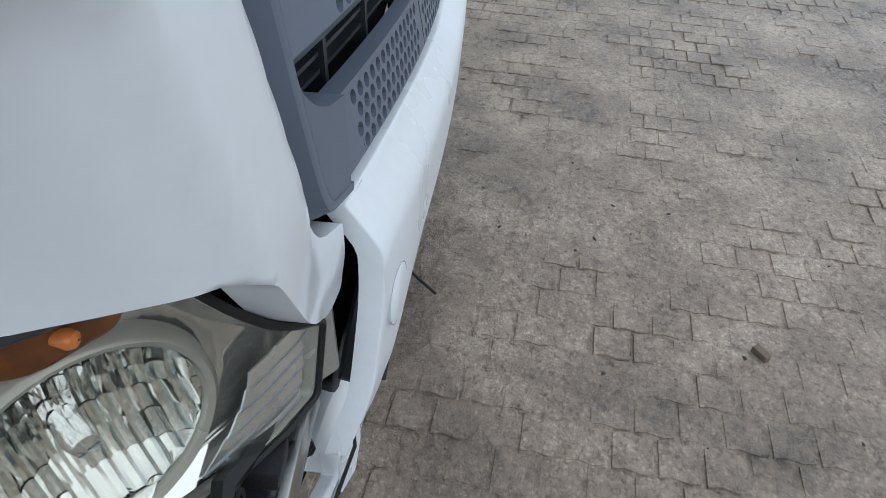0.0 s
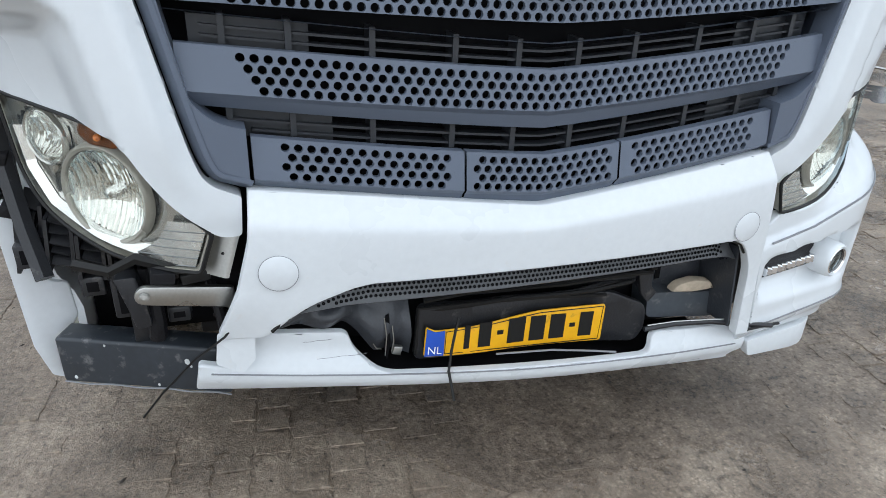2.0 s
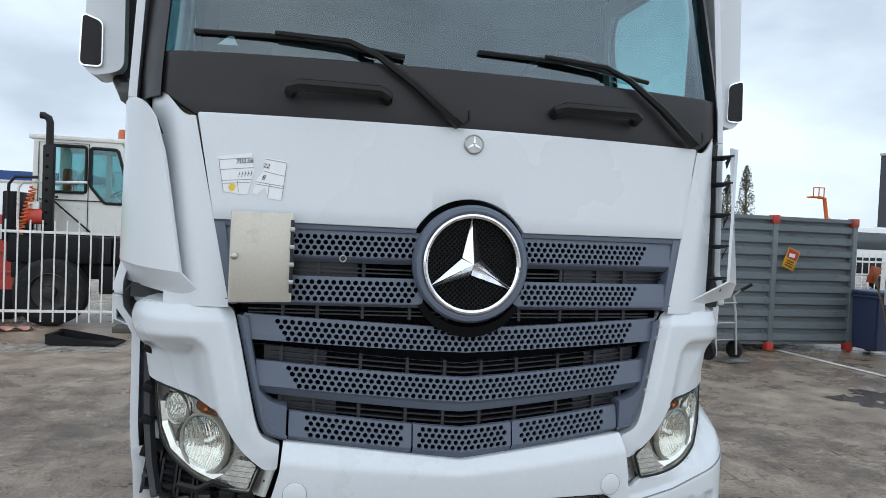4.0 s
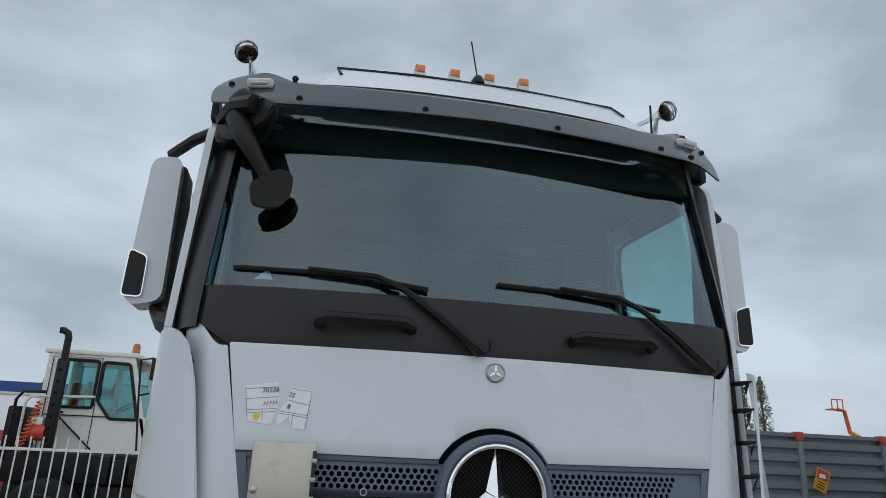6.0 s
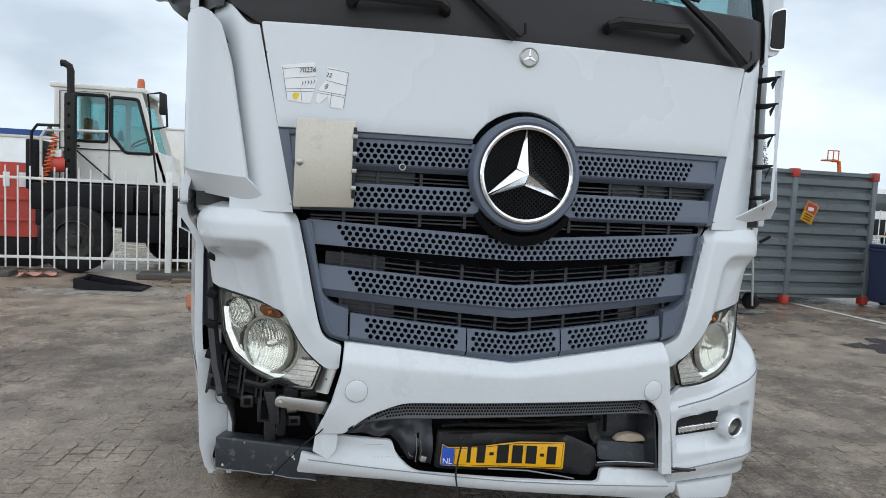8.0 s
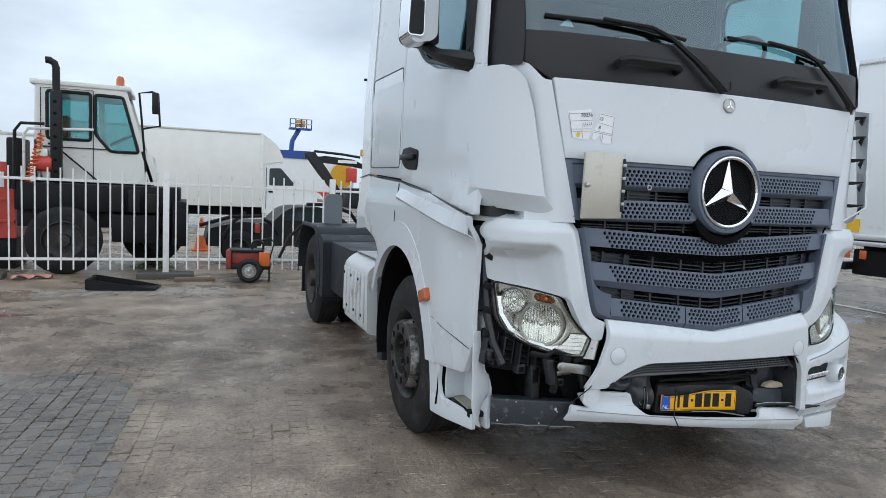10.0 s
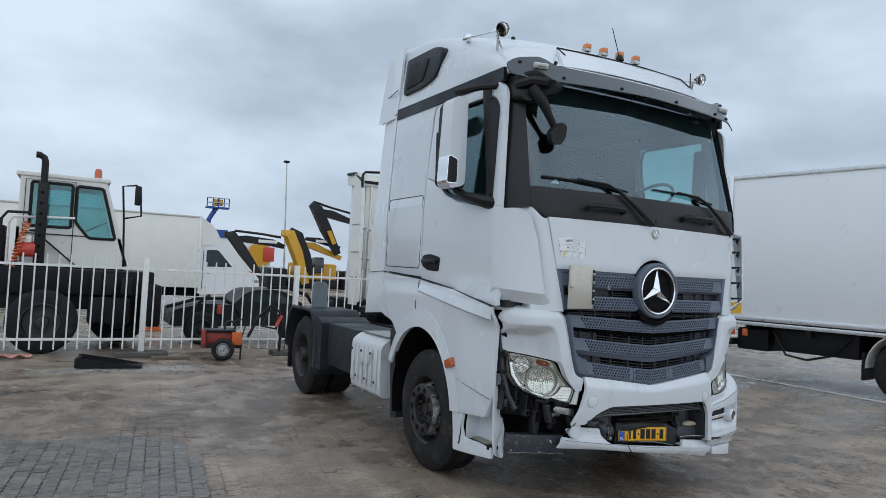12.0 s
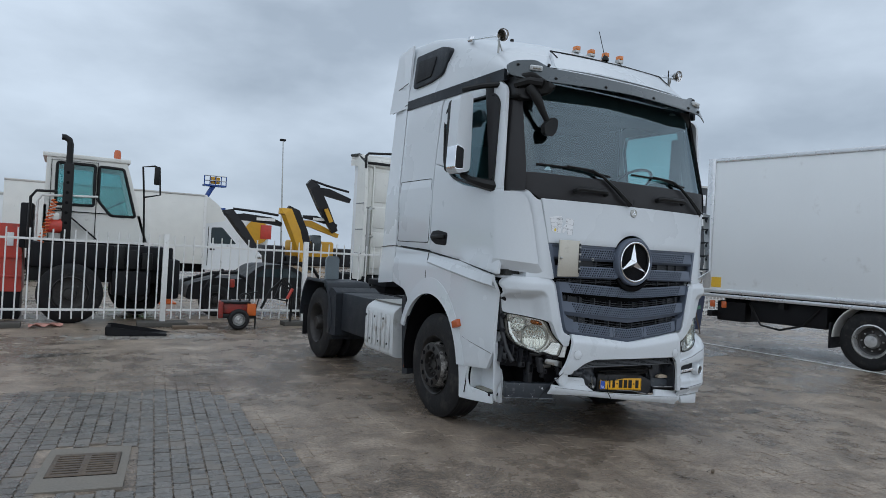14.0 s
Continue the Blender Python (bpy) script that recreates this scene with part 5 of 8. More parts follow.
corner_b = part("bumper_corner", plate(fillet(bc, 0.01), bc_place, 0.03, step=0.013, step2=0.013, edge=0.005), WHITE, truck, "white bumper corner with a fog lamp pocket", smooth=60)
yb = 0.085 * 1.03 ** 2 - 0.02
fog = part("fog_lamp", lathe([(0.056, 0.06), (0.055, 0.0), (0.052, -0.012), (0.047, -0.016), (0.042, -0.012), (0.04, 0.0)], 36), WHITE, corner_b, "round fog lamp in a white ring", m=pose(1.028, yb - 0.002, 0.6, 0, 0, 14))
part("fog_rim", lathe([(0.042, -0.009), (0.04, -0.012), (0.037, -0.009), (0.034, 0.008), (0.018, 0.022), (0.001, 0.026)], 32), material("fog_reflector", (0.16, 0.16, 0.16), 0.15, 0.9, vary=0.2), fog)
part("fog_ring", lathe([(0.043, -0.013), (0.04, -0.016), (0.037, -0.012)], 32), CHROME, fog)
fg = part("fog_lens", lathe([(0.038, -0.006), (0.025, -0.01), (0.001, -0.012)], 32), LENS, fog)
fg.visible_shadow = False
part("daytime_lamp", plate(fillet([(0.762, 0.582), (0.965, 0.594), (0.968, 0.618), (0.762, 0.608)], 0.006), lambda x, z: (x, bc_place(x, 0.6)[1] - 0.03 + 0.01 * math.sin(160 * x) ** 2, z), 0.03, step=0.008), CHROME, corner_b, "clear daytime running lamp strip", smooth=20)
part("lamp_slot", plate(fillet([(0.752, 0.565), (0.975, 0.575), (0.975, 0.665), (0.85, 0.648), (0.752, 0.63)], 0.01), lambda x, z: (x, bc_place(x, 0.6)[1] - 0.004, z), 0.003, step=0.05, edge=0), DARK, corner_b)
part("seam", rod([bc_place(x, lerp_at(x, [(0.7, 0.70), (0.9, 0.735), (1.1, 0.80), (1.25, 0.87)]) - 0.004) for x in [0.735 + 0.015 * i for i in range(35)]], 0.003, 4, cap=False), LINE_GREY, corner_b)
part("seam", rod([bc_place(x, 0.437 + 0.08 * (x - 0.79)) for x in [0.735 + 0.015 * i for i in range(31)]], 0.003, 4, cap=False), LINE_GREY, corner_b)
part("corner_lip", plate(fillet([(0.80, 0.29), (1.06, 0.262), (1.15, 0.3), (1.16, 0.35), (0.78, 0.352)], 0.012), lambda x, z: (x, fy(x, 1) + 0.01, z), 0.03, step=0.04), WHITE_WORN, truck)

# ---- cab sides ----
SX = 1.25
GAP_DUST = material("dusty_inner_plastic", (0.22, 0.205, 0.185), 0.7, vary=0.2)
GAP_PALE = material("pale_translucent_plastic", (0.6, 0.66, 0.63), 0.35, vary=0.06)


def side_x(y, z):
    x = SX
    x -= 0.35 * max(0.0, 0.4 - y) ** 1.6 if z > 1.4 else 0.0
    if z > 2.2:
        x -= 0.05 * (z - 2.2)
    if z < 1.55:
        x += 0.025 * smoothstep(1.62, 1.5, z) - 0.035 * smoothstep(1.45, 1.2, z) * smoothstep(0.7, 1.2, y) * 0
    x -= 0.07 * smoothstep(0.75, 0.3, y) * smoothstep(1.42, 1.3, z)
    if z < 1.0:
        x -= 0.06 * smoothstep(1.0, 0.3, z) * smoothstep(1.4, 0.5, y)
    return x


def on_side(s, out=0.0):
    return lambda y, z: (s * (side_x(y, z) + out), y, z)


def side_poly(p):
    return fillet(p, 0.01)


ARC = [(1.42 + 0.57 * math.cos(t), 0.6 + 0.61 * math.sin(t)) for t in [math.pi * (0.0 + 1.0 * i / 22) for i in range(23)]]
for s in (-1, 1):
    bk = (-s, 0, 0)
    dm = bmesh.new()
    for q in ([(0.285, 1.45, 0.02), (0.325, 2.18), (0.6, 2.19), (0.95, 2.25), (1.15, 2.32), (1.36, 2.45), (1.53, 2.5), (1.52, 1.62, 0.02), (0.95, 1.555)],
              [(0.326, 2.181), (0.375, 3.06, 0.06), (0.5, 3.15, 0.03), (0.55, 3.15), (0.55, 3.04), (0.445, 2.95, 0.04), (0.43, 2.181)],
              [(0.551, 3.04), (0.551, 3.15), (1.38, 3.17), (1.38, 3.06)],
              [(1.381, 3.06), (1.381, 3.17), (1.48, 3.12, 0.05), (1.53, 2.501), (1.36, 2.46), (1.42, 2.9)]):
        join(dm, plate(fillet(q, 0.002), on_side(s), 0.03, bk, step=0.08, step2=0.1, edge=0.002))
    door = part("door", dm, WHITE, truck, "white cab door")
    g = part("door_glass", plate(fillet([(0.42, 2.17), (0.43, 3.05), (1.43, 3.07), (1.43, 2.45), (1.15, 2.3), (0.6, 2.17)], 0.04), on_side(s, -0.018), 0.005, bk, step=0.2, edge=0), GLASS_SIDE, door)
    g.visible_shadow = False
    part("window_seal", rod([on_side(s, 0.0)(*p) for p in fillet([(0.44, 2.19), (0.452, 2.95), (0.55, 3.035), (1.375, 3.05), (1.41, 2.9), (1.35, 2.48), (1.15, 2.33), (0.6, 2.2)], 0.06)] + [on_side(s, 0.0)(0.445, 2.3)], 0.012, 6, cap=False), INK, door)
    hdl = part("handle_pocket", plate(fillet([(1.2, 1.68, 0.03), (1.18, 1.8, 0.03), (1.36, 1.83, 0.05), (1.5, 1.82, 0.06), (1.52, 1.74, 0.05), (1.42, 1.69, 0.05)], 0.03), on_side(s, 0.006), 0.02, bk, step=0.06, edge=0.006), DARK, door, "black door handle")
    part("grip", moved(box(-0.13, 0.13, -0.012, 0.012, -0.018, 0.018, 0.01), pose(s * 1.272, 1.345, 1.765, 4, 0, 90)), INK, hdl)
    part("side_panel", plate(fillet([(1.535, 1.63), (1.545, 2.4), (1.515, 3.1, 0.05), (1.42, 3.17, 0.02), (2.3, 3.2), (2.3, 1.67)], 0.005), on_side(s), 0.03, bk, step=0.1, step2=0.2, edge=0.003), WHITE, truck)
    part("storage_hatch", plate(fillet([(1.57, 1.71), (1.57, 2.345), (2.27, 2.35), (2.27, 1.72)], 0.03), on_side(s, 0.003), 0.02, bk, step=0.15, edge=0.004), WHITE, truck, "white storage hatch panel")
    hg = fillet([(1.563, 1.703), (1.563, 2.352), (2.277, 2.357), (2.277, 1.713)], 0.035)
    part("hatch_gap", rod([on_side(s, 0.0)(*p) for p in hg] + [on_side(s, 0.0)(*hg[0])], 0.0045, 4, cap=False), INK, truck)
    # fairing behind the cab
    def fair(u, v, s=s):
        z = 1.22 + (3.9 - 1.22) * v
        y = 2.315 + (2.82 - 0.12 * v - 2.315) * u
        return (s * (side_x(2.2, z) - 0.0 - 0.06 * u), y, z + (0.04 * (1 - v)) * (1 - u))
    part("side_fairing", sheet(fair, 5, 16, 0.025, bk), WHITE, truck)
    for z in (1.665, 3.23, 3.47):
        part("panel_gap", rod([(s * 1.252 if z < 2 else s * 1.202, 2.32, z), (s * 1.2 if z < 2 else s * 1.145, 2.8, z - 0.02)], 0.004, 4), INK, truck)
    # lower body with the wheel arch
    low = [(2.3, 1.65), (2.3, 1.27), (2.0, 1.2, 0.05), (1.9, 1.1, 0.03), *[(y, z, 0.0) for y, z in ARC if y < 1.9], (0.47, 0.62, 0.02), (0.37, 0.8, 0.02), (0.34, 1.445), (0.9, 1.545), (1.52, 1.605)]
    part("lower_side_panel", plate(fillet(low, 0.006), on_side(s, 0.006), 0.03, bk, step=0.06, step2=0.05, edge=0.004), WHITE, truck)
    def arch(u, v, s=s):
        t = math.pi * (0.12 + 0.88 * u)
        y, z = 1.42 + (0.56 + 0.1 * v) * math.cos(t), 0.6 + (0.6 + 0.16 * v * math.sin(t)) * math.sin(t)
        return (s * (side_x(y, z) + 0.022 - 0.012 * v), y, z)
    part("wheel_arch_trim", sheet(arch, 30, 2, 0.02, bk), WHITE, truck)
    def liner(u, v, s=s):
        t = math.pi * (-0.1 + 1.2 * u)
        return (s * (1.24 - 0.5 * v), 1.37 + 0.64 * math.cos(t), 0.56 + 0.64 * math.sin(t))
    # liner coloured near-black for the shade inside the arch
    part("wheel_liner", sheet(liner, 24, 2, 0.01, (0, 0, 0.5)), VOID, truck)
    part("belt_crease", rod([on_side(s, 0.008)(y, z) for y, z in ((0.34, 1.457), (0.6, 1.5), (0.95, 1.553), (1.3, 1.585), (1.53, 1.615), (1.9, 1.64), (2.3, 1.66))], 0.005, 5, cap=False), INK, truck)
    def facet(u, v, s=s):
        y = 0.345 + 1.155 * u
        top = 1.44 + 0.13 * u
        d = (0.0, 0.085 - 0.03 * u, 0.11 - 0.04 * u)[round(v * 2)]
        o = (0.002, 0.034 - 0.026 * u, 0.002)[round(v * 2)]
        return (s * (side_x(y, top - d) + 0.006 + o), y, top - d)
    part("body_facet", sheet(facet, 8, 2, 0.01, bk), WHITE, truck, smooth=15)
    part("panel_gap", rod([on_side(s, 0.007)(1.53, z) for z in (1.22, 1.4, 1.6)], 0.004, 4), INK, truck)
    part("side_marker", moved(box(-0.03, 0.03, -0.055, 0.055, -0.035, 0.035, 0.012), pose(s * (side_x(0.84, 0.97) + 0.012), 0.86, 0.97, -20)), ORANGE_BROWN, truck, "orange side marker lamp")
    # step box below
    sk = [(0.86, 0.62), (0.85, 0.3, 0.02), (0.42, 0.325, 0.02), (0.43, 0.405), (0.71, 0.425, 0.02), (0.735, 0.5, 0.03), (0.7, 0.62)]
    part("step_skirt", plate(fillet(sk, 0.008), on_side(s, 0.0), 0.02, bk, step=0.05, step2=0.05, edge=0.004), WHITE_WORN, truck, "chipped white entry step surround")
    part("step_tread", box(min(s * 1.17, s * 0.95), max(s * 1.17, s * 0.95), 0.44, 0.8, 0.385, 0.412, 0.006), DARK, truck, "black serrated step tread")
    part("step_mat", box(min(s * 1.15, s * 1.07), max(s * 1.15, s * 1.07), 0.5, 0.7, 0.412, 0.424), BEIGE, truck)
    part("step_back", plate(fillet([(0.4, 0.33), (0.86, 0.32), (0.86, 0.95), (0.4, 0.95)], 0.02), lambda y, z, s=s: (s * (1.085 + 0.06 * smoothstep(0.7, 0.84, y) + 0.05 * smoothstep(0.56, 0.68, z)), y, z), 0.02, bk, step=0.04, step2=0.05), WHITE_WORN, truck)
    part("panel_gap", rod([on_side(s, 0.006)(y, z) for y, z in ((0.77, 0.865), (0.66, 0.835), (0.55, 0.805), (0.4, 0.765))], 0.0025, 4), INK, truck)
    sw = [(1.02, 0.41), (1.195, 0.41), (1.2, 0.56), (1.21, 0.68), (1.02, 0.68)]
    part("step_side", plate(fillet(sw if s > 0 else mirrored(sw), 0.01), lambda x, z: (x, 0.712 - 0.05 * smoothstep(0.5, 0.7, z), z), 0.012, step=0.04, step2=0.04), WHITE_WORN, truck)
    fl = [(1.03, 0.33), (1.13, 0.33), (1.15, 0.6), (1.19, 0.94), (1.12, 0.98), (1.05, 0.62)]
    s > 0 and part("front_flange", plate(fillet(fl if s > 0 else mirrored(fl), 0.01), lambda x, z: (x, 0.43, z), 0.02, step=0.1), WHITE_WORN, truck)
    ga = [(1.1, 0.97), (1.2, 0.95), (1.215, 1.38), (1.16, 1.4)]
    part("gap_panel", plate(fillet(ga if s > 0 else mirrored(ga), 0.01), lambda x, z: (x, 0.42 if x < 0 else 0.44, z), 0.02, step=0.1), GREY if s < 0 else GAP_DUST, truck)
    if s > 0:
        part("gap_screen", plate(fillet([(1.1, 0.9), (1.19, 0.93), (1.21, 1.12), (1.17, 1.15), (1.115, 1.1)], 0.015), lambda x, z: (x, 0.42, z), 0.01, step=0.05), GAP_PALE, truck)
        part("gap_bridge", plate(fillet([(1.12, 1.245), (1.22, 1.26), (1.22, 1.29), (1.12, 1.28)], 0.005), lambda x, z: (x, 0.4, z), 0.02, step=0.05), WHITE, truck)
    part("door_trim", box(min(s * 1.17, s * 1.2), max(s * 1.17, s * 1.2), 0.3, 1.55, 1.5, 2.17), INTERIOR, truck)
    part("side_trim", box(min(s * 1.15, s * 1.18), max(s * 1.15, s * 1.18), 1.45, 2.26, 1.5, 3.17), INTERIOR, truck)

# ---- roof ----
ROOF = [(0.2, 3.285), (0.32, 3.36), (0.5, 3.53), (0.62, 3.605), (0.9, 3.7), (1.4, 3.81), (2.0, 3.93), (2.78, 3.99)]


def roof(u, v):
    y = 0.2 + 2.58 * v ** 1.15
    top = lerp_at(y, ROOF)
    w = 1.2 - 0.05 * smoothstep(0.8, 0.2, y)
    t = math.pi * u
    c, s_ = math.cos(t), math.sin(t)
    k = smoothstep(0.5, 1.8, y)
    x = w * math.copysign(abs(c) ** (0.5 - 0.36 * k), c)
    base = 3.19
    z = base + (top - base) * abs(s_) ** (0.62 - 0.44 * k)
    bow = 0.1 * (x / 1.2) ** 2 * (1 - smoothstep(0.3, 1.4, y)) * 1.6
    return (x * (1 - 0.06 * smoothstep(3.3, 3.8, z)), y + bow, z)


part("roof", sheet(roof, 48, 30, 0.0), WHITE, truck, "high white roof")
part("roof_rear", prism(fillet([(-1.18, 3.19), (1.18, 3.19), (1.12, 3.9), (-1.12, 3.9)], 0.12), 2.3, 2.6), WHITE, truck)
# front roof board with dark frame lines
fb = fillet([(-0.78, 3.265, 0.06), (-0.68, 3.49, 0.006), (0.735, 3.515, 0.006), (0.85, 3.26, 0.06)], 0.01)


def board(x, z):
    return (x, 0.185 + 0.09 * x * x + (z - 3.25) * 1.0, z)


hatch = part("roof_hatch", plate(fb, board, 0.03, (0, 0.7, -0.7), step=0.08, step2=0.06), WHITE, truck, "white front roof panel with dark edge")
part("hatch_edge", rod([board(x, z) for x, z in ((-0.665, 3.42), (-0.685, 3.495), (-0.3, 3.505), (0.2, 3.51), (0.738, 3.518), (0.765, 3.43))], 0.009, 6), INK, hatch)
for s in (-1, 1):
    def vent(y, z, s=s):
        return (s * (1.205 - 0.03 * smoothstep(3.35, 3.8, z)), y, z)
    vp = part("roof_vent", plate(fillet([(1.55, 3.42, 0.06), (1.42, 3.66, 0.08), (1.62, 3.72, 0.05), (2.2, 3.74, 0.05), (2.2, 3.38, 0.05), (1.8, 3.38, 0.1)], 0.05), vent, 0.1, (-s, 0, 0), step=0.1, edge=0.01), GUNMETAL, truck, "dark grey roof side grille")
    part("vent_inset", plate(fillet([(1.78, 3.44), (1.7, 3.64), (2.14, 3.67), (2.14, 3.43)], 0.04), lambda y, z, s=s: (s * (1.213 - 0.03 * smoothstep(3.35, 3.8, z)), y, z), 0.01, (-s, 0, 0), step=0.1), DARK, vp)
    def strip(u, v, s=s):
        y = 0.42 + 1.87 * u
        z = 3.13 + 0.03 * u + 0.1 * v
        return (s * 1.212, y, z)
    part("roof_strip", sheet(strip, 10, 1, 0.03, (-s, 0, 0)), GUNMETAL, truck)

# sun visor board across the top of the windscreen
vis = [(-1.21, 3.16, 0.03), (-1.05, 3.115, 0.04), (0, 3.145), (1.05, 3.115, 0.04), (1.21, 3.08, 0.03), (1.215, 3.2, 0.03), (1.15, 3.285, 0.05), (0.97, 3.31, 0.05), (0.86, 3.26, 0.05), (0, 3.255), (-0.86, 3.26, 0.05), (-0.97, 3.32, 0.05), (-1.15, 3.3, 0.05), (-1.215, 3.25, 0.03)]


def vis_place(x, z):
    a = abs(x)
    return (x, 0.15 + 0.085 * x * x + 0.25 * max(0, a - 0.98) ** 1.3 * 2.2 + (z - 3.2) * 0.5, z)


visor = part("sun_visor", plate(fillet(vis, 0.02), vis_place, 0.012, step=0.06, step2=0.05, edge=0.003), material("visor_grey", (0.06, 0.075, 0.083), 0.22, vary=0.1, coat=0.3), truck, "smoked dark grey sun visor")
for x, z in ((-1.13, 3.26), (-0.86, 3.285), (-0.83, 3.16), (-0.3, 3.165), (0.3, 3.165), (0.83, 3.16), (1.0, 3.28), (1.13, 3.24), (1.0, 3.15)):
    p = vis_place(x, z)
    part("fixing_screw", lathe([(0.014, 0.004), (0.014, -0.006), (0.01, -0.012), (0.001, -0.012)], 14), INK, visor, m=pose(p[0], p[1], p[2], 25))
for s in (-1, 1):
    p = vis_place(s * 1.0, 3.235)
    ml = part("marker_lamp", moved(box(-0.055, 0.055, -0.025, 0.02, -0.022, 0.022, 0.012, 3), pose(p[0], p[1] - 0.005, p[2], 20, 0, s * 14)), STEP_WHITE, visor, "white marker lamp")
    part("lamp_window", moved(box(-0.035, 0.035, -0.028, -0.02, -0.008, 0.008, 0.003), pose(p[0], p[1] - 0.005, p[2], 20, 0, s * 14)), STEEL, ml)

# horns, roof lamps, aerial
for s, z in ((-1, 3.6), (1, 3.625)):
    hn = part("air_horn", lathe([(0.06, -0.09), (0.057, -0.088), (0.04, -0.05), (0.022, 0.02), (0.014, 0.1), (0.012, 0.5), (0.032, 0.52), (0.035, 0.56), (0.001, 0.57)], 24), CHROME, truck, "chrome roof air horn", m=pose(s * 1.12, 0.68, z, 11, 0, s * 4))
    part("horn_throat", lathe([(0.056, -0.086), (0.036, -0.04), (0.02, 0.02), (0.001, 0.03)], 24), material("horn_inside", (0.3, 0.28, 0.25), 0.3, 1.0) if s < 0 else bpy.data.materials["horn_inside"], hn)
    part("horn_bracket", rod([(s * 1.11, 0.68, z - 0.01), (s * 1.1, 0.7, z - 0.15)], 0.01, 6), STEEL, hn, m=pose(s * 1.12, 0.68, z, 11, 0, s * 4).inverted())
    part("horn_bracket", rod([(s * 1.11, 0.7, z - 0.03), (s * 1.07, 0.68, z - 0.13)], 0.007, 6), STEEL, hn, m=pose(s * 1.12, 0.68, z, 11, 0, s * 4).inverted())
for i, x in enumerate((-0.268, -0.085, 0.1, 0.288)):
    al = part("roof_lamp", moved(box(-0.026, 0.026, -0.03, 0.03, 0.0, 0.04, 0.006), pose(x, 0.605, 3.612 + 0.004 * i)), AMBER, truck, "small amber roof marker lamp")
    part("lamp_base", box(x - 0.028, x + 0.028, 0.58, 0.64, 3.59, 3.615 + 0.004 * i, 0.003), STEEL, al)
ar = part("aerial", rod([(0.02, 0.53, 3.6), (0.0, 0.6, 3.85)], 0.004, 6), INK, truck)
part("aerial_base", lathe([(0.035, 0.0), (0.034, 0.02), (0.02, 0.045), (0.001, 0.05)], 16, "z"), INK, ar, m=pose(0.022, 0.52, 3.55))
part("aerial", rod([(1.07, 0.68, 3.5), (1.07, 0.68, 3.68)], 0.006, 6), INK, truck)
part("roof_knob", lathe([(0.02, 0.0), (0.018, 0.03), (0.001, 0.04)], 10, "z"), INK, truck, m=pose(-0.75, 1.0, 3.69))

# ---- mirrors ----
for s, o in ((-1, 0.0), (1, 0.075)):
    hs_ = [(1.345 + o, 2.345, 0.05), (1.35 + o, 3.03, 0.05), (1.48 + o, 3.02, 0.09), (1.505 + o, 2.36, 0.06), (1.47 + o, 2.315, 0.04)]
    mh = part("mirror_housing", prism(fillet(hs_ if s > 0 else mirrored(hs_), 0.05), 0.68, 0.84, "y", 0.03), WHITE, truck, "tall white mirror housing")
    bz_ = [(1.312 + o, 2.33, 0.03), (1.33 + o, 3.02, 0.05), (1.48 + o, 3.0, 0.06), (1.495 + o, 2.34, 0.05)]
    part("mirror_bezel", prism(fillet(bz_ if s > 0 else mirrored(bz_), 0.04), 0.75, 0.892, "y", 0.012), INK, mh, "black mirror surround")
    part("mirror_face", prism(fillet([(s * (1.335 + o), 2.36), (s * (1.345 + o), 2.98), (s * (1.47 + o), 2.98), (s * (1.48 + o), 2.36)], 0.03), 0.892, 0.896, "y"), CHROME, mh)
    kc_ = part("kerb_cap", prism(fillet([(s * (1.425 + o), 2.35), (s * (1.425 + o), 2.54), (s * (1.508 + o), 2.57), (s * (1.515 + o), 2.35)], 0.025), 0.665, 0.82, "y", 0.012), CHROME, mh, "chromed lower mirror corner")
    part("cap_window", prism(fillet([(s * (1.43 + o), 2.357), (s * (1.43 + o), 2.534), (s * (1.501 + o), 2.56), (s * (1.508 + o), 2.357)], 0.02), 0.66, 0.668, "y"), INK, kc_)
    part("mirror_arm", rod([(s * 1.18, 0.5, 3.11), (s * 1.3, 0.62, 3.1), (s * (1.42 + o), 0.76, 3.07)], 0.026, 8), INK, truck, "black mirror arm")
    part("mirror_arm", rod([(s * 1.2, 0.42, 2.2), (s * 1.27, 0.5, 2.22), (s * (1.34 + o), 0.68, 2.27), (s * (1.38 + o), 0.76, 2.32)], 0.05, 8, radii=[0.055, 0.05, 0.032, 0.028]), INK, truck, "black mirror arm")
    s < 0 and part("mirror_fin", prism(fillet([(0.86, 2.9), (0.92, 2.98), (1.2, 2.95, 0.03), (1.26, 2.9, 0.02), (1.22, 2.84, 0.02), (0.95, 2.83, 0.02)], 0.02), min(s * 1.27, s * 1.32), max(s * 1.27, s * 1.32), "x", 0.012), WHITE, truck, "white fin behind the mirror")
# front mirror on its arm
fm = [(-1.17, 2.98, 0.04), (-1.15, 3.17, 0.05), (-1.06, 3.19, 0.03), (-0.98, 3.12, 0.02), (-0.905, 3.07, 0.02), (-0.93, 3.0, 0.03), (-1.02, 2.96, 0.05), (-1.1, 2.95, 0.03)]
part("front_mirror", plate(fillet(fm, 0.03), lambda x, z: (x, 0.1 + 0.85 * (-0.92 - x) + 0.025 * math.sin(20 * (x + z)), z), 0.14, step=0.04, step2=0.05, edge=0.02), INK, truck, "black angular front proximity mirror")
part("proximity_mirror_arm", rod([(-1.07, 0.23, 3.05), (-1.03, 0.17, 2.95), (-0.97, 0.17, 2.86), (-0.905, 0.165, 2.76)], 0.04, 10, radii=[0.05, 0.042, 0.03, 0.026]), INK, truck)
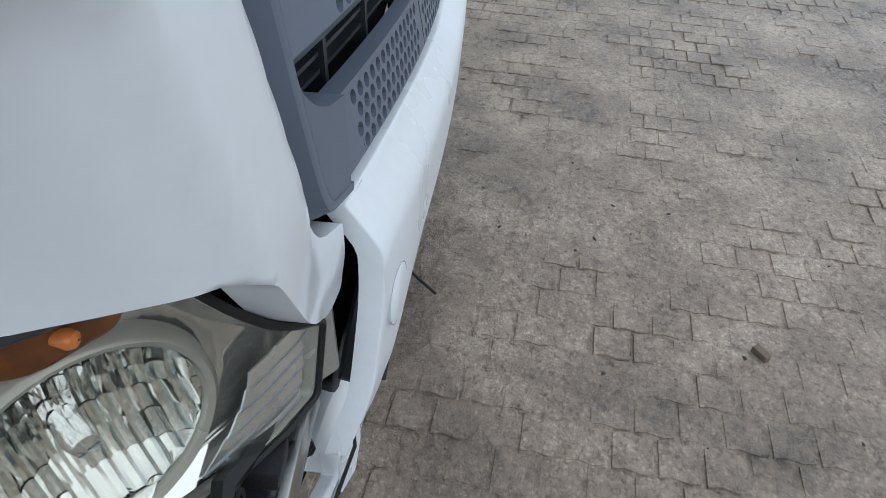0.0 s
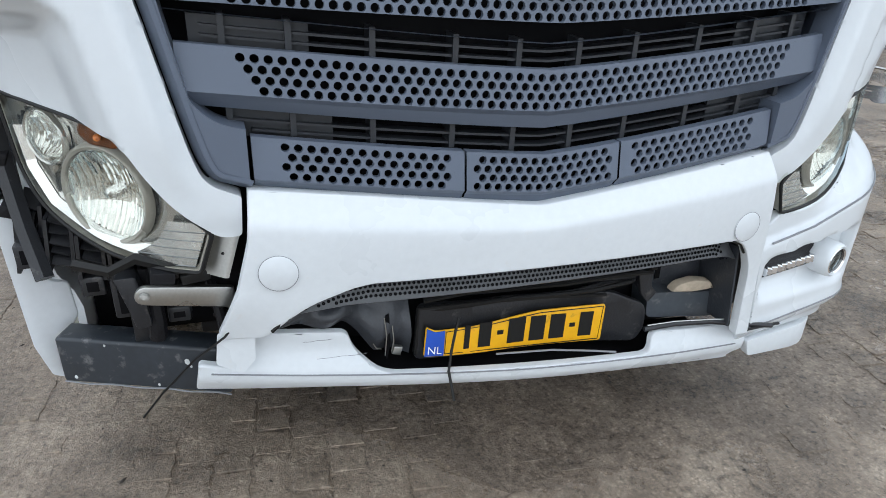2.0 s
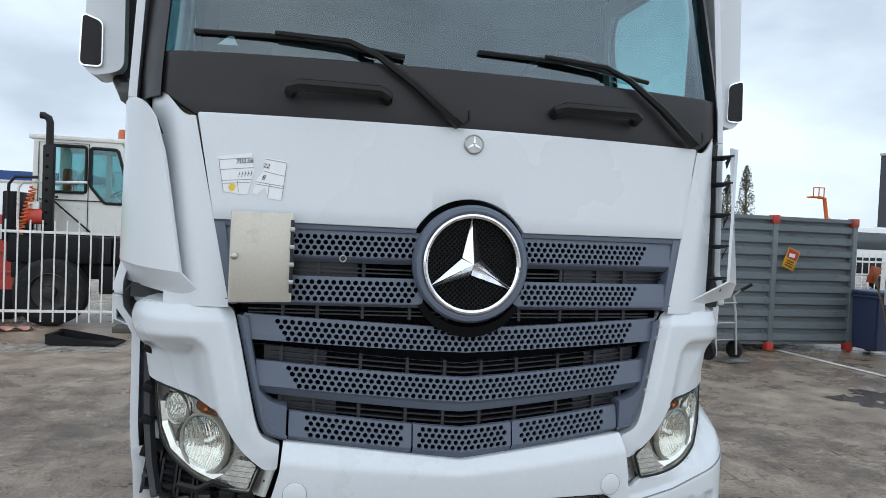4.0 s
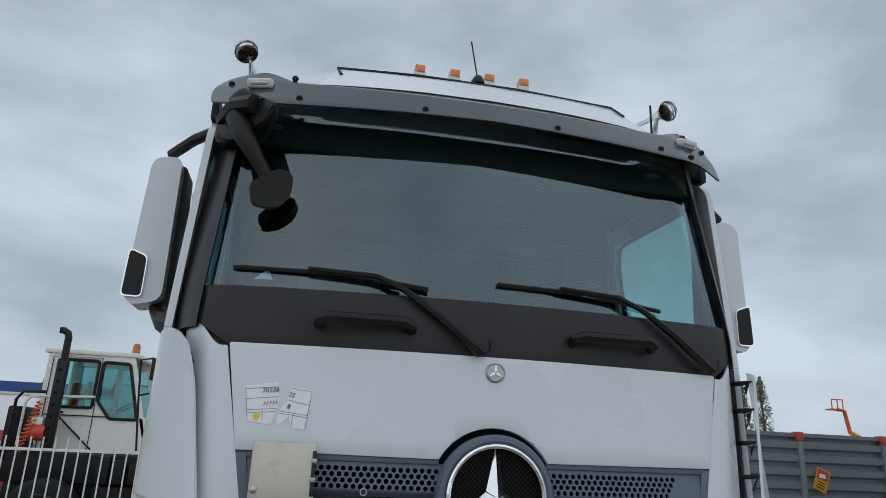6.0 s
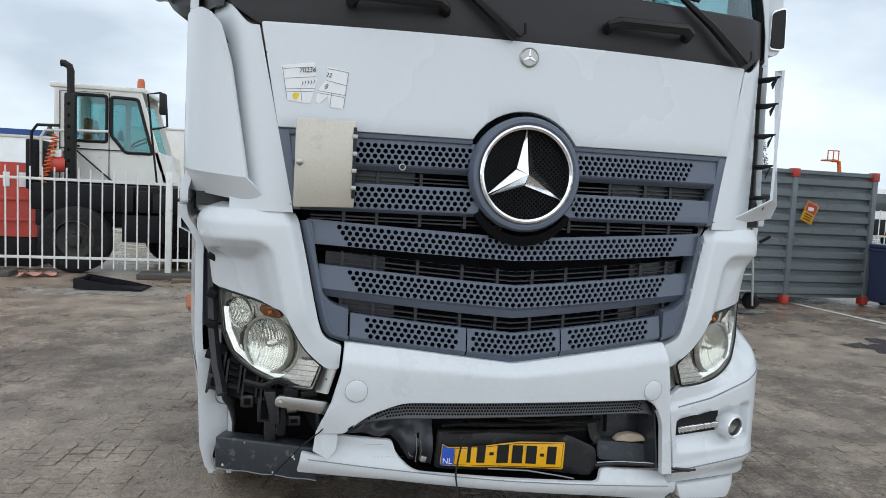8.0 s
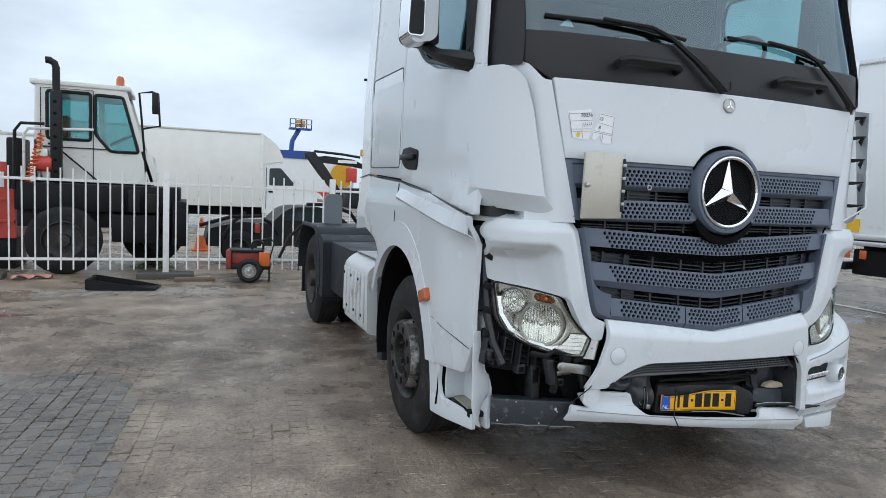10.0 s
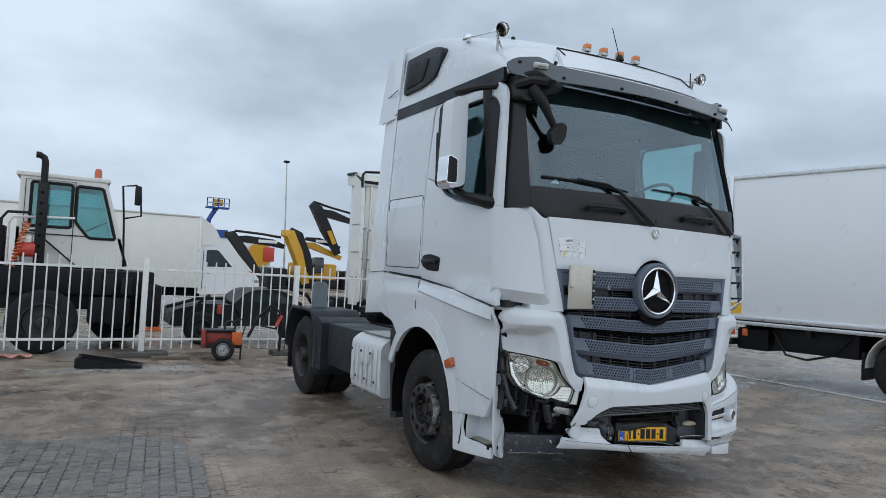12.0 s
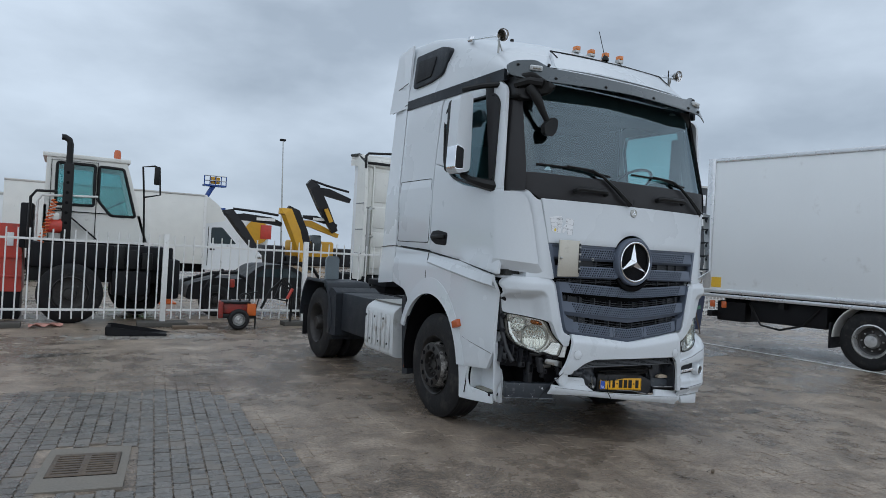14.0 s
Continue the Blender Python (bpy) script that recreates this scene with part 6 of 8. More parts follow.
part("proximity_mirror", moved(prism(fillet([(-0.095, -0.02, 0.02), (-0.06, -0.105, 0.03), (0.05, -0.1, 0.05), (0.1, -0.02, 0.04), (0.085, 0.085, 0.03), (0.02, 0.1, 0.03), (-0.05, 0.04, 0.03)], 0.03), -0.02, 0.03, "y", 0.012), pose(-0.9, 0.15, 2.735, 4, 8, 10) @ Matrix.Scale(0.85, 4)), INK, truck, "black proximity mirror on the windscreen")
part("front_mirror_arm", rod([(-1.14, 0.34, 3.08), (-1.08, 0.22, 3.1), (-1.0, 0.14, 3.08)], 0.04, 8), INK, truck)

# ---- wipers, grab handles ----
for x0, tipx, z in ((-0.1, -1.0, 2.15), (0.9, 0.02, 2.155)):
    def fw(x, z_, o=0.02):
        return (x, fy(x, z_) - o, z_)
    w = part("wiper", rod([fw(x0 + 0.04, z - 0.03, 0.03), fw(x0, z, 0.04), fw(x0 - 0.12, z + 0.1, 0.03), fw(x0 - 0.26, z + 0.2, 0.025), fw(x0 - 0.36, z + 0.245, 0.02), fw(x0 - 0.62, z + 0.26, 0.015)], 0.012, 6, radii=[0.02, 0.02, 0.017, 0.012, 0.01, 0.008]), INK, truck, "black windscreen wiper")
    part("wiper_blade", rod([fw(x0 - 0.16, z + 0.21, 0.0), fw(x0 - 0.5, z + 0.25, 0.0), fw(tipx, z + 0.255, -0.01)], 0.009, 6), INK, w)
    part("wiper_arm_link", rod([fw(x0 - 0.27, z + 0.21, 0.01), fw(x0 - 0.4, z + 0.24, 0.01), fw(x0 - 0.52, z + 0.25, 0.01)], 0.007, 5), INK, w)
    part("wiper_hook", rod([fw(x0 + 0.02, z - 0.005, 0.05), fw(x0 + 0.05, z - 0.03, 0.05), fw(x0 + 0.07, z - 0.015, 0.05), fw(x0 + 0.07, z + 0.02, 0.05)], 0.006, 5), INK, w)
for x in (-0.49, 0.49):
    z = 2.215
    gh = part("grab_handle", rod([(x + d, fy(x, z) - o, z - dz) for d, o, dz in ((-0.17, 0.0, 0.02), (-0.165, 0.04, 0.01), (-0.14, 0.055, 0), (0.14, 0.055, 0), (0.165, 0.04, 0.01), (0.17, 0.0, 0.02))], 0.022, 8), INK, truck, "black grab handle")

# ---- cab interior ----
part("cab_floor", box(-1.2, 1.2, 0.25, 2.28, 1.45, 1.5), INTERIOR, truck)
part("cab_back", box(-1.2, 1.2, 2.24, 2.3, 1.45, 3.2), INTERIOR, truck)
part("cab_ceiling", box(-1.16, 1.16, 0.45, 2.28, 3.17, 3.19), INTERIOR, truck)
part("dashboard", sheet(lambda u, v: (-1.1 + 2.2 * u, fy(-1.1 + 2.2 * u, 2.3) + 0.05 + 0.4 * v, 2.27 + 0.05 * math.sin(math.pi * v)), 20, 6, 0.25, (0, 0, -1)), BEIGE, truck, "beige dashboard top")
part("header_shelf", box(-1.08, 1.08, 0.36, 0.75, 3.0, 3.17, 0.03), INTERIOR, truck)
part("steering_wheel", moved(lathe([(0.21 + 0.014 * math.cos(t), 0.014 * math.sin(t)) for t in [2 * math.pi * i / 8 for i in range(9)]], 32, "z"), pose(0.55, 0.62, 2.42, -35)), INK, truck, "black steering wheel")
for x in (-0.55, 0.55):
    seat = part("seat", box(x - 0.25, x + 0.25, 1.0, 1.5, 1.7, 2.05, 0.06), INTERIOR, truck, "grey cab seat")
    part("backrest", moved(box(x - 0.25, x + 0.25, -0.07, 0.07, -0.1, 0.75, 0.06), Matrix.Translation((0, 1.5, 2.0))), INTERIOR, seat)
part("paper_triangle", plate([(-0.92, 2.365), (-0.85, 2.365), (-0.87, 2.41)], lambda x, z: (x, fy(x, z) + 0.03, z), 0.002, step=0.1, edge=0), PAPER, truck)
part("dash_sheet", moved(box(0.05, 0.42, 0.12, 0.22, 0, 0.004), pose(0, 0.1, 2.33, 0, 3, -6)), PAPER, truck)

# ---- hazard board, papers ----
adr = part("hazard_board", plate(fillet([(-0.842, 1.462), (-0.632, 1.468), (-0.632, 1.772), (-0.84, 1.772)], 0.006), lambda x, z: (x, -0.012 + 0.09 * (x + 0.63) ** 2 - 0.06 * (x + 0.63), z), 0.012, step=0.1, edge=0.003), material("bare_aluminium_board", (0.56, 0.53, 0.46), 0.42, 0.5, vary=0.08, scale=2, fine=120, dirt=(0.4, 0.37, 0.3), dirt_amount=0.05), truck, "plain folded aluminium hazard board")
part("hinge", box(-0.642, -0.63, -0.02, -0.006, 1.5, 1.75, 0.003), GUNMETAL, adr)
for k in range(4):
    part("hinge_pin", box(-0.645, -0.627, -0.023, -0.006, 1.53 + 0.06 * k, 1.545 + 0.06 * k, 0.002), STEEL, adr)
part("latch", moved(lathe([(0.012, 0.0), (0.012, -0.01), (0.006, -0.014), (0.001, -0.014)], 12), pose(-0.825, -0.0, 1.62)), STEEL, adr)
part("shackle", moved(lathe([(0.011 + 0.003 * math.cos(t), 0.003 * math.sin(t)) for t in [2 * math.pi * i / 6 for i in range(7)]], 14), pose(-0.46, fy(0.46, 1.6) - 0.012, 1.622)), STEEL, truck)


def on_hood(x, z):
    return (x, fy(x, z) - 0.0145, z)


def note_at(u, v):
    """Sheet coordinates of the torn note to the hood."""
    return (-0.896 + (u - 48) * 0.00054, 1.961 - (v - 66) * 0.00053)


def stroke(p, q, w, mat, parent, name="printed_line"):
    (x0, z0), (x1, z1) = note_at(*p), note_at(*q)
    d = Vector((x1 - x0, z1 - z0))
    n = Vector((-d.y, d.x)).normalized() * w / 2
    poly = [(x0 + n.x, z0 + n.y), (x0 - n.x, z0 - n.y), (x1 - n.x, z1 - n.y), (x1 + n.x, z1 + n.y)]
    return part(name, plate(poly, lambda x, z: (x, on_hood(x, z)[1] - 0.0008, z), 0.0004, step=0.1, edge=0), mat, parent)


def writing(body, u, v, size, turn, parent):
    cu = bpy.data.curves.new("writing", "FONT")
    cu.body, cu.size, cu.shear = body, size, 0.15
    tmp = bpy.data.objects.new("writing", cu)
    scene.collection.objects.link(tmp)
    bpy.context.view_layer.update()
    me = bpy.data.meshes.new_from_object(tmp.evaluated_get(bpy.context.evaluated_depsgraph_get()))
    bpy.data.objects.remove(tmp)
    me.name = "writing"
    me.materials.append(INK)
    x, z = note_at(u, v)
    ob = new("writing", me)
    ob.matrix_basis = pose(x, on_hood(x, z)[1] - 0.0025, z, 90, 0, math.degrees(math.atan(0.17 * x))) @ pose(0, 0, 0, -4, 0, turn)
    ob.parent = parent
    return ob


NOTES = (([(40, 72), (60, 66), (258, 36), (262, 90), (278, 150), (262, 212), (240, 308), (205, 312), (85, 296), (70, 190)],
          (((58, 90), (256, 68)), ((66, 155), (272, 132)), ((78, 225), (262, 210)), ((84, 244), (256, 230)), ((174, 222), (182, 298)), ((52, 80), (88, 294))), 6),
         ([(342, 62), (486, 84), (470, 210), (452, 338), (366, 330), (348, 256), (298, 312), (270, 300), (285, 220), (335, 150)],
          (((345, 72), (482, 92)), ((338, 152), (470, 180)), ((285, 224), (462, 246)), ((286, 238), (458, 260)), ((374, 232), (366, 322)), ((480, 92), (454, 328))), -9))
for outline, lines, turn in NOTES:
    pp = part("paper_label", plate([note_at(*p) for p in outline][::-1], on_hood, 0.002, step=0.02, step2=0.02, edge=0), PAPER, truck, "torn white paper label with printed lines")
    for p, q in lines:
        stroke(p, q, 0.0019, LINE_GREY, pp)
    if turn > 0:
        writing("70236", 160, 112, 0.024, turn, pp)
        for k in range(5):
            stroke((180 + 19 * k, 198 - 3 * k), (186 + 19 * k, 165 - 3 * k), 0.0016, INK, pp, "dark_bar")
            stroke((180 + 19 * k, 182 - 3 * k), (191 + 19 * k, 180 - 3 * k), 0.0014, INK, pp, "dark_bar")
        sx, sz = note_at(145, 268)
        part("yellow_spot", moved(lathe([(0.013, 0.0), (0.001, -0.0005)], 14), pose(sx, on_hood(sx, sz)[1] - 0.0012, sz)), YELLOW_MARK, pp)
    else:
        writing("22", 330, 126, 0.022, turn, pp)
        writing("8", 324, 206, 0.024, turn, pp)


# ---- wheels, chassis, rear ----
def wheel(at, r, w, outside, rim_mat, name="wheel", parent=None, label="", deep=0.06, convex=False):
    s = outside
    t = lathe([(r * 0.57, -w / 2), (r * 0.72, -w / 2 - 0.01), (r * 0.93, -w / 2 + 0.005), (r, -w / 2 + 0.035), (r, w / 2 - 0.035), (r * 0.93, w / 2 - 0.005), (r * 0.72, w / 2 + 0.01), (r * 0.57, w / 2)], 48, "x")
    wh = part(name, t, RUBBER, parent, label or "dusty black tyre on a steel rim", m=pose(*at))
    for q in (-0.3, -0.1, 0.1, 0.3):
        part("tread_groove", lathe([(r + 0.001, w * q - 0.006), (r + 0.0012, w * q + 0.006)], 40, "x"), INK, wh)
    o = s * w / 2
    if convex:
        part("rim", lathe([(r * 0.57, o), (r * 0.565, o + s * 0.01), (r * 0.54, o), (r * 0.51, o - s * 0.05), (r * 0.47, o - s * 0.1), (r * 0.46, o - s * 0.1)], 36, "x"), rim_mat, wh)
        part("disc_side", lathe([(r * 0.465, o - s * 0.1), (r * 0.45, o - s * 0.05), (r * 0.43, o + s * 0.025), (r * 0.415, o + s * 0.04)], 36, "x"), RIM_CHIPPED, wh, "black rim paint chipped to pale metal")
        part("wheel_disc", lathe([(r * 0.415, o + s * 0.04), (r * 0.4, o + s * 0.045), (r * 0.27, o + s * 0.045), (r * 0.255, o + s * 0.038), (r * 0.24, o - s * 0.02), (r * 0.1, o - s * 0.02), (r * 0.09, o + s * 0.005), (0.001, o + s * 0.005)], 36, "x"), rim_mat, wh)
        for k in range(10):
            a = 2 * math.pi * k / 10
            # holes and slots are flat black discs, their inner shade as colour
            part("rim_hole", moved(lathe([(0.024, 0.0), (0.001, 0.0005 * s)], 14, "x"), pose(o + s * 0.0465, r * 0.338 * math.cos(a), r * 0.338 * math.sin(a))), VOID, wh)
            part("side_slot", moved(lathe([(0.026, 0.0), (0.001, 0.0005 * s)], 12, "x"), pose(o - s * 0.035, r * 0.451 * math.cos(a), r * 0.451 * math.sin(a)) @ Matrix.Rotation(a, 4, "X") @ Matrix.Rotation(math.radians(-90 * s), 4, "Z")), VOID, wh)
            part("wheel_nut", moved(lathe([(0.013, 0.0), (0.013, s * 0.03), (0.009, s * 0.038), (0.001, s * 0.038)], 6, "x"), pose(o - s * 0.021, r * 0.175 * math.cos(a), r * 0.175 * math.sin(a))), rim_mat, wh, smooth=0)
        return wh
    part("rim", lathe([(r * 0.57, o), (r * 0.565, o + s * 0.01), (r * 0.54, o), (r * 0.5, o - s * 0.05), (r * 0.46, o - s * deep - s * 0.03), (r * 0.38, o - s * deep), (r * 0.2, o - s * deep + s * 0.03), (r * 0.19, o - s * 0.0), (r * 0.17, o + s * 0.02), (0.001, o + s * 0.02)], 36, "x"), rim_mat, wh)
    for k in range(10):
        a = 2 * math.pi * k / 10
        nut = lathe([(0.016, 0.0), (0.016, s * 0.035), (0.011, s * 0.045), (0.001, s * 0.045)], 6, "x")
        part("wheel_nut", moved(nut, pose(o - s * deep + s * 0.005, r * 0.31 * math.cos(a), r * 0.31 * math.sin(a))), rim_mat, wh, smooth=0)
        # flat black disc in place of each hole's shaded inside
        hole = lathe([(0.03, 0.0), (0.001, 0.0005 * s)], 12, "x")
        part("rim_hole", moved(hole, pose(o - s * deep + s * 0.004 - s * 0.012, r * 0.43 * math.cos(a + 0.3), r * 0.43 * math.sin(a + 0.3))), VOID, wh)
    return wh


for s in (-1, 1):
    wheel((s * 1.06, 1.37, 0.505), 0.505, 0.31, s, RIM, parent=truck, convex=True)
    wheel((s * 1.06, 4.95, 0.505), 0.505, 0.27, s, RIM, parent=truck, deep=0.14)
    wheel((s * 0.74, 4.95, 0.505), 0.505, 0.27, s, RIM, parent=truck, deep=0.14)
    bk = (-s, 0, 0)
    def fender(u, v, s=s):
        t = math.pi * (-0.04 + 1.02 * u)
        r = 0.6
        y, z = 4.95 - r * 1.08 * math.cos(t), 0.5 + 0.62 * min(1.0, 1.18 * abs(math.sin(t)) ** 0.8) * (1 if math.sin(t) > 0 else -1)
        return (s * (1.25 - 0.66 * v), y, z)
    f = part("rear_fender", sheet(fender, 28, 4, 0.02, (0, 0, -1)), GUNMETAL, truck, "dark grey plastic rear mudguard")
    part("fender_skirt", prism(fillet([(4.42, 0.42), (4.42, 0.98), (4.3, 1.06), (4.12, 1.0), (4.1, 0.42)], 0.03), min(s * 1.235, s * 0.6), max(s * 1.235, s * 0.6), "x", 0.012), GUNMETAL, f)
    part("fender_flange", sheet(lambda u, v, s=s: (s * (1.252 - 0.01 * v), 4.95 - (0.6 + 0.05 * v) * 1.08 * math.cos(math.pi * u), 0.5 + (0.62 + 0.02 * v) * min(1.0, 1.18 * math.sin(math.pi * u) ** 0.8)), 28, 1, 0.012, bk), GUNMETAL, f)
    part("mud_flap", box(min(s * 1.2, s * 0.62), max(s * 1.2, s * 0.62), 5.58, 5.6, 0.25, 0.75, 0.004), DARK, f)
    # tank with ribbed cover
    tk = part("side_tank_cover", prism(fillet([(s * 1.24, 0.42, 0.06), (s * 1.25, 0.92, 0.05), (s * 1.15, 1.0, 0.06), (s * 0.7, 1.0), (s * 0.7, 0.42)], 0.03), 2.28, 3.05, "y", 0.012), STEP_WHITE, truck, "silver-white ribbed side tank cover")
    for k in range(6):
        y = 2.36 + 0.12 * k
        part("cover_rib", box(min(s * 1.246, s * 1.262), max(s * 1.246, s * 1.262), y, y + 0.07, 0.5, 0.88, 0.006), STEP_WHITE, tk)
        part("cover_screw", lathe([(0.014, 0.0), (0.012, s * 0.008), (0.001, s * 0.008)], 8, "x"), INK, tk, m=pose(s * 1.262, y + 0.035, 0.83 if k % 2 else 0.56))
    part("tread_plate", box(min(s * 1.16, s * 0.75), max(s * 1.16, s * 0.75), 2.33, 3.0, 1.0, 1.012), STEEL, tk)
    part("battery_box", box(min(s * 1.16, s * 0.62), max(s * 1.16, s * 0.62), 3.1, 4.08, 0.5, 1.0, 0.015), GUNMETAL, truck, "dark grey chassis box")
    part("mud_flap", prism(fillet([(1.98, 0.3), (2.1, 0.28), (2.2, 1.1), (2.1, 1.15)], 0.02), min(s * 1.2, s * 0.8), max(s * 1.2, s * 0.8), "x", 0.006), GUNMETAL, truck)
    part("flap_reflector", box(s * 1.2 - 0.012, s * 1.2 + 0.012, 2.0, 2.05, 0.36, 0.44, 0.004), ORANGE_BROWN, truck)
    part("chassis_rail", box(min(s * 0.37, s * 0.45), max(s * 0.37, s * 0.45), 0.6, 5.9, 0.72, 0.98), DARK, truck)
part("front_axle", rod([(-1.0, 1.37, 0.5), (1.0, 1.37, 0.5)], 0.07, 8), DARK, truck)
part("rear_axle", rod([(-1.0, 4.95, 0.5), (1.0, 4.95, 0.5)], 0.12, 10), DARK, truck)
part("engine_block", box(-0.5, 0.5, 0.6, 2.3, 0.55, 1.4, 0.05), DARK, truck)
# near-black block fills the underside with shade colour
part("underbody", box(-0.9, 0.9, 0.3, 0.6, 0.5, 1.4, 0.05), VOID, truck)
# added unseen board that blocks light to darken the ground below
part("undertray", box(-0.8, 0.8, 0.5, 2.3, 0.36, 0.4, 0.01), DARK, truck)
part("cab_underside", box(-1.15, 1.15, 0.5, 2.25, 1.3, 1.44), DARK, truck)
part("fifth_wheel", prism(fillet([(-0.45, 4.3), (0.45, 4.3), (0.45, 4.9), (0.2, 5.2), (0.1, 5.35), (-0.1, 5.35), (-0.2, 5.2), (-0.45, 4.9)], 0.05), 1.08, 1.16, "z", 0.01), DARK, truck, "greasy black fifth-wheel coupling")
part("fifth_wheel_stand", box(-0.4, 0.4, 4.4, 4.9, 0.95, 1.08, 0.02), DARK, truck)
part("catwalk", box(-0.6, 0.6, 2.5, 3.6, 0.98, 1.02), DARK, truck)
part("rear_lamp_board", prism(fillet([(-1.016, 0.98), (-1.016, 1.47), (-0.806, 1.47), (-0.806, 0.98)], 0.07), 5.2, 5.24, "y", 0.01), material("pale_grey_panel", (0.22, 0.26, 0.28), 0.5), truck, "pale grey round-topped upright panel")
part("cross_member", box(-0.45, 0.45, 5.8, 5.9, 0.72, 0.98), DARK, truck)

# ---- fence along the yard ----
def fence_panel(x0, x1, y, label="white steel bar fence panel"):
    f = thing("fence", label, "fence", "yard fence panels")
    for z in (0.29, 1.48):
        part("rail", box(x0, x1, y - 0.02, y + 0.02, z - 0.02, z + 0.02, 0.004), FENCE_WHITE, f)
    n = int((x1 - x0) / 0.163)
    for i in range(n):
        x = x0 + (x1 - x0) * (i + 0.5) / n
        part("bar", rod([(x, y - 0.028, 0.13), (x, y - 0.028, 1.66)], 0.0125, 6), FENCE_WHITE, f)
    return f


for x0 in (-10.6, -8.03, -5.43, -2.83, -0.2, 2.43):
    fence_panel(x0 + 0.06, x0 + 2.56, 8.72)
    p = thing("fence_post", "square white steel fence post", "fence post", "yard fence posts", at=(x0, 8.72, 0))
    part("post", box(-0.045, 0.045, -0.045, 0.045, 0.06, 1.68, 0.005), FENCE_WHITE, p)
    part("foot_plate", box(-0.1, 0.1, -0.1, 0.1, 0.05, 0.065), FENCE_WHITE, p)
    fb_ = tagged(part("fence_block", box(x0 - 0.42, x0 + 0.42, 8.5, 8.85, 0.0, 0.09, 0.012), material("worn_block", (0.09, 0.085, 0.075), 0.8, vary=0.3, bump=0.4) if x0 < -10 else bpy.data.materials["worn_block"]), "dark worn block under a fence post", "fence block", "fence blocks")

# ---- box lorry standing beside ----
lorry = thing("box_lorry", "white box-body lorry with silver edge rails", "lorry", at=(6.95, 4.85, 0), rz=-81)
# local x runs along the body away from its rear end, y across away from the viewer
BOXW = material("lorry_box_white", (0.84, 0.87, 0.88), 0.4, vary=0.03, scale=1.0, dirt=(0.66, 0.67, 0.66), dirt_amount=0.03, dirt_scale=2)
RAIL = material("bright_aluminium_rail", (0.7, 0.71, 0.72), 0.3, 0.75, vary=0.08, scale=2)
part("box_body", box(0.06, 7.2, 0.02, 2.5, 1.18, 3.76, 0.01), BOXW, lorry)
part("top_rail", box(0.0, 7.25, 0.0, 2.52, 3.74, 3.82, 0.01), RAIL, lorry)
part("bottom_rail", box(0.0, 7.25, -0.01, 2.52, 1.11, 1.19, 0.01), RAIL, lorry)
part("rail_groove", box(0.02, 7.24, 0.004, 2.5, 1.085, 1.115), INK, lorry)
part("lower_rail", box(0.0, 7.25, -0.012, 2.52, 1.02, 1.09, 0.01), RAIL, lorry)
part("corner_rail", box(-0.02, 0.14, -0.008, 2.53, 1.02, 3.82, 0.01), RAIL, lorry)
part("yellow_tag", box(0.16, 0.36, 0.008, 0.02, 1.22, 1.42), material("yellow_sheet", (0.75, 0.45, 0.03), 0.5), lorry)
part("underframe", box(0.1, 7.2, 0.7, 1.8, 0.72, 1.02), DARK, lorry)
part("side_box", box(0.9, 2.3, 0.2, 0.9, 0.6, 1.0, 0.02), DARK, lorry)
part("tail_lift", box(0.15, 0.75, 0.3, 2.2, 0.55, 0.95, 0.03), DARK, lorry)
part("air_tank", rod([(2.5, 0.45, 0.72), (2.5, 1.6, 0.72)], 0.14, 12), INK, lorry)
part("cross_member", box(1.5, 1.6, 0.05, 2.4, 0.9, 1.02), INK, lorry)
part("light_bar", box(0.05, 0.16, 0.1, 2.4, 0.62, 0.74, 0.01), DARK, lorry)
part("hanging_hose", rod([(0.9, 0.15, 0.95), (1.15, 0.12, 0.55), (1.5, 0.14, 0.5), (1.9, 0.15, 0.62), (2.2, 0.15, 0.95)], 0.02, 6), INK, lorry)
for i in range(2):
    part("rear_reflector", box(0.16 + 0.24 * i, 0.26 + 0.24 * i, 0.0, 0.03, 0.82, 0.95, 0.01), ORANGE_BROWN, lorry)
for x in (3.05,):
    for yy, o in ((0.2, -1), (2.3, 1)):
        w = lathe([(0.29, -0.15), (0.4, -0.16), (0.48, -0.13), (0.5, -0.1), (0.5, 0.1), (0.48, 0.13), (0.4, 0.16), (0.29, 0.15)], 40)
        wh = part("wheel", w, RUBBER, lorry, m=pose(x, yy, 0.5))
        part("rim", lathe([(0.29, o * 0.15), (0.27, o * 0.16), (0.245, o * 0.12), (0.235, o * 0.04)], 36), RIM_SILVER, wh)
        part("wheel_disc", lathe([(0.237, o * 0.04), (0.2, o * 0.02), (0.12, o * 0.05)], 36), RIM, wh)
        part("hub", lathe([(0.125, o * 0.05), (0.1, o * 0.14), (0.001, o * 0.15)], 24), RIM_SILVER, wh)
        for k in range(8):
            a = 2 * math.pi * k / 8
            part("wheel_nut", moved(lathe([(0.014, o * 0.03), (0.014, o * 0.07), (0.001, o * 0.07)], 6), pose(0.165 * math.cos(a), 0, 0.165 * math.sin(a))), RIM_SILVER, wh, smooth=0)
    part("mudguard", sheet(lambda u, v, x=x: (x - 0.6 * math.cos(math.pi * u), 0.02 + 0.5 * v, 0.5 + 0.6 * math.sin(math.pi * u)), 20, 1, 0.02, (0, 0, 1)), FENCE_WHITE, lorry)
    part("mud_flap", box(x - 0.66, x - 0.62, 0.05, 0.5, 0.3, 0.75), DARK, lorry)

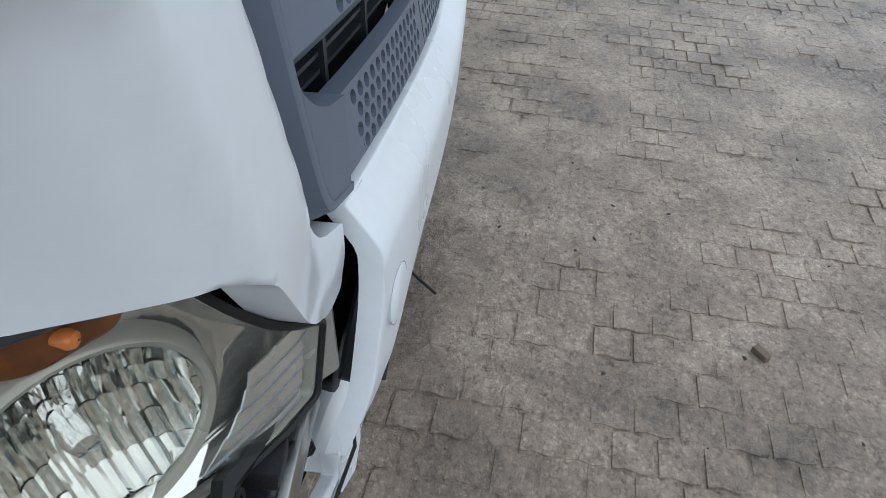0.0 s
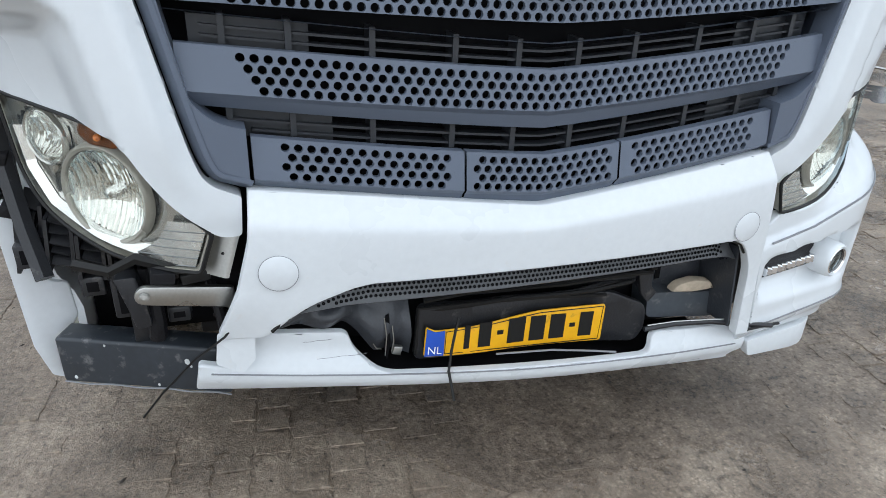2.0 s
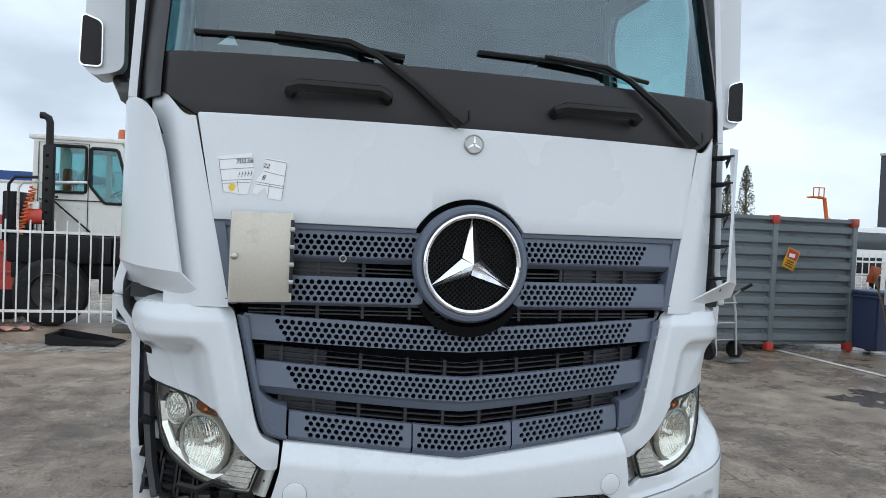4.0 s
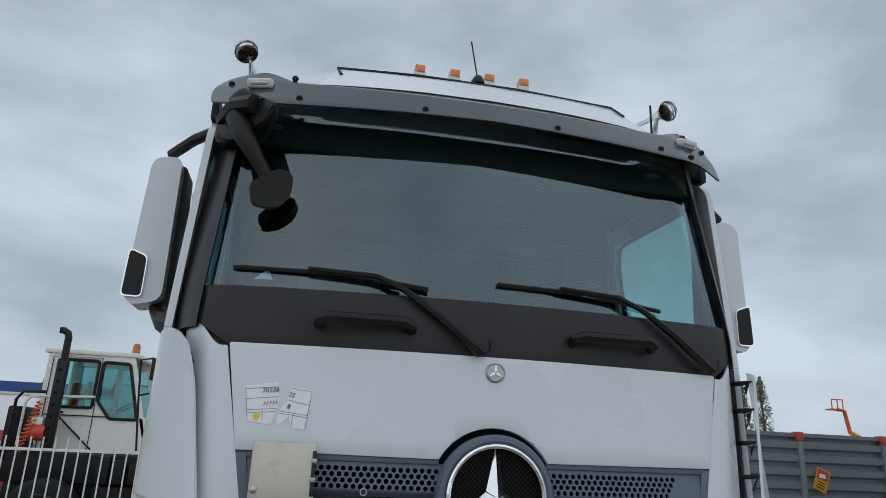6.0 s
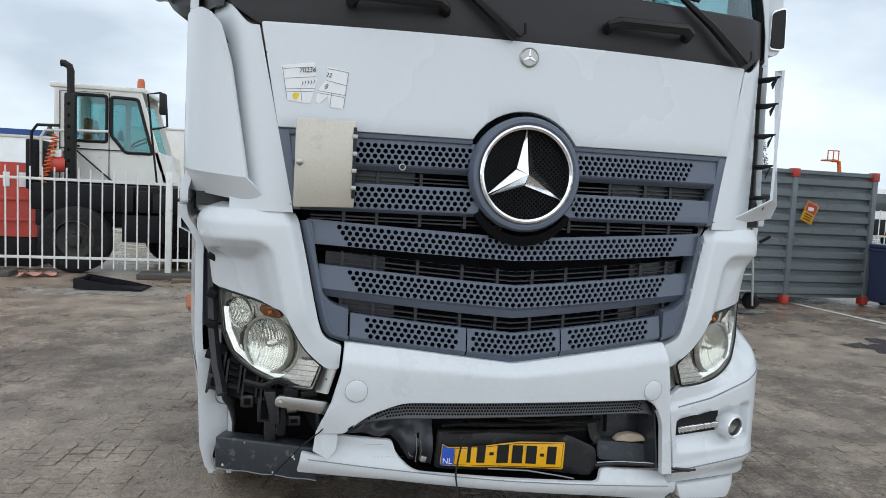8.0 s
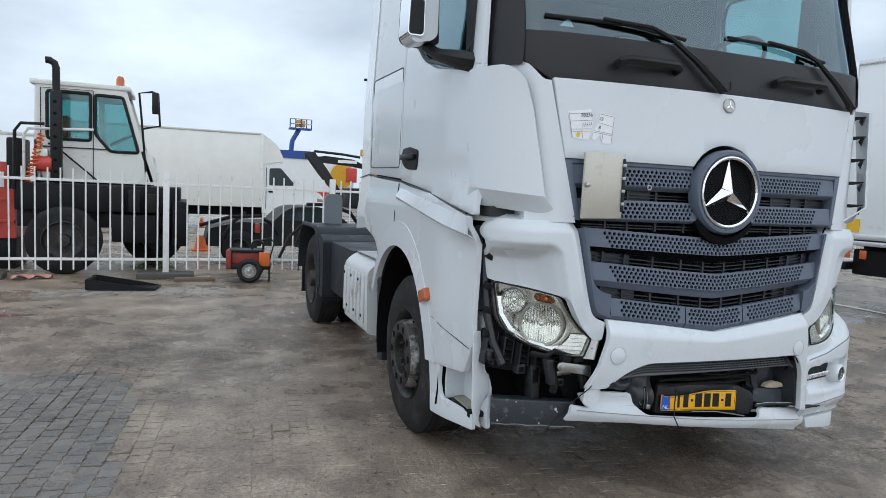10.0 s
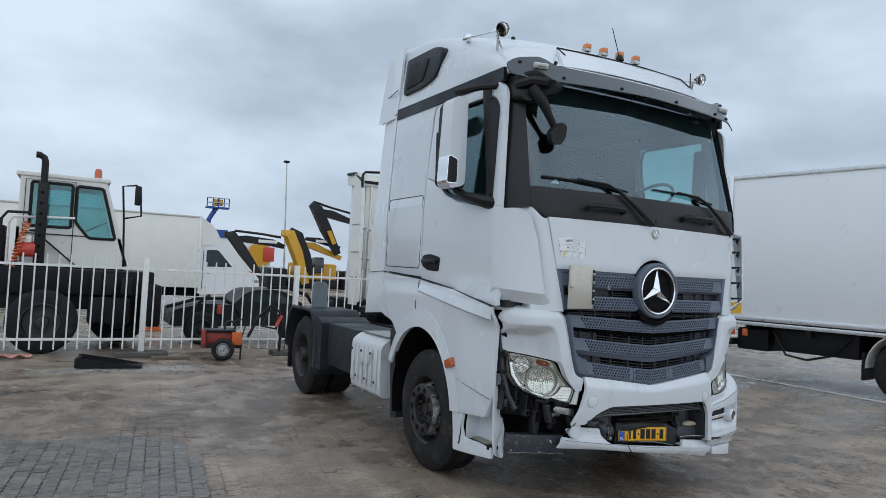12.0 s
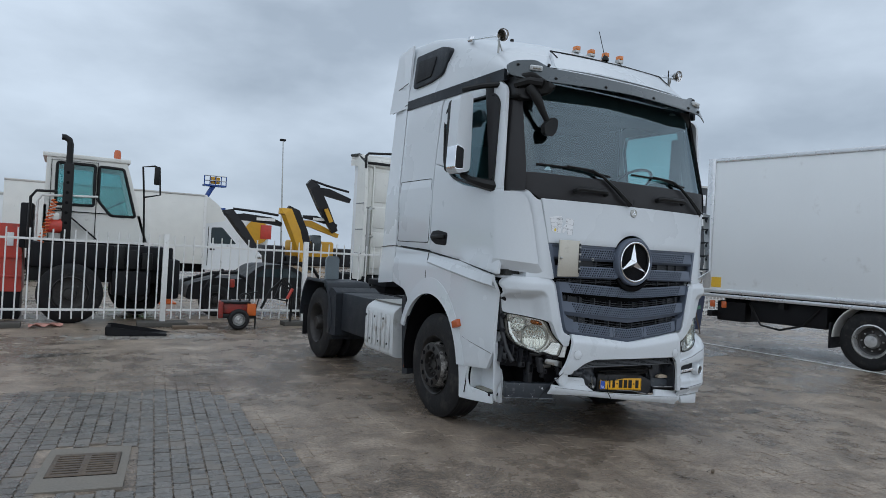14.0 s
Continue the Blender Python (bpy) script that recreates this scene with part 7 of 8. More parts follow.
# ---- grey container, bin ----
cont = thing("steel_container", "grey ribbed steel container with red corner castings", "container", at=(5.2, 7.05, 0))
CGREY = material("container_grey", (0.17, 0.2, 0.215), 0.5, vary=0.12, dirt=(0.1, 0.08, 0.07), dirt_amount=0.15)
part("body", box(0.0, 3.4, 0.06, 2.2, 0.12, 2.16), CGREY, cont)
for i in range(10):
    z = 0.16 + 0.2 * i
    for a, b in ((0.06, 1.78), (1.88, 3.32)):
        part("wall_rib", prism([(0.06, z), (0.0, z + 0.03), (0.0, z + 0.12), (0.06, z + 0.15)], a, b, "x"), CGREY, cont, smooth=0)
for x in (0.0, 1.78, 3.32):
    pc = part("corner_post", box(x, x + 0.09, -0.02, 0.1, 0.1, 2.2, 0.006), CGREY, cont)
    for z in (0.02, 2.1):
        part("corner_casting", box(x - 0.015, x + 0.105, -0.03, 0.1, z, z + 0.14, 0.01), RED, pc, "red corner casting")
part("top_rail", box(0, 3.4, 0.0, 0.1, 2.16, 2.22), CGREY, cont)

# ---- beyond the fence ----
GREEN = material("hill_grass", (0.11, 0.22, 0.04), 0.9, vary=0.3, scale=0.1, fine=2)
FAR_WHITE = material("far_white_paint", (0.8, 0.82, 0.82), 0.45, vary=0.06, dirt=(0.6, 0.59, 0.57), dirt_amount=0.0)
CREAM = material("cream_white_paint", (0.8, 0.8, 0.75), 0.45, vary=0.06, dirt=(0.6, 0.59, 0.55), dirt_amount=0.0)
YELLOW = material("machine_yellow", (0.62, 0.33, 0.02), 0.45, vary=0.1)
BLUE = material("blue_paint", (0.02, 0.07, 0.28), 0.45, vary=0.1)
ORANGE = material("orange_paint", (0.62, 0.13, 0.02), 0.5, vary=0.1)
CYANGLASS = glass("cab_glass", (0.5, 0.72, 0.72), 0.03, 0.07)
DARKGLASS = material("dark_car_glass", (0.03, 0.045, 0.05), 0.08, vary=0.1, coat=0.4)
WOOD = material("grey_wood", (0.16, 0.12, 0.085), 0.85, vary=0.3, fine=40, bump=0.3)
FACADE = material("dark_facade", (0.055, 0.062, 0.07), 0.6, vary=0.1, scale=0.4)


def wheel_y(r, w, rim, parent, at, name="wheel", deep=0.08):
    """A wheel whose axle lies along y, its face towards minus y."""
    t = lathe([(r * 0.58, -w / 2), (r * 0.8, -w / 2 - 0.012), (r * 0.94, -w / 2 + 0.01), (r, -w / 2 + 0.04), (r, w / 2 - 0.04), (r * 0.94, w / 2), (r * 0.58, w / 2)], 40)
    wh = part(name, t, RUBBER, parent, m=pose(*at))
    part("rim", lathe([(r * 0.585, -w / 2 - 0.002), (r * 0.56, -w / 2 - 0.008), (r * 0.52, -w / 2 + deep), (r * 0.4, -w / 2 + deep + 0.02), (r * 0.2, -w / 2 + deep), (r * 0.18, -w / 2 + 0.01), (0.001, -w / 2)], 32), rim, wh)
    for k in range(8):
        a = 2 * math.pi * k / 8
        part("wheel_nut", moved(lathe([(0.016, 0.0), (0.016, -0.03), (0.001, -0.03)], 6), pose(r * 0.3 * math.cos(a), -w / 2 + deep + 0.01, r * 0.3 * math.sin(a))), rim, wh, smooth=0)
    return wh


# terminal tractor with a tall half cab
yt = thing("terminal_tractor", "white terminal tractor with a black chassis and orange beacon", "tractor")
YC = 9.75
shell = [(-4.82, 1.45), (-4.8, 2.98), (-4.62, 2.985), (-4.62, 2.14), (-4.02, 2.14), (-4.02, 2.88), (-4.62, 2.88), (-4.621, 2.985), (-3.93, 2.99), (-3.93, 2.25), (-3.72, 1.98), (-3.3, 1.98), (-3.53, 2.86), (-3.93, 2.87), (-3.931, 2.99), (-3.48, 3.0), (-3.2, 2.02), (-3.08, 1.94), (-3.02, 1.45)]
for yy, nm in ((YC, "cab_side"), (YC + 1.25, "cab_side")):
    sd = part(nm, plate(shell, lambda x, z, yy=yy: (x, yy, z), 0.05, step=0, edge=0), CREAM, yt)
    if yy == YC:
        for poly in ([(-4.63, 2.13), (-4.01, 2.13), (-4.01, 2.89), (-4.63, 2.89)], [(-3.94, 2.24), (-3.72, 1.97), (-3.29, 1.97), (-3.53, 2.87), (-3.94, 2.88)]):
            fr = fillet(poly, 0.05)
            part("window_frame", rod([(x, YC - 0.005, z) for x, z in fr] + [(fr[0][0], YC - 0.005, fr[0][1])], 0.026, 6, cap=False), INK, sd)
    for poly in ([(-4.63, 2.13), (-4.01, 2.13), (-4.01, 2.89), (-4.63, 2.89)], [(-3.94, 2.24), (-3.72, 1.97), (-3.29, 1.97), (-3.53, 2.87), (-3.94, 2.88)]):
        w = part("window", plate(poly, lambda x, z, yy=yy: (x, yy + 0.02, z), 0.004, step=0, edge=0), CYANGLASS, sd)
        w.visible_shadow = False
part("roof", box(-4.87, -3.42, YC - 0.03, YC + 1.33, 2.98, 3.06, 0.02), CREAM, yt)
part("cab_rear", box(-4.82, -4.77, YC, YC + 1.3, 1.45, 2.1), CREAM, yt)
part("cab_front", plate([(YC, 1.5), (YC + 1.3, 1.5), (YC + 1.3, 2.0), (YC, 2.0)], lambda y, z: (-3.06 - 0.3 * (z - 1.5), y, z), 0.05, (-1, 0, 0), step=0, edge=0), CREAM, yt)
part("cab_floor", box(-4.8, -3.1, YC + 0.02, YC + 1.28, 1.4, 1.46), DARK, yt)
part("seat", box(-4.45, -4.0, YC + 0.4, YC + 0.95, 1.5, 2.0, 0.06), DARK, yt)
part("seat_back", box(-4.5, -4.38, YC + 0.4, YC + 0.95, 1.9, 2.55, 0.05), ORANGE_BROWN, yt)
part("steering_wheel", moved(lathe([(0.2 + 0.015 * math.cos(t), 0.015 * math.sin(t)) for t in [2 * math.pi * i / 6 for i in range(7)]], 24, "z"), pose(-3.6, YC + 0.65, 2.2, 0, -30, 0)), INK, yt)
part("door_line", rod([(-4.72, YC - 0.012, 1.47), (-4.72, YC - 0.012, 2.93), (-3.97, YC - 0.012, 2.94), (-3.97, YC - 0.012, 1.47)], 0.008, 4), INK, yt)
part("waist_line", rod([(-4.7, YC - 0.012, 2.0), (-3.72, YC - 0.012, 2.0)], 0.012, 4), INK, yt)
part("door_handle", box(-4.62, -4.42, YC - 0.03, YC, 2.03, 2.06, 0.005), INK, yt)
part("diagonal_stay", rod([(-4.55, YC - 0.06, 2.05), (-3.9, YC - 0.06, 1.48)], 0.015, 6), INK, yt)
part("hand_rail", rod([(-4.9, 9.45, 1.45), (-4.9, 9.45, 2.15), (-4.84, 9.45, 2.25), (-4.65, 9.45, 2.26), (-3.95, 9.6, 2.3)], 0.022, 8), FENCE_WHITE, yt)
part("hand_rail", rod([(-5.02, 9.35, 1.3), (-5.0, 9.35, 2.2), (-4.92, 9.35, 2.32), (-4.6, 9.35, 2.33)], 0.025, 8), INK, yt)
ex = part("exhaust_guard", box(-4.52, -4.36, 9.3, 9.42, 1.45, 2.85, 0.02), INK, yt)
for k in range(7):
    part("guard_hole", moved(lathe([(0.026, -0.001), (0.001, -0.0015)], 12), pose(-4.45, 9.3, 1.6 + 0.18 * k)), VOID, ex)
part("exhaust_pipe", rod([(-4.44, 9.36, 2.8), (-4.44, 9.36, 3.2), (-4.46, 9.36, 3.27), (-4.53, 9.36, 3.31), (-4.58, 9.36, 3.31)], 0.055, 10), INK, ex)
bc_ = part("beacon", lathe([(0.065, 0.0), (0.065, 0.12), (0.045, 0.17), (0.001, 0.18)], 16, "z"), ORANGE_BROWN, yt, "orange rotating beacon", m=pose(-3.62, 10.37, 3.12))
part("beacon_foot", lathe([(0.03, -0.08), (0.03, 0.0)], 10, "z"), STEEL, bc_)
part("mirror_arm", rod([(-3.15, 9.4, 1.5), (-3.2, 9.2, 2.3), (-3.25, 9.15, 2.9), (-3.05, 9.1, 2.93), (-2.97, 9.08, 2.9), (-2.94, 9.08, 2.4), (-3.2, 9.15, 2.34)], 0.018, 6), INK, yt)
part("mirror", box(-3.06, -2.96, 9.03, 9.1, 2.58, 2.92, 0.02), INK, yt)
part("chassis", box(-5.02, -2.62, 9.35, 10.9, 0.98, 1.42, 0.03), DARK, yt)
part("chassis_rail", box(-5.02, -2.7, 9.55, 9.7, 0.72, 0.98, 0.01), INK, yt)
part("battery_box", box(-3.66, -3.0, 9.3, 9.75, 0.5, 0.96, 0.03), DARK, yt)
for k in range(3):
    part("deck_step", box(-3.65 + 0.24 * k, -3.47 + 0.24 * k, 9.24, 9.36, 1.0, 1.4 - 0.05 * k, 0.01), INK, yt)
part("axle", rod([(-4.32, 9.4, 0.53), (-4.32, 10.9, 0.53)], 0.09, 8), INK, yt)
part("front_bumper", box(-2.75, -2.5, 9.2, 11.0, 0.45, 1.2, 0.05), DARK, yt)
part("air_tank", rod([(-4.75, 9.4, 1.72), (-4.5, 9.4, 1.72)], 0.13, 14), RED, yt)
part("tank_top", box(-4.72, -4.55, 9.3, 9.5, 1.82, 1.95, 0.03), CREAM, yt)
part("equipment_rack", box(-5.15, -4.95, 9.5, 10.2, 1.3, 2.1, 0.03), DARK, yt)
coil = [(-4.82 + 0.0022 * k + 0.05 * math.cos(k * 0.9), 9.28 + 0.05 * math.sin(k * 0.9), 1.42 + 0.0085 * k) for k in range(90)]
part("air_hose", rod(coil, 0.012, 5), ORANGE, yt, "coiled orange air hose")
wheel_y(0.53, 0.34, RIM, yt, (-4.32, 9.28, 0.53))
wheel_y(0.53, 0.34, RIM, yt, (-3.1, 10.9, 0.53))

# red machine beside the tractor
rm_ = thing("red_machine", "red painted machine body with pale stripes behind the fence", "machine")
part("body", prism(fillet([(-6.9, 0.5), (-6.9, 1.5, 0.1), (-6.4, 1.72, 0.06), (-5.12, 1.72, 0.06), (-5.08, 0.5)], 0.03), 9.8, 10.7, "y", 0.03), RED, rm_)
part("skirt", box(-6.85, -5.1, 9.85, 10.65, 0.0, 0.5, 0.02), DARK, rm_)
for k in range(5):
    part("stripe", box(-6.3 + 0.24 * k, -6.2 + 0.24 * k, 9.785, 9.8, 1.32, 1.56, 0.004), PAPER, rm_)
for z in (0.75, 1.1):
    part("ledge", box(-6.6, -5.1, 9.76, 9.81, z, z + 0.05, 0.01), RED, rm_)

# box van with a rounded nose over its cab
bv = thing("box_van", "white box van with a rounded roof nose", "van")
VY = 20.6
part("box_body", box(-6.2, -0.13, VY, VY + 2.2, 0.75, 3.2, 0.02), CREAM, bv)
part("box_edge", box(-0.2, -0.1, VY - 0.02, VY + 2.22, 0.75, 3.22, 0.01), FENCE_WHITE, bv)
part("top_edge", box(-6.2, -0.13, VY - 0.015, VY + 2.2, 3.16, 3.23, 0.01), ALU, bv)
part("roof_nose", prism(fillet([(-0.1, 3.2, 0.02), (0.35, 2.9, 0.2), (0.62, 2.35, 0.1), (-0.1, 2.2, 0.02)], 0.1), VY + 0.05, VY + 2.1, "y", 0.05), CREAM, bv)
cabp = fillet([(-0.1, 0.55, 0.02), (-0.1, 2.22, 0.05), (0.5, 2.3, 0.15), (1.2, 1.55, 0.1), (1.95, 1.25, 0.2), (2.05, 0.6, 0.1)], 0.05)
vc = part("cab_body", prism(cabp, VY + 0.08, VY + 2.05, "y", 0.04), FAR_WHITE, bv)
part("side_window", prism(fillet([(0.12, 1.5), (0.12, 2.08), (0.5, 2.1), (1.02, 1.52)], 0.06), VY + 0.07, VY + 0.09, "y"), DARKGLASS, vc)
part("door_line", rod([(0.02, VY + 0.07, 0.7), (0.02, VY + 0.07, 2.1)], 0.012, 4), INK, vc)
part("handle", box(0.1, 0.26, VY + 0.05, VY + 0.09, 1.26, 1.32, 0.01), INK, vc)
part("headlamp", box(1.75, 1.98, VY + 0.06, VY + 0.3, 1.0, 1.16, 0.03), REFLECTOR, vc)
for x in (-4.5, 1.35):
    wheel_y(0.36, 0.24, RIM, bv, (x, VY + 0.25, 0.36))
part("underframe", box(-6.2, 0.0, VY + 0.3, VY + 1.9, 0.45, 0.75), VOID, bv)

# rear of another white cab just behind the fence
rc = thing("parked_truck_cab", "dirty white truck cab seen from its rear wall", "truck", at=(0.5, 0, 0))
for x in (1.2, 3.1):
    wheel_y(0.5, 0.3, RIM, rc, (x, 11.3, 0.5))
part("rear_wall", box(1.1, 3.5, 9.95, 10.1, 1.0, 3.62, 0.04), CREAM, rc)
for z0, z1 in ((1.15, 1.55), (1.65, 2.0), (2.1, 2.6), (2.7, 3.4)):
    for k in range(3):
        part("pressed_panel", box(1.25 + 0.75 * k, 1.9 + 0.75 * k, 9.93, 9.96, z0, z1, 0.015), CREAM, rc)
part("side_fairing", prism(fillet([(9.72, 0.9), (9.7, 2.4), (9.74, 3.4, 0.2), (9.9, 3.76, 0.12), (10.2, 3.8), (10.2, 0.9)], 0.03), 0.92, 1.0, "x", 0.01), CREAM, rc)
for zz in (1.5, 2.05, 2.65):
    part("fairing_seam", rod([(0.915, 9.72, zz), (0.915, 10.15, zz)], 0.012, 4), LINE_GREY, rc)
for xx in (1.22, 1.95, 2.7):
    part("wall_rib", box(xx - 0.02, xx + 0.02, 9.9, 9.96, 1.05, 3.55, 0.01), CREAM, rc)
part("roof_gutter", box(0.95, 3.5, 9.86, 9.96, 3.56, 3.62, 0.01), INK, rc)
part("roof_fairing", prism(fillet([(9.9, 3.5), (9.86, 3.66, 0.05), (10.0, 3.8, 0.1), (10.8, 3.84), (10.8, 3.6)], 0.04), 0.98, 3.5, "x", 0.02), CREAM, rc)
part("roof_rim", rod([(0.93, 9.74, 3.45), (0.94, 9.78, 3.62), (0.97, 9.85, 3.74), (1.05, 9.9, 3.81), (1.6, 9.92, 3.86), (3.4, 9.93, 3.88)], 0.03, 6), INK, rc)
part("cab_body", box(1.05, 3.5, 10.1, 10.75, 1.0, 3.7, 0.05), FAR_WHITE, rc)
part("exhaust_stack", rod([(1.05, 9.75, 0.9), (1.05, 9.75, 2.5), (1.12, 9.8, 2.55)], 0.05, 8), STEEL, rc)
part("bracket", rod([(0.98, 9.7, 2.55), (1.25, 9.9, 2.55)], 0.02, 6), STEEL, rc)
part("bracket", rod([(0.98, 9.7, 1.9), (1.25, 9.9, 1.9)], 0.02, 6), STEEL, rc)
part("yellow_sticker", box(2.0, 2.1, 9.915, 9.93, 2.35, 2.55), YELLOW, rc)
part("roof_rim", rod([(0.93, 9.76, 3.6), (0.95, 10.2, 3.8), (0.97, 10.75, 3.84)], 0.035, 6), INK, rc)
# chassis as one near-black block, shade included in its colour
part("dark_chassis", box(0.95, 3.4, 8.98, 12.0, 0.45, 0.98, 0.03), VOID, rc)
part("yellow_hose", rod([(1.5 + 0.04 * math.cos(k), 9.6 + 0.04 * math.sin(k), 0.95 + 0.008 * k) for k in range(50)], 0.012, 5), YELLOW, rc)

# excavators far behind: booms and sticks
def excavator(label):
    return thing("excavator", label, "excavator", "far excavators")


def arm(name, pts, r, mat, parent, y=46.0):
    n = len(pts)
    return part(name, rod([(x, y, z) for x, z in pts], r, 4, radii=[r * (0.6 if i in (0, n - 1) else 1.0) for i in range(n)]), mat, parent, smooth=0)


DARKMETAL = material("dark_machine_paint", (0.016, 0.016, 0.018), 0.5, vary=0.2, spec=0.3)
e1 = excavator("far excavator with a black boom and stick")
arm("stick", [(5.45, 3.7), (5.9, 3.75), (6.8, 2.6), (8.2, 0.8)], 0.42, DARKMETAL, e1)
arm("boom", [(6.0, 3.45), (7.0, 3.5), (9.0, 3.35), (9.9, 3.1)], 0.36, DARKMETAL, e1, 46.3)
part("pale_bar", box(7.9, 9.3, 45.9, 45.95, 3.3, 3.52), FENCE_WHITE, e1)
part("cylinder", rod([(6.2, 46.2, 4.05), (8.2, 46.2, 3.95), (9.6, 46.2, 3.8)], 0.09, 8), DARKMETAL, e1)
e2 = excavator("far yellow excavator with a black stick")
arm("boom", [(9.55, 4.15), (10.1, 4.1), (10.8, 2.6), (11.6, 0.4)], 0.5, YELLOW, e2, 45.8)
arm("stick", [(10.3, 4.45), (10.9, 4.1), (11.6, 2.6), (12.2, 1.1)], 0.45, DARKMETAL, e2, 46.2)
arm("upper_boom", [(11.2, 3.4), (12.2, 3.35), (14.6, 2.5)], 0.36, YELLOW, e2, 46.6)
arm("boom_cover", [(11.6, 3.85), (12.6, 3.8), (14.4, 3.3)], 0.28, DARKMETAL, e2, 46.4)
part("pale_bar", box(12.3, 13.3, 46.0, 46.05, 3.62, 3.82), FENCE_WHITE, e2)
part("body", box(11.0, 14.6, 47.2, 49, 0.6, 2.0, 0.2), YELLOW, e2)
part("track", box(10.6, 14.8, 47.0, 49.2, 0.0, 0.75, 0.2), DARKMETAL, e2)
part("cab", box(12.6, 13.4, 46.9, 48, 1.2, 2.5, 0.15), DARKGLASS, e2)
e3 = excavator("far dark excavator arm with a yellow plate")
arm("stick", [(11.75, 6.55), (12.2, 6.2), (13.0, 4.7), (14.1, 2.8)], 0.55, DARKMETAL, e3)
arm("boom", [(12.3, 6.1), (13.5, 5.9), (15.4, 5.4)], 0.42, DARKMETAL, e3, 46.4)
part("cylinder", rod([(12.0, 46.2, 6.75), (13.5, 46.2, 6.4), (15.2, 46.2, 6.1)], 0.09, 8), DARKMETAL, e3)
part("yellow_plate", prism([(12.95, 4.5), (13.25, 4.6), (13.75, 3.6), (13.45, 3.5)], 45.4, 45.5, "y"), YELLOW, e3)
for e_ in (e1, e3):
    part("body", box(8.9 if e_ is e1 else 14.9, 10.4 if e_ is e1 else 17.5, 46.5, 50, 0.0, 1.5, 0.2), DARKMETAL, e_)

# shed with a yellow and red round sign
shed = thing("far_shed", "low white building with a blue roof band", "building")
part("wall", box(5.5, 12.0, 58, 66, 0.0, 3.9), FAR_WHITE, shed)
part("blue_band", box(5.0, 8.0, 57.9, 66, 3.9, 4.6), BLUE, shed)
part("red_base", box(5.5, 12.0, 57.9, 58, 0.0, 1.0), RED, shed)
part("round_sign", moved(lathe([(1.1, 0.0), (1.1, -0.1), (0.001, -0.1)], 24), pose(10.9, 57.8, 2.6)), YELLOW, shed)
part("sign_shield", box(11.2, 12.2, 57.6, 57.68, 2.0, 3.3, 0.02), RED, shed)
lift = thing("boom_lift", "blue boom lift with its basket raised", "lift")
part("basket_floor", box(6.4, 8.4, 60, 61, 6.65, 6.8), BLUE, lift)
for x in (6.4, 6.9, 7.4, 7.9, 8.35):
    part("basket_post", rod([(x, 60, 6.7), (x, 60, 7.6)], 0.05, 5), BLUE, lift)
for z in (7.15, 7.6):
    part("basket_rail", rod([(6.4, 60, z), (8.4, 60, z)], 0.05, 5), STEEL, lift)
part("control_box", box(7.0, 7.8, 60.1, 60.5, 6.9, 7.5, 0.05), YELLOW, lift)
part("boom", rod([(7.3, 60.5, 6.7), (6.7, 60.5, 5.6), (6.2, 60.5, 0.6)], 0.22, 8), BLUE, lift)
part("base", box(5.4, 7.2, 59.8, 61.5, 0.0, 1.0, 0.1), BLUE, lift)
pole = thing("lamp_post", "tall thin steel floodlight pole", "lamp post")
part("pole", rod([(13.9, 60, 0), (13.5, 60, 11.7)], 0.08, 8, radii=[0.1, 0.05]), STEEL, pole)
part("floodlight", box(13.2, 13.75, 59.8, 60.2, 11.65, 11.85, 0.05), DARK, pole)

# dark wrecks and tyres right behind the fence
wr = thing("scrap_vehicle", "dark dismantled car body behind the fence", "car")
wp = fillet([(-2.2, 0.35, 0.1), (-2.15, 0.68, 0.1), (-1.6, 0.82, 0.1), (-1.0, 0.8, 0.1), (-0.7, 1.12, 0.2), (0.0, 1.15, 0.2), (0.5, 0.85, 0.15), (0.75, 0.4, 0.1)], 0.1)
part("body", prism(wp, 10.4, 11.9, "y", 0.08), material("dull_black_body", (0.014, 0.014, 0.015), 0.55, vary=0.3, spec=0.3), wr)
for k, (xa, za, xb, zb) in enumerate(((-2.3, 0.75, -1.2, 0.95), (-1.9, 0.55, -1.5, 1.0), (-1.2, 0.9, -0.9, 0.6), (-0.4, 1.2, 0.5, 1.05), (0.4, 1.1, 0.8, 0.5))):
    part("bent_rail", rod([(xa, 10.2 - 0.05 * k, za), ((xa + xb) / 2, 10.15, (za + zb) / 2 + 0.08), (xb, 10.2, zb)], 0.035, 6), DARK, wr)
part("tail_lamp", box(-1.32, -1.22, 10.3, 10.42, 0.62, 0.8, 0.02), RED, wr)
part("window", prism(fillet([(-0.78, 0.86), (-0.6, 1.04), (-0.05, 1.06), (0.3, 0.86)], 0.06), 10.38, 10.41, "y"), DARKGLASS, wr)
for x in (-1.6, 0.3):
    wheel_y(0.33, 0.22, RIM, wr, (x, 10.42, 0.33))
hose = tagged(part("black_hose", rod([(-1.1, 8.5, 0.35), (-0.95, 8.45, 0.7), (-0.7, 8.45, 0.95), (-0.55, 8.48, 0.8), (-0.6, 8.5, 0.5), (-0.85, 8.48, 0.55), (-0.75, 8.46, 0.85), (-0.5, 8.48, 0.7), (-0.52, 8.5, 0.1)], 0.025, 6), INK), "black rubber hose hung on the fence", "hose")
part("red_grip", rod([(-0.62, 8.43, 0.55), (-0.52, 8.43, 0.75)], 0.03, 6), RED, hose)
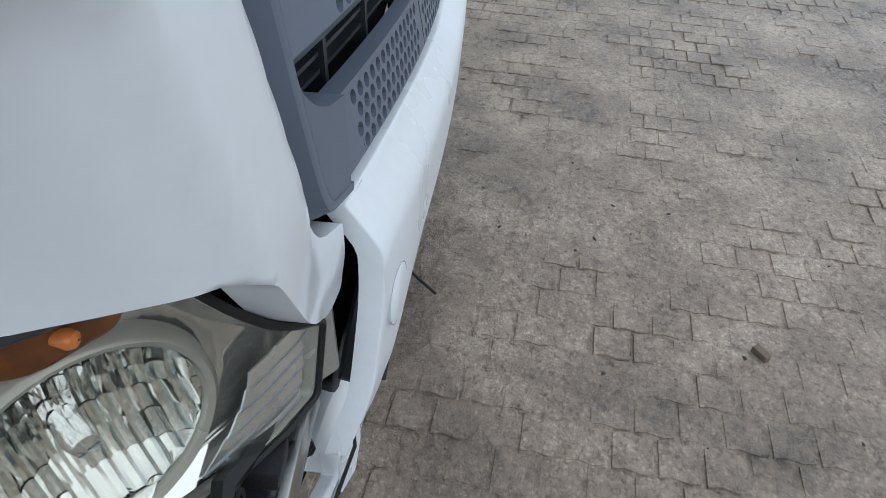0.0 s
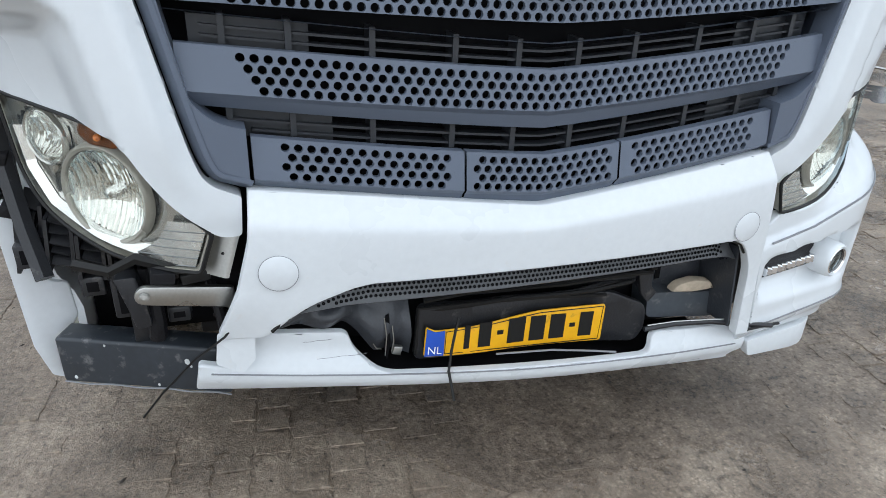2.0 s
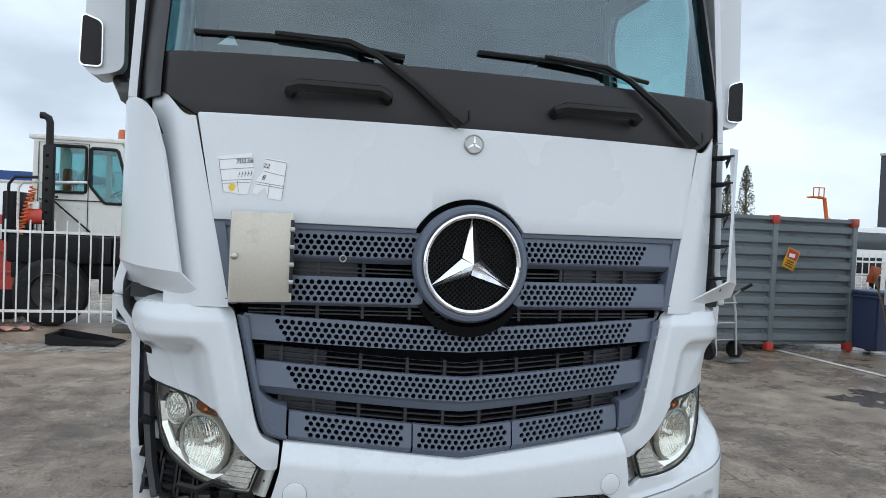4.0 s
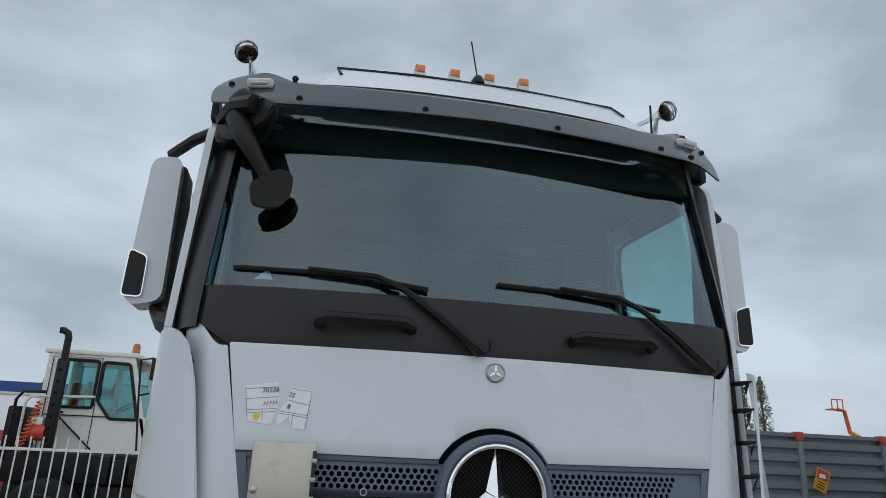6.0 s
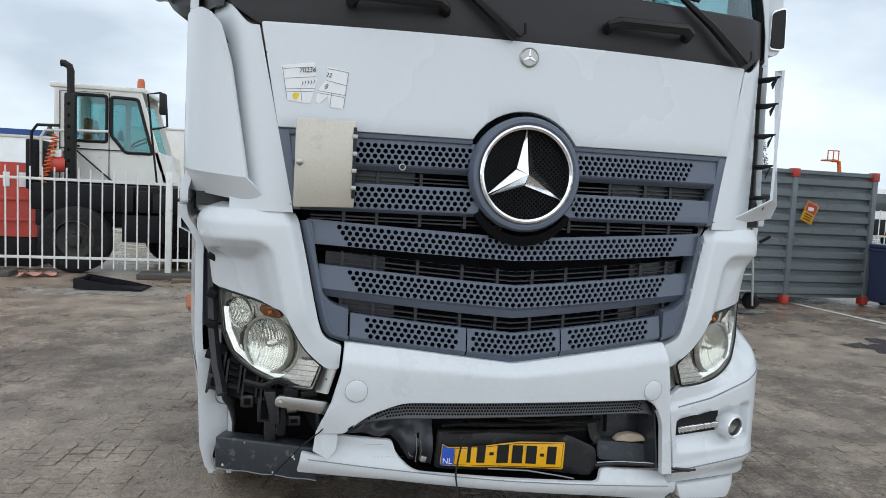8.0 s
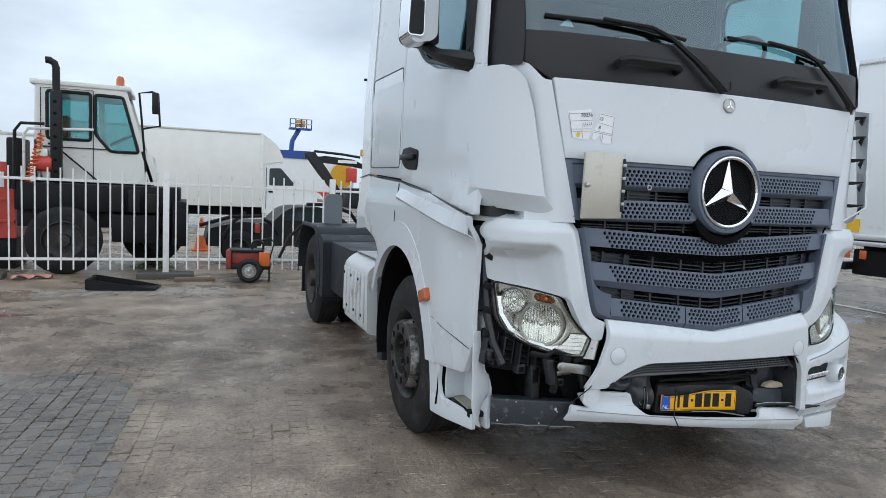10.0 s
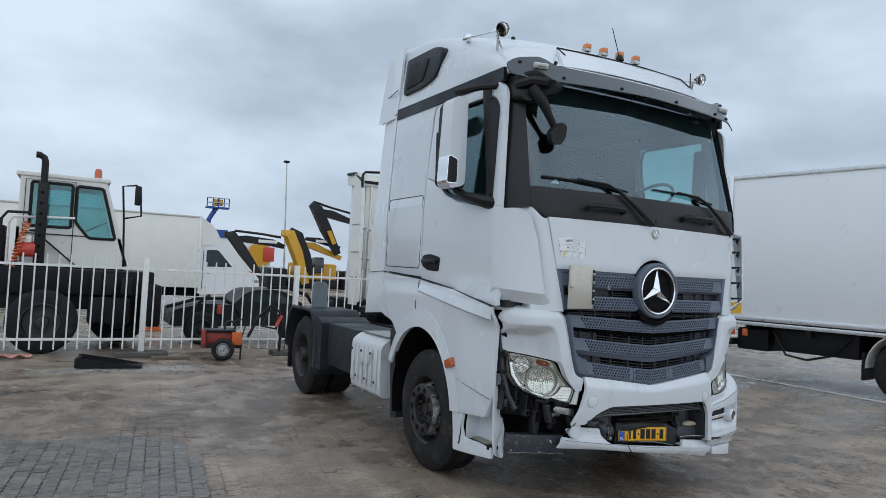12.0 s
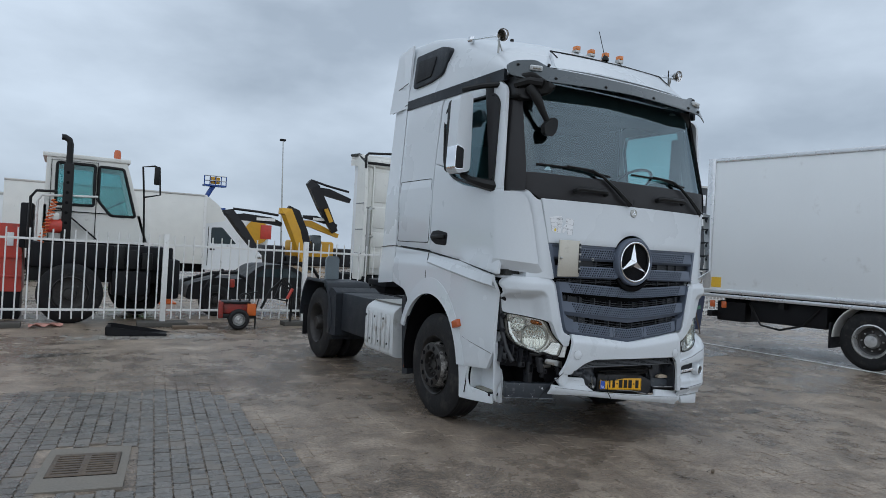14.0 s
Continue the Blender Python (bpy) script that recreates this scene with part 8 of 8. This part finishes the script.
tagged(part("red_white_tape", sheet(lambda u, v: (-4.9 + 0.5 * u, 8.5 + 0.2 * v + 0.1 * u, 0.02 + 0.05 * math.sin(7 * u + 3 * v) ** 2), 14, 4, 0.004, (0, 0, -1)), material("faded_red_tape", (0.5, 0.25, 0.2), 0.6, vary=0.4, scale=9), smooth=70), "crumpled red and white barrier tape", "tape")
cone = thing("traffic_cone", "orange traffic cone behind the fence", "traffic cone", at=(-2.2, 13.2, 0))
part("cone_body", lathe([(0.15, 0.03), (0.03, 0.72), (0.001, 0.73)], 20, "z"), ORANGE, cone)
part("cone_band", lathe([(0.1, 0.34), (0.073, 0.5)], 20, "z"), FENCE_WHITE, cone)
part("cone_base", box(-0.2, 0.2, -0.2, 0.2, 0, 0.035, 0.01), ORANGE, cone)

# red cart with a small wheel, black tray
cart = thing("wheeled_compressor", "small red and orange wheeled compressor cart", "cart", at=(-1.62, 8.1, 0), rz=-10)
CART_RED = material("worn_red_paint", (0.3, 0.035, 0.025), 0.5, vary=0.3, scale=9, dirt=(0.05, 0.04, 0.035), dirt_amount=0.4, dirt_scale=12)
part("frame", box(-0.33, 0.33, 0.03, 0.42, 0.2, 0.28, 0.01), INK, cart)
part("body", box(-0.28, 0.2, 0.06, 0.38, 0.28, 0.47, 0.02), CART_RED, cart)
part("side_guard", box(-0.34, -0.26, 0.0, 0.42, 0.2, 0.5, 0.012), CART_RED, cart)
part("orange_cover", box(0.16, 0.32, -0.01, 0.05, 0.26, 0.48, 0.012), ORANGE, cart)
part("top_tray", box(-0.3, 0.22, 0.02, 0.4, 0.47, 0.51, 0.01), INK, cart)
part("hose_coil", moved(lathe([(0.09 + 0.018 * math.cos(t), 0.025 * math.sin(t)) for t in [2 * math.pi * i / 8 for i in range(9)]], 20), pose(0.12, 0.2, 0.56)), INK, cart)
part("handle", rod([(0.3, 0.1, 0.3), (0.38, 0.1, 0.62), (0.33, 0.1, 0.7), (0.18, 0.1, 0.66)], 0.012, 6), INK, cart)
wheel_y(0.19, 0.1, RIM_SILVER, cart, (0.02, -0.04, 0.19), deep=0.02)
wheel_y(0.19, 0.1, RIM_SILVER, cart, (0.02, 0.45, 0.19), deep=0.02)
part("stand", box(0.3, 0.33, 0.05, 0.08, 0.0, 0.3), INK, cart)
tray = thing("black_tray", "flat black plastic tray lying on the paving", "tray", at=(-3.3, 7.55, 0.0), rz=-8)
part("tray_floor", box(-0.42, 0.4, -0.16, 0.2, 0.01, 0.03, 0.004), DARK, tray)
part("tray_wall", prism([(-0.45, 0.01), (-0.5, 0.16), (-0.44, 0.17), (0.1, 0.09), (0.42, 0.03), (0.4, 0.01)], 0.2, 0.215, "y"), DARK, tray)
part("tray_wall", prism([(-0.45, 0.01), (-0.5, 0.14), (-0.44, 0.15), (0.1, 0.07), (0.42, 0.03), (0.4, 0.01)], -0.175, -0.16, "y"), DARK, tray)
part("tray_end", box(-0.5, -0.44, -0.17, 0.21, 0.01, 0.15, 0.01), DARK, tray)
plank = tagged(part("plank", box(-2.7, -2.1, 8.25, 8.4, 0.0, 0.05, 0.006), WOOD), "short weathered grey plank on the ground", "plank")

# far left: parked cars, red pickup, trailer, green bank, blue roof
car_m = fillet([(-2.1, 0.35, 0.1), (-2.1, 0.8, 0.15), (-1.4, 0.95, 0.2), (-0.8, 1.45, 0.3), (0.6, 1.45, 0.3), (1.2, 0.95, 0.2), (2.0, 0.85, 0.2), (2.1, 0.4, 0.1)], 0.1)
for i, (x, y, mt, sc, lb) in enumerate(((-7.6, 14.0, RED, 1.05, "red pickup parked beyond the fence"), (-13.0, 30.0, FAR_WHITE, 1.25, "white van parked in the distance"), (-16.5, 31.0, FAR_WHITE, 1.2, "white van parked in the distance"), (-18.5, 33.0, ALU, 1.1, "grey car parked in the distance"), (-10.5, 26.0, FAR_WHITE, 1.1, "white car parked in the distance"))):
    cr = thing("parked_car", lb, "car", "far parked cars", at=(x, y, 0))
    b = part("body", moved(prism(car_m, -0.85, 0.85, "y", 0.06), Matrix.Scale(sc, 4)), mt, cr)
    part("side_window", moved(prism(fillet([(-1.15, 0.98), (-0.75, 1.36), (0.55, 1.36), (0.95, 0.98)], 0.08), -0.865, -0.85, "y"), Matrix.Scale(sc, 4)), DARKGLASS, b)
    for xx in (-1.35, 1.35):
        wheel_y(0.33 * sc, 0.2, RIM, cr, (xx * sc, -0.72 * sc, 0.33 * sc))
trl = thing("white_trailer", "long white box trailer behind the tractor", "trailer", at=(-9.6, 26.0, 0))
part("box_body", box(-6, 5.6, 1.5, 3.8, 1.0, 3.05, 0.03), FAR_WHITE, trl)
part("top_rail", box(-6, 5.62, 1.47, 3.8, 2.98, 3.1, 0.01), ALU, trl)
for x in (-4.5, -3.3, 3.8):
    wheel_y(0.5, 0.3, RIM, trl, (x, 1.8, 0.5))
bank = tagged(part("grass_bank", sheet(lambda u, v: (-120 + 150 * u, 62 + 30 * v, 5.1 * math.sin(math.pi * 0.5 * min(1, v * 2.6)) * (1 - smoothstep(0.55, 0.95, u)) + 0.3 * math.sin(u * 20)), 40, 8, 0.3, (0, 0, -1)), GREEN, smooth=80), "low green grass bank in the distance", "bank", kind="structure")
hall = thing("far_hall", "long hall with a blue roof edge", "building")
part("wall", box(-60, -27.2, 95, 110, 0, 5.7), FACADE, hall)
part("blue_edge", box(-60.2, -27, 94.8, 110, 5.7, 7.4), BLUE, hall)

# ---- right side: bin, hand truck, fence, trucks, building ----
bin_ = thing("wheelie_bin", "dark blue plastic wheelie bin beside the container", "bin", at=(8.85, 6.85, 0))
BINB = material("bin_blue", (0.035, 0.05, 0.11), 0.5, vary=0.12)
bb = bmesh.new()
bmesh.ops.create_cube(bb, size=1)
for v in bb.verts:
    k = 0.8 if v.co.z < 0 else 1.0
    v.co = (v.co.x * 0.56 * k, v.co.y * 0.66 * k, 0.55 + v.co.z * 0.92)
bmesh.ops.bevel(bb, geom=bb.edges[:], offset=0.025, segments=2, affect="EDGES")
part("body", bb, BINB, bin_)
part("lid", box(-0.3, 0.3, -0.36, 0.36, 1.0, 1.06, 0.02), BINB, bin_)
part("rim", box(-0.31, 0.31, -0.35, 0.35, 0.95, 0.99, 0.01), BINB, bin_)
part("sticker", moved(box(-0.1, 0.1, -0.004, 0.0, -0.04, 0.04), pose(0.02, -0.312, 0.62, 0, -15, 0)), material("green_sticker", (0.1, 0.3, 0.2), 0.5), bin_)
for x in (-0.22, 0.22):
    part("wheel", moved(lathe([(0.1, -0.03), (0.1, 0.03), (0.001, 0.03)], 16, "x", False), pose(x, 0.3, 0.1)), RUBBER, bin_)
tagged(part("spade", rod([(8.5, 6.55, 1.35), (8.72, 6.4, 0.3), (8.78, 6.36, 0.02)], 0.018, 6), WOOD), "brown wooden spade handle leaning on the container", "spade")
part("blade", moved(box(-0.1, 0.1, -0.008, 0.008, -0.15, 0.12, 0.006), pose(8.5, 6.56, 1.35, 10, 10, 0)), ORANGE_BROWN, bpy.data.objects["spade"])
ht = thing("hand_truck", "steel hand truck with black grips", "hand truck", at=(5.72, 6.35, 0), rz=10)
for x in (-0.2, 0.2):
    part("side_tube", rod([(x, 0.0, 0.08), (x, 0.05, 0.7), (x, 0.1, 0.95), (x + 0.03, 0.0, 1.05)], 0.018, 8), STEEL, ht)
    part("grip", rod([(x + 0.03, 0.0, 1.05), (x + 0.12, -0.12, 1.15)], 0.025, 8), INK, ht)
    part("wheel", moved(lathe([(0.13, -0.035), (0.14, 0.0), (0.13, 0.035), (0.05, 0.035), (0.001, 0.03)], 20, "x"), pose(x * 1.3, 0.1, 0.14)), RUBBER, ht)
for z in (0.3, 0.55, 0.85):
    part("cross_bar", rod([(-0.2, 0.04, z), (0.2, 0.04, z)], 0.014, 6), STEEL, ht)
part("toe_plate", box(-0.22, 0.22, -0.25, 0.02, 0.02, 0.035), STEEL, ht)
sg = part("warning_sign", moved(box(-0.12, 0.12, -0.006, 0.0, -0.17, 0.17, 0.003), pose(2.12, -0.03, 1.53, 0, 22, 0)), YELLOW, cont, "yellow and red warning sign with dark bars")
part("red_field", moved(box(-0.1, 0.1, -0.008, -0.006, 0.0, 0.15), pose(2.12, -0.03, 1.53, 0, 22, 0)), RED, sg)
part("pale_shape", moved(box(-0.05, 0.06, -0.01, -0.008, 0.03, 0.09, 0.0), pose(2.12, -0.03, 1.53, 0, 10, 0)), PAPER, sg)
for k in range(3):
    part("dark_bar", moved(box(-0.07, 0.07, -0.008, -0.006, -0.05 - 0.04 * k, -0.035 - 0.04 * k), pose(2.12, -0.03, 1.53, 0, 22, 0)), INK, sg)

for x0 in (9.2, 11.8, 14.4, 17.0, 19.6):
    fence_panel(x0 + 0.06, x0 + 2.56, 9.5)
    p = thing("fence_post", "square white steel fence post", "fence post", "yard fence posts", at=(x0, 9.5, 0))
    part("post", box(-0.045, 0.045, -0.045, 0.045, 0.0, 1.68, 0.005), FENCE_WHITE, p)
    part("rail_stub", box(-0.062, 0.064, -0.02, 0.02, 0.27, 0.31), FENCE_WHITE, p)
wt = thing("parked_lorry", "white lorry cab parked in the distance", "lorry", "far lorries", at=(23.6, 22, 0))
part("cab", box(-0.9, 1.6, 0, 2.2, 0.6, 2.75, 0.12), FAR_WHITE, wt)
part("windscreen", box(-0.8, 1.5, -0.02, 0.02, 1.75, 2.5, 0.02), DARKGLASS, wt)
part("grille", box(-0.6, 1.3, -0.02, 0.02, 0.7, 1.4, 0.02), DARK, wt)
for x in (-0.7, 1.4):
    wheel_y(0.5, 0.3, RIM, wt, (x, 0.4, 0.5))
bt = thing("parked_lorry", "dark blue lorry cab parked in the distance", "lorry", "far lorries", at=(33.5, 28.5, 0))
part("cab", box(-1.2, 1.3, 0, 2.2, 0.6, 3.1, 0.12), BLUE, bt)
part("windscreen", box(-1.1, 1.2, -0.02, 0.02, 1.9, 2.8, 0.02), DARKGLASS, bt)
part("grille", box(-0.9, 1.0, -0.02, 0.02, 0.7, 1.5, 0.02), DARK, bt)
for x in (-1.0, 1.0):
    wheel_y(0.5, 0.3, RIM, bt, (x, 0.4, 0.5))
ofc = thing("office_block", "dark grey clad building with scattered small windows", "building", at=(70, 62, 0))
part("wall", box(-1.5, 24, 0, 3, 0, 13.2), FACADE, ofc)
part("roof_edge", box(-1.6, 24.1, -0.1, 3.1, 13.2, 13.5), ALU, ofc)
rw = random.Random(3)
for k in range(4):
    for j in range(6):
        x = -0.5 + 3.2 * j + rw.uniform(-0.8, 0.8)
        part("window", box(x, x + 0.9, -0.05, 0.02, 1.6 + 3.0 * k, 3.2 + 3.0 * k, 0.02), BOXW, ofc)
ol = thing("boom_lift", "orange boom lift with its basket raised", "lift", at=(56, 60, 0))
part("boom", rod([(0.6, 0, 5.0), (0.2, 0, 7.2), (-0.6, 0, 7.3)], 0.2, 8), ORANGE, ol)
part("lower_boom", rod([(0.6, 0, 5.0), (3.5, 0, 3.8), (6, 0, 1.0)], 0.25, 8), YELLOW, ol)
part("basket", box(-1.7, -0.3, -0.5, 0.5, 7.2, 7.35, 0.03), ORANGE, ol)
for x in (-1.7, -1.0, -0.35):
    part("basket_post", rod([(x, -0.5, 7.2), (x, -0.5, 8.3)], 0.06, 5), ORANGE, ol)
part("basket_rail", rod([(-1.7, -0.5, 8.3), (-0.3, -0.5, 8.3)], 0.06, 5), ORANGE, ol)
part("base", box(5, 8, -1, 1, 0.0, 1.4, 0.1), ORANGE, ol)


def poplar(at, h, seed):
    r = random.Random(seed)
    t = thing("tree", "slender bare-leaved poplar in the distance", "tree", "far trees", at=at)
    part("trunk", rod([(0, 0, 0), (0.1, 0, h * 0.5), (0, 0.1, h * 0.95)], 0.2, 7, radii=[0.24, 0.15, 0.04]), WOOD, t)
    bm = bmesh.new()
    for k in range(50):
        z = h * r.uniform(0.12, 0.9)
        a = r.uniform(0, 6.28)
        l_ = h * 0.13 * (1.1 - z / h) + 0.3
        rod([(0, 0, z), (math.cos(a) * l_ * 0.5, math.sin(a) * l_ * 0.5, z + l_ * 0.8), (math.cos(a) * l_ * 0.7, math.sin(a) * l_ * 0.7, z + l_ * 1.6)], 0.03, 3, bm=bm, radii=[0.05, 0.03, 0.01])
    part("limbs", bm, WOOD, t, smooth=0)
    vs, fs = [], []
    for k in range(1800):
        z = h * (0.08 + 0.92 * r.random())
        w = 0.09 * h * math.sin(math.pi * min(1, 0.12 + 0.88 * z / h)) ** 0.7 + 0.1
        a, q = r.uniform(0, 6.28), w * math.sqrt(r.random())
        c = Vector((math.cos(a) * q, math.sin(a) * q, z))
        d = Vector((r.uniform(-1, 1), r.uniform(-1, 1), r.uniform(-1, 1))).normalized() * r.uniform(0.05, 0.13)
        e = d.orthogonal() * 0.8
        b = len(vs)
        vs += [c - d, c + e, c + d, c - e]
        fs.append((b, b + 1, b + 2, b + 3))
    me = bpy.data.meshes.new("crown")
    me.from_pydata(vs, [], fs)
    me.materials.append(LEAF)
    o = new("crown", me)
    o.parent = t


LEAF = material("sparse_leaf", (0.09, 0.1, 0.06), 0.8, vary=0.3)
poplar((46.3, 60, 0), 10.2, 1)
poplar((44.8, 61, 0), 9.2, 2)
for i, x in enumerate((-26, -31, -23, 58, 62)):
    poplar((x, 88 if x < 0 else 75, 3.0 if x < 0 else 0), 4.5, 10 + i)

# ---- drain, small litter, painted line ----
dr = thing("yard_drain", "rectangular iron drain grate set in concrete", "drain", at=(-4.235, 0.86, 0), rz=-8)
part("concrete_frame", prism([(-0.27, -0.5), (0.27, -0.5), (0.27, 0.42), (-0.27, 0.42)], -0.05, 0.003, "z", 0.004), material("pale_concrete", (0.2, 0.178, 0.148), 0.7, vary=0.2, bump=0.3), dr)
part("grate_rim", prism([(-0.215, -0.24), (0.215, -0.24), (0.215, 0.25), (-0.215, 0.25)], -0.04, 0.006, "z"), VOID, dr)
RUST = material("rusty_iron", (0.12, 0.09, 0.066), 0.55, 0.3, vary=0.35, scale=14, fine=120, bump=0.4, dirt=(0.2, 0.15, 0.1), dirt_amount=0.3, dirt_scale=18)
for c in (-0.1, 0.1):
    for k in range(9):
        part("grate_bar", box(c - 0.085, c + 0.085, -0.222 + 0.052 * k, -0.19 + 0.052 * k, 0.0, 0.012, 0.003), RUST, dr)
part("grate_spine", box(-0.022, 0.022, -0.235, 0.245, 0.0, 0.013, 0.003), RUST, dr)
for sx in (-1, 1):
    part("grate_edge", box(min(sx * 0.182, sx * 0.213), max(sx * 0.182, sx * 0.213), -0.238, 0.248, 0.0, 0.012, 0.003), RUST, dr)
for yy in (-0.238, 0.218):
    part("grate_edge", box(-0.213, 0.213, yy, yy + 0.03, 0.0, 0.0115, 0.003), RUST, dr)
line = tagged(part("painted_line", sheet(lambda u, v: (7.1 + 0.25 * math.sin(u * 3) + 0.09 * v, 9.0 - 11 * u, 0.016), 40, 1, 0.006, (0, 0, -1)), FENCE_WHITE), "worn pale concrete channel strip along the yard", "channel", kind="structure")
tagged(part("wood_offcut", moved(box(-0.025, 0.025, -0.012, 0.012, 0, 0.022, 0.004), pose(0.06, -0.9, 0.004, 0, 0, 35)), WOOD), "small split piece of wood on the paving", "wood offcut")
rl = random.Random(8)
LITTER = material("dark_litter", (0.035, 0.028, 0.022), 0.7, vary=0.4)


def scatter(name, count, sizes, mat, label, flat, spread):
    """Small lumps strewn over the yard as one loose layer."""
    vs, fs = [], []
    while len(vs) < count * 7:
        x, y = spread()
        if noise.noise((x * 1.6, y * 1.6, 12)) < rl.uniform(-0.5, 0.35):
            continue
        z = mud_height(x, y) - 0.001
        s_, a, b = rl.uniform(*sizes), rl.uniform(0, 6.28), len(vs)
        long_ = rl.uniform(0.8, 2.2)
        for k in range(6):
            t, q = a + 1.047 * k, rl.uniform(0.7, 1.2)
            u, v = s_ * q * long_ * math.cos(1.047 * k), s_ * q * math.sin(1.047 * k)
            vs.append((x + u * math.cos(a) - v * math.sin(a), y + u * math.sin(a) + v * math.cos(a), z))
        vs.append((x + s_ * rl.uniform(-0.3, 0.3), y, z + s_ * flat))
        fs.extend((b + k, b + (k + 1) % 6, b + 6) for k in range(6))
    me_ = bpy.data.meshes.new(name)
    me_.from_pydata(vs, [], fs)
    me_.materials.append(mat)
    tagged(new(name, me_), label, "grit", kind="stuff")


scatter("grit", 1600, (0.003, 0.008), LITTER, "scattered dark grit and crumbs on the yard", 0.6, lambda: (rl.uniform(-5.5, 4), rl.uniform(-2.5, 6)))
scatter("mud_crumbs", 9000, (0.003, 0.009), MUD, "trodden wet mud crumbs on the yard", 0.45, lambda: (rl.gauss(-0.8, 1.6), rl.gauss(-0.4, 1.4)))

# ---- pavers: double-T stones, the nearest as single pieces ----
PAVER = MUD
GREY_PAVER = material("wet_grey_paver", (0.15, 0.136, 0.12), 0.3, vary=0.3, scale=6, fine=90, bump=0.5, random_tone=0.2, dirt=(0.2, 0.165, 0.13), dirt_amount=0.35, dirt_scale=3, rough_vary=0.15)
PALE_PAVER = material("clean_wet_paver", (0.29, 0.265, 0.235), 0.35, vary=0.25, scale=5, fine=70, bump=0.4, random_tone=0.2)


def paver_outline(inset=0.0045):
    """A small wavy-edged stone, about 11 cm either way."""
    side = [(-0.054 + inset, 0.06), (-0.02, 0.054), (0.02, 0.062), (0.054 - inset, 0.055)]
    top = [(h - inset, a) for a, h in side]
    return top + [(-h + inset, a) for a, h in [(0.054 - inset, 0.057), (0.02, 0.05), (-0.02, 0.058), (-0.054 + inset, 0.052)]]


def paver_geometry():
    out = paver_outline()
    n = len(out)
    verts = [(x * 0.965, y * 0.965, 0.0) for x, y in out] + [(x, y, -0.004) for x, y in out] + [(x, y, -0.03) for x, y in out]
    faces = [tuple(range(n))[::-1]]
    for i in range(n):
        j = (i + 1) % n
        faces.append((i, j, n + j, n + i)[::-1])
        faces.append((n + i, n + j, 2 * n + j, 2 * n + i)[::-1])
    return verts, faces


def pavers():
    pv, pf = paver_geometry()
    # the outline runs clockwise or not: make the top face look up
    me1 = bpy.data.meshes.new("paver")
    me1.from_pydata(pv, [], pf)
    me1.update()
    if me1.polygons[0].normal.z < 0:
        pf = [f[::-1] for f in pf]
        me1 = bpy.data.meshes.new("paver")
        me1.from_pydata(pv, [], pf)
    me1.materials.append(PAVER)
    rng = random.Random(11)
    ca, sa = math.cos(radians(-6)), math.sin(radians(-6))
    verts, faces, single, tint = [], [], [], []
    for i in range(-60, 50):
        for j in range(-40, 84):
            u, v = 0.112 * i, 0.109 * j + (0.054 if i % 2 else 0.0)
            x, y = ca * u - sa * v, sa * u + ca * v
            bare = 7.05 < y < 7.6 and -4.4 < x < -2.0
            if not ((-5.8 < x < 4.4 and -2.6 < y < 6.2) or bare) or (-4.52 < x < -3.93 and 0.3 < y < 1.35):
                continue
            if mud_height(x, y) > 0.007:
                continue
            z, tx, ty = rng.uniform(-0.003, 0.002), rng.uniform(-0.02, 0.02), rng.uniform(-0.02, 0.02)
            if 0.0 < x < 2.8 and -1.8 < y < 1.1 and len(single) < 300:
                single.append((x, y, z, tx, ty))
                continue
            b = len(verts)
            for a, c, d in pv:
                verts.append((x + ca * a - sa * c, y + sa * a + ca * c, z + d + tx * a + ty * c))
            faces.extend(tuple(b + k for k in f) for f in pf)
            tint.extend([1 if bare else 2 if smoothstep(-2.2, -3.6, x) * smoothstep(4.5, 2.0, y) > 0.45 + 0.3 * noise.noise((x, y, 2)) else 0] * len(pf))
    me = bpy.data.meshes.new("paving")
    me.from_pydata(verts, [], faces)
    me.materials.append(PAVER)
    me.materials.append(PALE_PAVER)
    me.materials.append(GREY_PAVER)
    me.polygons.foreach_set("material_index", tint)
    st_ = new("paving", me)
    st_.parent = GROUND
    tagged(st_, "worn grey interlocking concrete pavers", "", kind="stuff")
    for x, y, z, tx, ty in single:
        o = new("paver", me1)
        o.matrix_basis = Matrix.Translation((x, y, z)) @ Euler((ty, -tx, radians(-6))).to_matrix().to_4x4()
        o.parent = GROUND


pavers()
